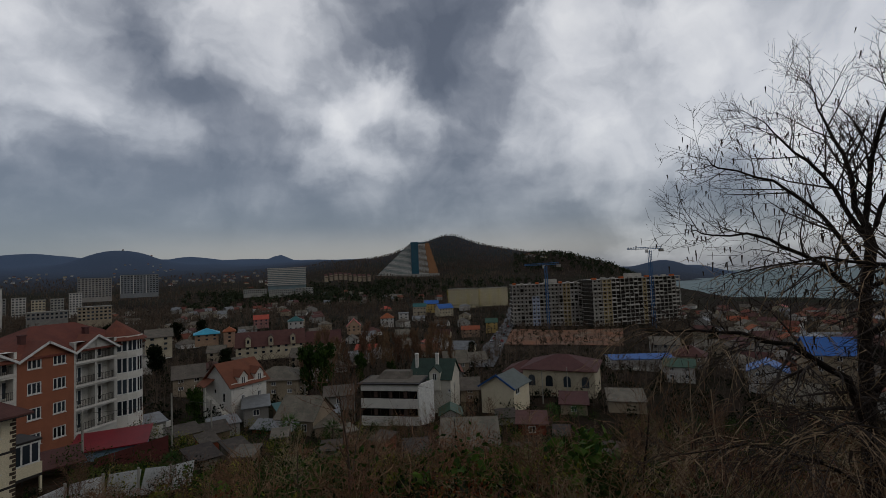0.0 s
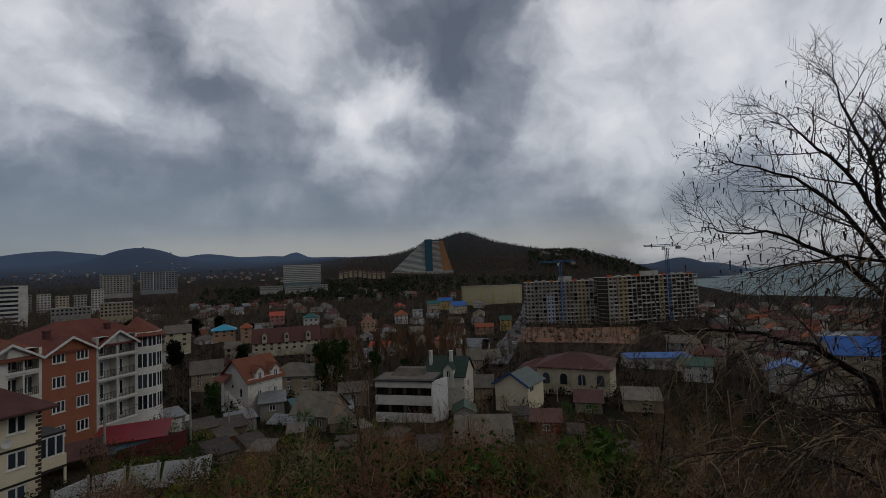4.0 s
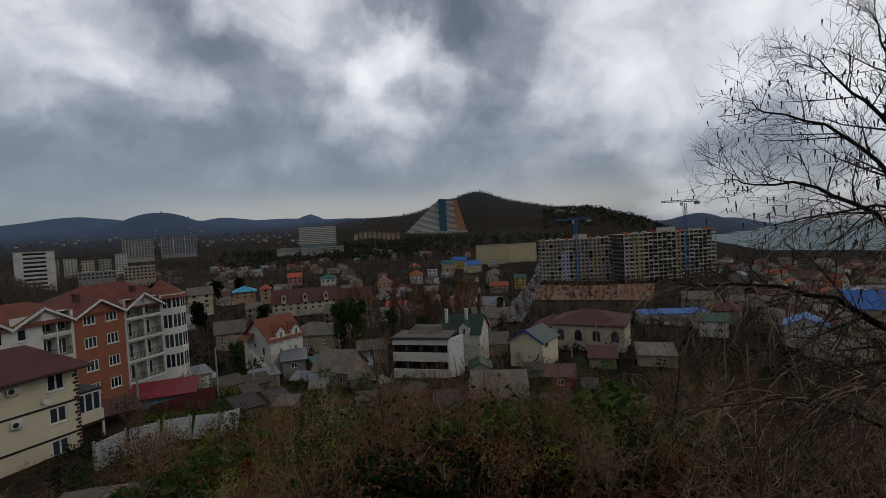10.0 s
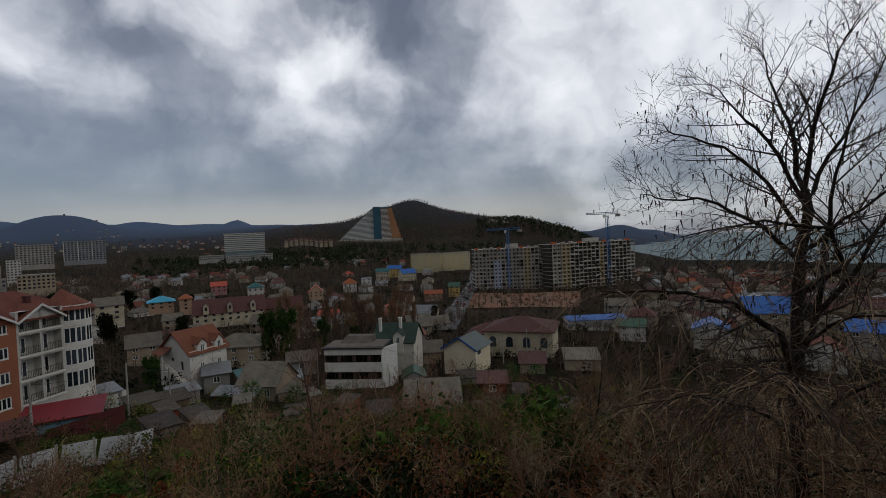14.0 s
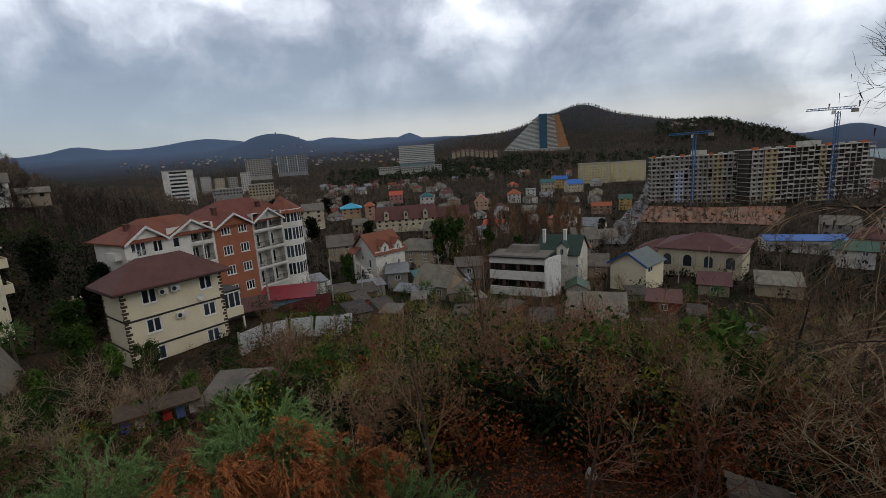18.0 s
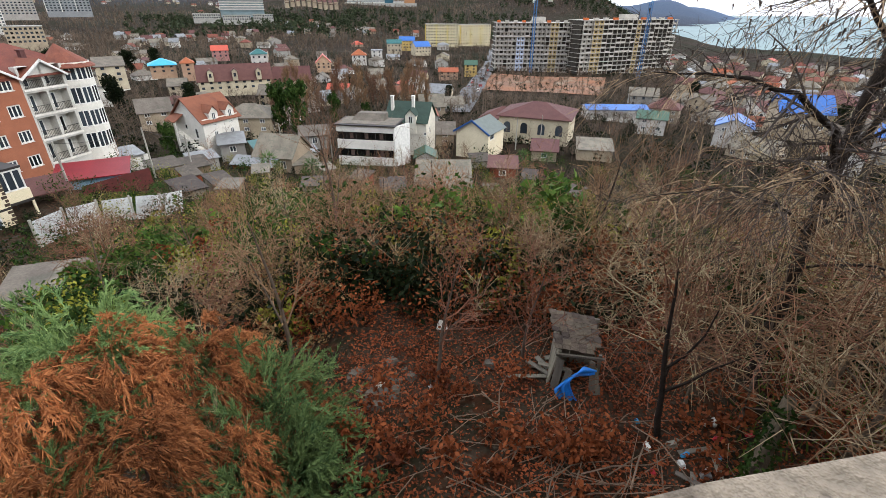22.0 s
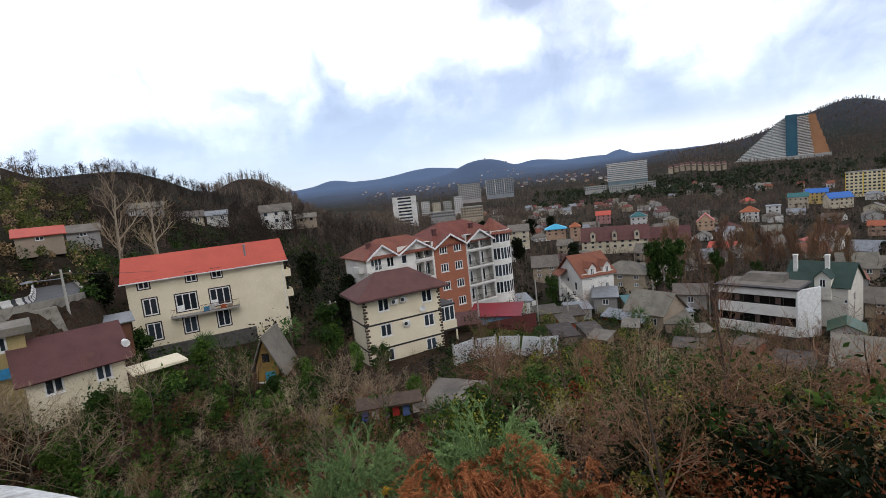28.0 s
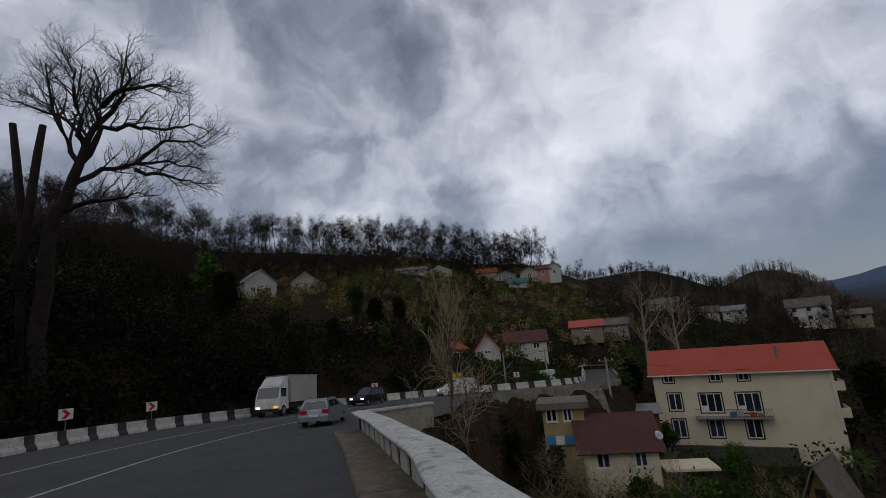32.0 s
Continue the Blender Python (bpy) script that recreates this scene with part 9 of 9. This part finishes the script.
# the bank's deep shade is painted into these leaves
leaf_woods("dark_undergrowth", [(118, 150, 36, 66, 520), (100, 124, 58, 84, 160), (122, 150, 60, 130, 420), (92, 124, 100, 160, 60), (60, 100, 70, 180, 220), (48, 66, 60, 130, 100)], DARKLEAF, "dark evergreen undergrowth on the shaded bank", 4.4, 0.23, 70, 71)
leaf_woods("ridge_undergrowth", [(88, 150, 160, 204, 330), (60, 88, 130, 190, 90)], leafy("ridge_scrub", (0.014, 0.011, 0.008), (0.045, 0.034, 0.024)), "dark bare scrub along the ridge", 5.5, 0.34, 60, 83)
leaf_woods("brown_undergrowth", [(60, 150, 60, 220, 500), (44, 64, 90, 300, 300)], leafy("brown_scrub", (0.05, 0.035, 0.024), (0.1, 0.07, 0.045)), "brown withered scrub on the hillside", 3.0, 0.22, 60, 72)
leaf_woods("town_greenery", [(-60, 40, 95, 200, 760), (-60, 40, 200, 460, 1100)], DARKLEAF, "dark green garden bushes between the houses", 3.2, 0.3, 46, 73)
leaf_woods("slope_ivy", [(-50, 40, 42, 95, 240), (-66, -30, 42, 90, 90), (48, 108, 50, 100, 90), (16, 44, 16, 42, 60), (54, 100, 20, 50, 70), (-24, 16, 15, 42, 50), (-66, -28, 14, 42, 30)], IVY, "dark ivy-grown scrub on the lower slope", 2.9, 0.11, 190, 75)
leaf_woods("slope_yellow_green", [(-50, 36, 42, 95, 60), (-26, 8, 18, 40, 46), (20, 44, 20, 40, 14), (-66, -30, 16, 40, 20)], LIME, "yellow-green bushes on the lower slope", 2.5, 0.085, 240, 76)
# filler clumps: painted shade for the gaps in the brush
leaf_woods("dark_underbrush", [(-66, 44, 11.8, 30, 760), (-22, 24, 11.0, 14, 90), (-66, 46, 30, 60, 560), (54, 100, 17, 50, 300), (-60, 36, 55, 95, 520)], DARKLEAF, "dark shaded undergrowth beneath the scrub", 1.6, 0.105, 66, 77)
leaf_woods("russet_underbrush", [(-34, 20, 10.6, 16, 80), (-66, 46, 16, 50, 60), (46, 96, 16, 44, 30)], DRYLEAF, "russet withered leaves on low brush", 1.7, 0.055, 170, 78)
leaf_woods("tan_underbrush", [(-30, 30, 11.5, 20, 30), (-66, 46, 14, 60, 110), (46, 96, 18, 60, 60), (-50, 36, 60, 95, 60)], TANLEAF, "tan withered leaves on low brush", 1.9, 0.06, 120, 79)
leaf_woods("terrace_leaf_heaps", [(-26, 16, 6.0, 8.8, 46), (-52, -36, 7.5, 10.5, 16)], DRYLEAF, "low red-leaved brambles on the terrace", 0.75, 0.06, 90, 82)
leaf_woods("hillside_bushes", [(78, 112, 84, 180, 620), (112, 126, 100, 180, 170)], leafy("hillside_leaves", (0.04, 0.06, 0.02), (0.17, 0.18, 0.06)), "green bushes on the open hillside", 2.9, 0.26, 70, 80, True)
leaf_woods("hillside_tan_bushes", [(78, 112, 84, 180, 420), (112, 126, 100, 180, 110)], leafy("hillside_tan_leaves", (0.12, 0.085, 0.05), (0.3, 0.22, 0.13)), "withered tan bushes on the open hillside", 2.3, 0.22, 60, 84, True)
leaf_woods("house_foot_bushes", [(79, 100, 62, 84, 130), (60, 82, 38, 60, 70), (55, 72, 120, 166, 160), (72, 84, 84, 108, 60)], IVY, "dark bushes hiding the feet of hillside houses", 2.4, 0.2, 70, 81, True)
leaf_woods("far_evergreens", [(-24, -8, 1250, 1750, 520), (-12, 30, 650, 1100, 420), (8, 26, 800, 960, 160)], leafy("far_pine", (0.014, 0.02, 0.011), (0.045, 0.055, 0.03)), "dark evergreen woods on the far hills", 13, 2.2, 26, 74)

# the large spreading tree and lopped trunks above the road bank
BANK_BOUGHS = [
    (0.62, [(138.9, -1, 46), (138.8, 5.7, 46), (138.6, 11.8, 46), (137.6, 16.0, 46), (136.7, 19.7, 46)]),
    (0.3, [(136.7, 19.7, 46), (135.8, 23.0, 46), (135.2, 25.2, 46), (136.1, 28.5, 46)]),
    (0.24, [(135.8, 23.0, 46), (133.8, 26.0, 46), (132.9, 28.2, 46), (133.3, 30.0, 46)]),
    (0.22, [(135.2, 25.2, 46), (133.4, 27.1, 45), (130.9, 28.1, 44), (129.2, 27.7, 44)]),
    (0.26, [(136.7, 19.7, 46), (135.1, 23.4, 46), (131.8, 23.8, 47), (128.7, 24.4, 47), (126.9, 25.0, 47)]),
    (0.24, [(137.3, 17.6, 46), (134.9, 19.5, 46), (132.1, 20.4, 46), (129.1, 21.0, 46), (126.0, 20.5, 46)]),
    (0.18, [(132.1, 20.4, 46), (129.7, 22.9, 46), (127.0, 23.2, 45), (125.6, 22.6, 45)]),
    (0.18, [(132.1, 19.8, 46), (129.6, 19.6, 47), (127.5, 19.2, 47), (125.9, 19.1, 47)]),
    (0.2, [(137.7, 15.2, 46), (135.7, 16.4, 45), (133.4, 16.9, 44), (131.5, 17.7, 44)]),
    (0.22, [(136.7, 19.7, 46), (138.2, 22.5, 47), (139.2, 25.3, 48), (139.8, 28.0, 48)]),
    (0.2, [(136.4, 21.3, 46), (137.2, 24.7, 45), (137.6, 27.2, 44), (138.2, 29.0, 44)]),
    (0.18, [(136.4, 21.8, 46), (137.8, 23.4, 47), (140.4, 24.0, 48), (141.9, 24.1, 48)]),
]
bt, bc = Form(), Form()
for i, (r, way) in enumerate(BANK_BOUGHS):
    raw = [polar3(*q_) for q_ in way]
    pts = []
    for a, b in zip(raw, raw[1:]):
        pts += [a.lerp(b, k / 3) + Vector((hrng.gauss(0, 0.15), hrng.gauss(0, 0.15), hrng.gauss(0, 0.15))) * (1 if k else 0) for k in range(3)]
    pts.append(raw[-1])
    n = len(pts)
    rad = [r * (1 - (0.45 if i == 0 else 0.8) * k / (n - 1)) for k in range(n)]
    bt.tube(pts, rad, 8, cap=False)
    if i:
        sprout([bc, bc], pts, rad, 0, 3.2, hrng, (14, 7, 4), 0.95, 0.12, 0.2, 0.012)
bank_tree = thing("large_bank_tree", Matrix.Identity(4), "large spreading bare tree on the bank above the road", "tree")
part("trunk", bt, DARKBARK, bank_tree, smooth=True)
part("crown", bc, mat("dark_twigs", (0.06, 0.046, 0.038)), bank_tree, "fine bare twigs")
for way in ([(139.8, 0, 46), (140.4, 13.6, 46), (141.1, 18.5, 46), (141.7, 22.3, 46)], [(140.4, 8, 45), (140.0, 16.7, 45), (139.8, 20.2, 45), (139.6, 22.6, 45)]):
    st = thing("lopped_trunk", Matrix.Identity(4), "tall lopped tree trunk with cut top", "tree trunk", "lopped trunks")
    part("trunk", Form().tube([polar3(*q_) for q_ in way], [0.32, 0.28, 0.26, 0.22], 8), DARKBARK, st, smooth=True)
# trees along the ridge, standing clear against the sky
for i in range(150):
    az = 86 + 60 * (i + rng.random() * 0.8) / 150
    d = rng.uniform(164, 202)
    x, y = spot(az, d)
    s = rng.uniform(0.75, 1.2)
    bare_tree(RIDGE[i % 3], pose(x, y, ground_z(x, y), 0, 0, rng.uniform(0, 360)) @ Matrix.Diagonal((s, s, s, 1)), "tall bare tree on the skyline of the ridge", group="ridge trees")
for i in range(26):
    az, d = rng.uniform(52, 86), rng.uniform(100, 240)
    x, y = spot(az, d)
    s = rng.uniform(0.6, 0.95)
    if clear_of(x, y, 2):
        bare_tree(RIDGE[i % 3], pose(x, y, ground_z(x, y), 0, 0, rng.uniform(0, 360)) @ Matrix.Diagonal((s, s, s, 1)), "bare grey-brown tree on the valley side", group="valley side trees")

# ---- the little ruined shed with a blue sheet, and litter on the terrace ----
x, y = spot(-20.0, 9.3)
gz = ground_z(x, y)
shed = thing("ruined_shed", pose(x, y, gz, 0, 0, -12) @ Matrix.Diagonal((0.95, 1, 0.78, 1)), "small ruined shed with shingled lean-to roof under the parapet", "shed")
BOARD = mat("grey_dead_boards", (0.2, 0.18, 0.15), (0.1, 0.09, 0.075), scale=2, fine=8, bump=0.5, vary=0.3, stretch=(1, 1, 0.2))
SHINGLE = mat("brown_grey_shingle", (0.135, 0.105, 0.082), (0.06, 0.048, 0.04), scale=2, fine=8, bump=0.5, vary=0.3)
# roof plane: falls towards the parapet, its right end sagging
for row in range(9):
    for k in range(6):
        if (row, k) in ((0, 5), (1, 5), (3, 0)):
            continue
        t0, t1 = row / 9, (row + 1.35) / 9
        u0, u1 = -0.56 + k * 0.185 + 0.03 * (row % 2), -0.56 + k * 0.185 + 0.178 + 0.03 * (row % 2)
        tilt_ = lambda u, t: (u + 0.16 * (1 - t) - 0.2, -0.46 + 0.84 * t, 1.34 + 0.52 * t - 0.12 * u + 0.012 * ((row + k) % 3))
        p = [tilt_(u0, t0), tilt_(u1, t0), tilt_(u1, t1), tilt_(u0, t1)]
        part("shingle", Form().hexa([*p, *[(q_[0], q_[1] - 0.012, q_[2] + 0.026) for q_ in p]]), SHINGLE, shed)
for i in range(5):
    y0 = -0.5 + i * 0.2
    part("wall_board", Form().hexa([(-0.72 + 0.03 * i, y0, -0.25), (-0.68 + 0.03 * i, y0, -0.25), (-0.68 + 0.03 * i, y0 + 0.18, -0.25), (-0.72 + 0.03 * i, y0 + 0.18, -0.25), (-0.52, y0, 1.25 + 0.12 * i), (-0.48, y0, 1.25 + 0.12 * i), (-0.48, y0 + 0.18, 1.25 + 0.12 * i), (-0.52, y0 + 0.18, 1.25 + 0.12 * i)]), BOARD, shed)
for i in range(5):
    part("back_board", Form().box(-0.5 + i * 0.2, -0.32 + i * 0.2, 0.42, 0.46, -0.25, 1.75 - 0.06 * (i % 2)), BOARD, shed)
for x0, x1, z1, lean in ((-0.62, -0.44, 1.1, 0.1), (-0.42, -0.28, 0.75, 0.16), (0.34, 0.48, 1.15, -0.12), (0.5, 0.64, 0.95, -0.2)):
    part("front_board", Form().hexa([(x0, -0.62, -0.25), (x1, -0.62, -0.25), (x1, -0.58, -0.25), (x0, -0.58, -0.25), (x0 + lean, -0.5, z1), (x1 + lean, -0.5, z1 - 0.1), (x1 + lean, -0.46, z1 - 0.1), (x0 + lean, -0.46, z1)]), BOARD, shed)
for x0 in (-0.5, 0.42):
    part("corner_post", Form().box(x0, x0 + 0.07, -0.46, -0.39, -0.3, 1.3), BOARD, shed)
part("front_rail", Form().box(-0.55, 0.55, -0.5, -0.45, 1.17, 1.24), BOARD, shed)
# blue plastic sheet caught on its front: a twisted strip hanging to the ground
SHEET = mat("bright_blue_plastic", (0.01, 0.2, 0.62), (0.01, 0.15, 0.5), rough=0.35, scale=3, bump=0.15, spec=0.5)
f, cols, rws = Form(), 8, 18
for j in range(rws + 1):
    t = j / rws
    cx, cz = 0.46 - 0.78 * math.sin(min(1.0, t * 1.25) * 1.45) + 0.42 * max(0.0, t - 0.62) / 0.38, 0.98 - 0.22 * t - 0.95 * max(0.0, t - 0.3) / 0.7
    wide = 0.1 + 0.62 * math.sin(min(1.0, t * 1.5 + 0.05) * 1.6) * (1 - 0.6 * t)
    for i in range(cols + 1):
        u = i / cols - 0.5
        f.v.append(Vector((cx - 0.12 + u * wide * (0.35 + 0.5 * t), -0.72 - 0.16 * t + 0.05 * math.sin(u * 13 + t * 5), cz + u * wide * (1 - 0.45 * t) + 0.02 * math.sin(t * 17 + u * 6))))
for j in range(rws):
    for i in range(cols):
        a = j * (cols + 1) + i
        f.f.append((a, a + 1, a + cols + 2, a + cols + 1))
sheet = solo("plastic_sheet", f, SHEET, "twisted bright blue plastic sheet hung on the shed", "sheet", smooth=True)
sheet.matrix_world = shed.matrix_world
md = sheet.modifiers.new("thickness", "SOLIDIFY")
md.thickness = 0.01


def lay(name, az, d, form, material, label, cat, turn=0.0, tilt=0.0, lift=0.0, group=""):
    x, y = spot(az, d)
    o = solo(name, form, material, label, cat, group)
    o.matrix_world = pose(x, y, ground_z(x, y) + lift, tilt, 0, turn)
    return o


LITTERWHITE = mat("dirty_white_plastic", (0.6, 0.6, 0.58), (0.45, 0.45, 0.43), rough=0.5, scale=4)
lay("foam_box", -43.0, 7.0, Form().box(-0.14, 0.14, -0.1, 0.1, 0, 0.4), LITTERWHITE, "white foam box standing against the wall foot", "box", 10, -8)
lay("litter_bag", -0.5, 10.6, Form().hexa([(-0.16, -0.1, 0), (0.16, -0.12, 0), (0.14, 0.12, 0), (-0.15, 0.1, 0), (-0.08, -0.05, 0.22), (0.05, -0.04, 0.26), (0.06, 0.05, 0.2), (-0.07, 0.05, 0.24)]), LITTERWHITE, "crumpled white plastic bag in the leaves", "litter", group="litter")
rl = random.Random(9)
for i in range(34):
    az, d = (rl.gauss(-38, 7), rl.uniform(6.6, 9.5)) if i < 20 else (rl.uniform(-10, 60), rl.uniform(6, 26))
    s = rl.uniform(0.05, 0.13)
    m_ = rl.choice((LITTERWHITE, LITTERWHITE, BLUECLOTH, mat("grey_can", (0.3, 0.3, 0.3), rough=0.4), mat("red_packet", (0.35, 0.03, 0.04), rough=0.5), OLDWALL))
    form = Form().tube([(-s, 0, s * 0.5), (-s * 0.6, 0, s * 0.55), (s * 0.5, 0, s * 0.5), (s, 0, s * 0.5)], [s * 0.2, s * 0.45, s * 0.45, s * 0.3], 7) if i % 2 else Form().hexa([(-s, -s * 0.7, 0), (s, -s * 0.6, 0), (s * 0.9, s * 0.7, 0), (-s, s * 0.6, 0), (-s * 0.7, -s * 0.5, s), (s * 0.8, -s * 0.5, s * 0.7), (s * 0.6, s * 0.5, s * 0.9), (-s * 0.7, s * 0.4, s * 0.8)])
    lay("litter_piece", az, d, form, m_, "scrap of discarded rubbish on the slope", "litter", rl.uniform(0, 360), 0, 0.02, "litter")
for i in range(6):
    n = rl.uniform(0.4, 1.0)
    lay("loose_plank", rl.gauss(-14.5, 2.5), rl.uniform(8.8, 9.8), Form().box(-n / 2, n / 2, -0.06, 0.06, 0, 0.03), BOARD, "weathered plank dropped beside the shed", "plank", rl.uniform(0, 180), rl.uniform(-8, 8), 0.05 + 0.03 * i, "loose planks")
for i in range(4):
    n = rl.uniform(0.3, 0.8)
    lay("loose_plank", rl.gauss(-37, 2.5), rl.uniform(7.3, 8.3), Form().box(-n / 2, n / 2, -0.05, 0.05, 0, 0.03), BOARD, "weathered plank dropped on the terrace", "plank", rl.uniform(0, 180), rl.uniform(-8, 8), 0.04 + 0.03 * i, "loose planks")
for i in range(26):
    az, d, s = rl.gauss(8, 6), rl.uniform(7.8, 9.4), rl.uniform(0.06, 0.18)
    x, y = spot(az, d)
    lay("stone", az, d, Form().hexa([(-s, -s * 0.8, -0.05), (s, -s, -0.05), (s * 0.9, s, -0.05), (-s, s * 0.7, -0.05), (-s * 0.6, -s * 0.5, s * 0.7), (s * 0.6, -s * 0.6, s * 0.8), (s * 0.5, s * 0.6, s * 0.6), (-s * 0.6, s * 0.5, s * 0.75)]), mat("dark_stone", (0.11, 0.1, 0.085), scale=3, bump=0.4, vary=0.2), "rough grey stone lying on the terrace", "stone", rl.uniform(0, 360), 0, 0, "stones")
# a corrugated offcut, rubble and a washing line on the slope
f = Form()
for i in range(8):
    f.box(i * 0.11, i * 0.11 + 0.06, 0, 0.025, 0, 1.0)
lay("corrugated_sheet", 65.5, 22, f, SLATE, "broken corrugated slate leaning on the bank", "sheet", 40, -14)
wl = thing("washing_line", pose(*spot(51.5, 33), ground_z(*spot(51.5, 33)), 0, 0, 50), "washing hung under a brushwood shelter", "washing line")
part("line", Form().tube([(-2.4, 0, 1.75), (0, 0, 1.62), (2.6, 0, 1.75)], 0.012, 4), WHITE, wl)
for xx in (-2.4, 2.6):
    part("post", Form().tube([(xx, 0, -0.5), (xx, 0, 1.9)], 0.04, 6), WOOD, wl)
for i, c in enumerate(((0.04, 0.1, 0.3), (0.55, 0.55, 0.55), (0.2, 0.2, 0.22), (0.4, 0.06, 0.05), (0.1, 0.15, 0.3), (0.5, 0.45, 0.42))):
    part("garment", Form().box(-2.1 + i * 0.75, -1.6 + i * 0.75, -0.01, 0.02, 0.85 + 0.1 * (i % 2), 1.63), mat("cloth_%d" % i, c, scale=4), wl)
part("brushwood_roof", Form().slab((-2.4, -0.5, 2.0), (2.4, -0.5, 2.0), (2.4, 1.2, 2.2), (-2.4, 1.2, 2.2), 0.1), mat("old_brushwood", (0.09, 0.06, 0.04), (0.05, 0.035, 0.025), scale=3, bump=0.5), wl)
lay("yellow_sack", 53.5, 21.5, Form().hexa([(-0.4, -0.3, 0), (0.45, -0.3, 0), (0.4, 0.3, 0), (-0.4, 0.3, 0), (-0.25, -0.15, 0.3), (0.2, -0.2, 0.35), (0.2, 0.15, 0.3), (-0.2, 0.15, 0.35)]), mat("ochre_sack", (0.5, 0.27, 0.04), scale=3), "ochre plastic sack on a rubbish heap", "sack", 20)
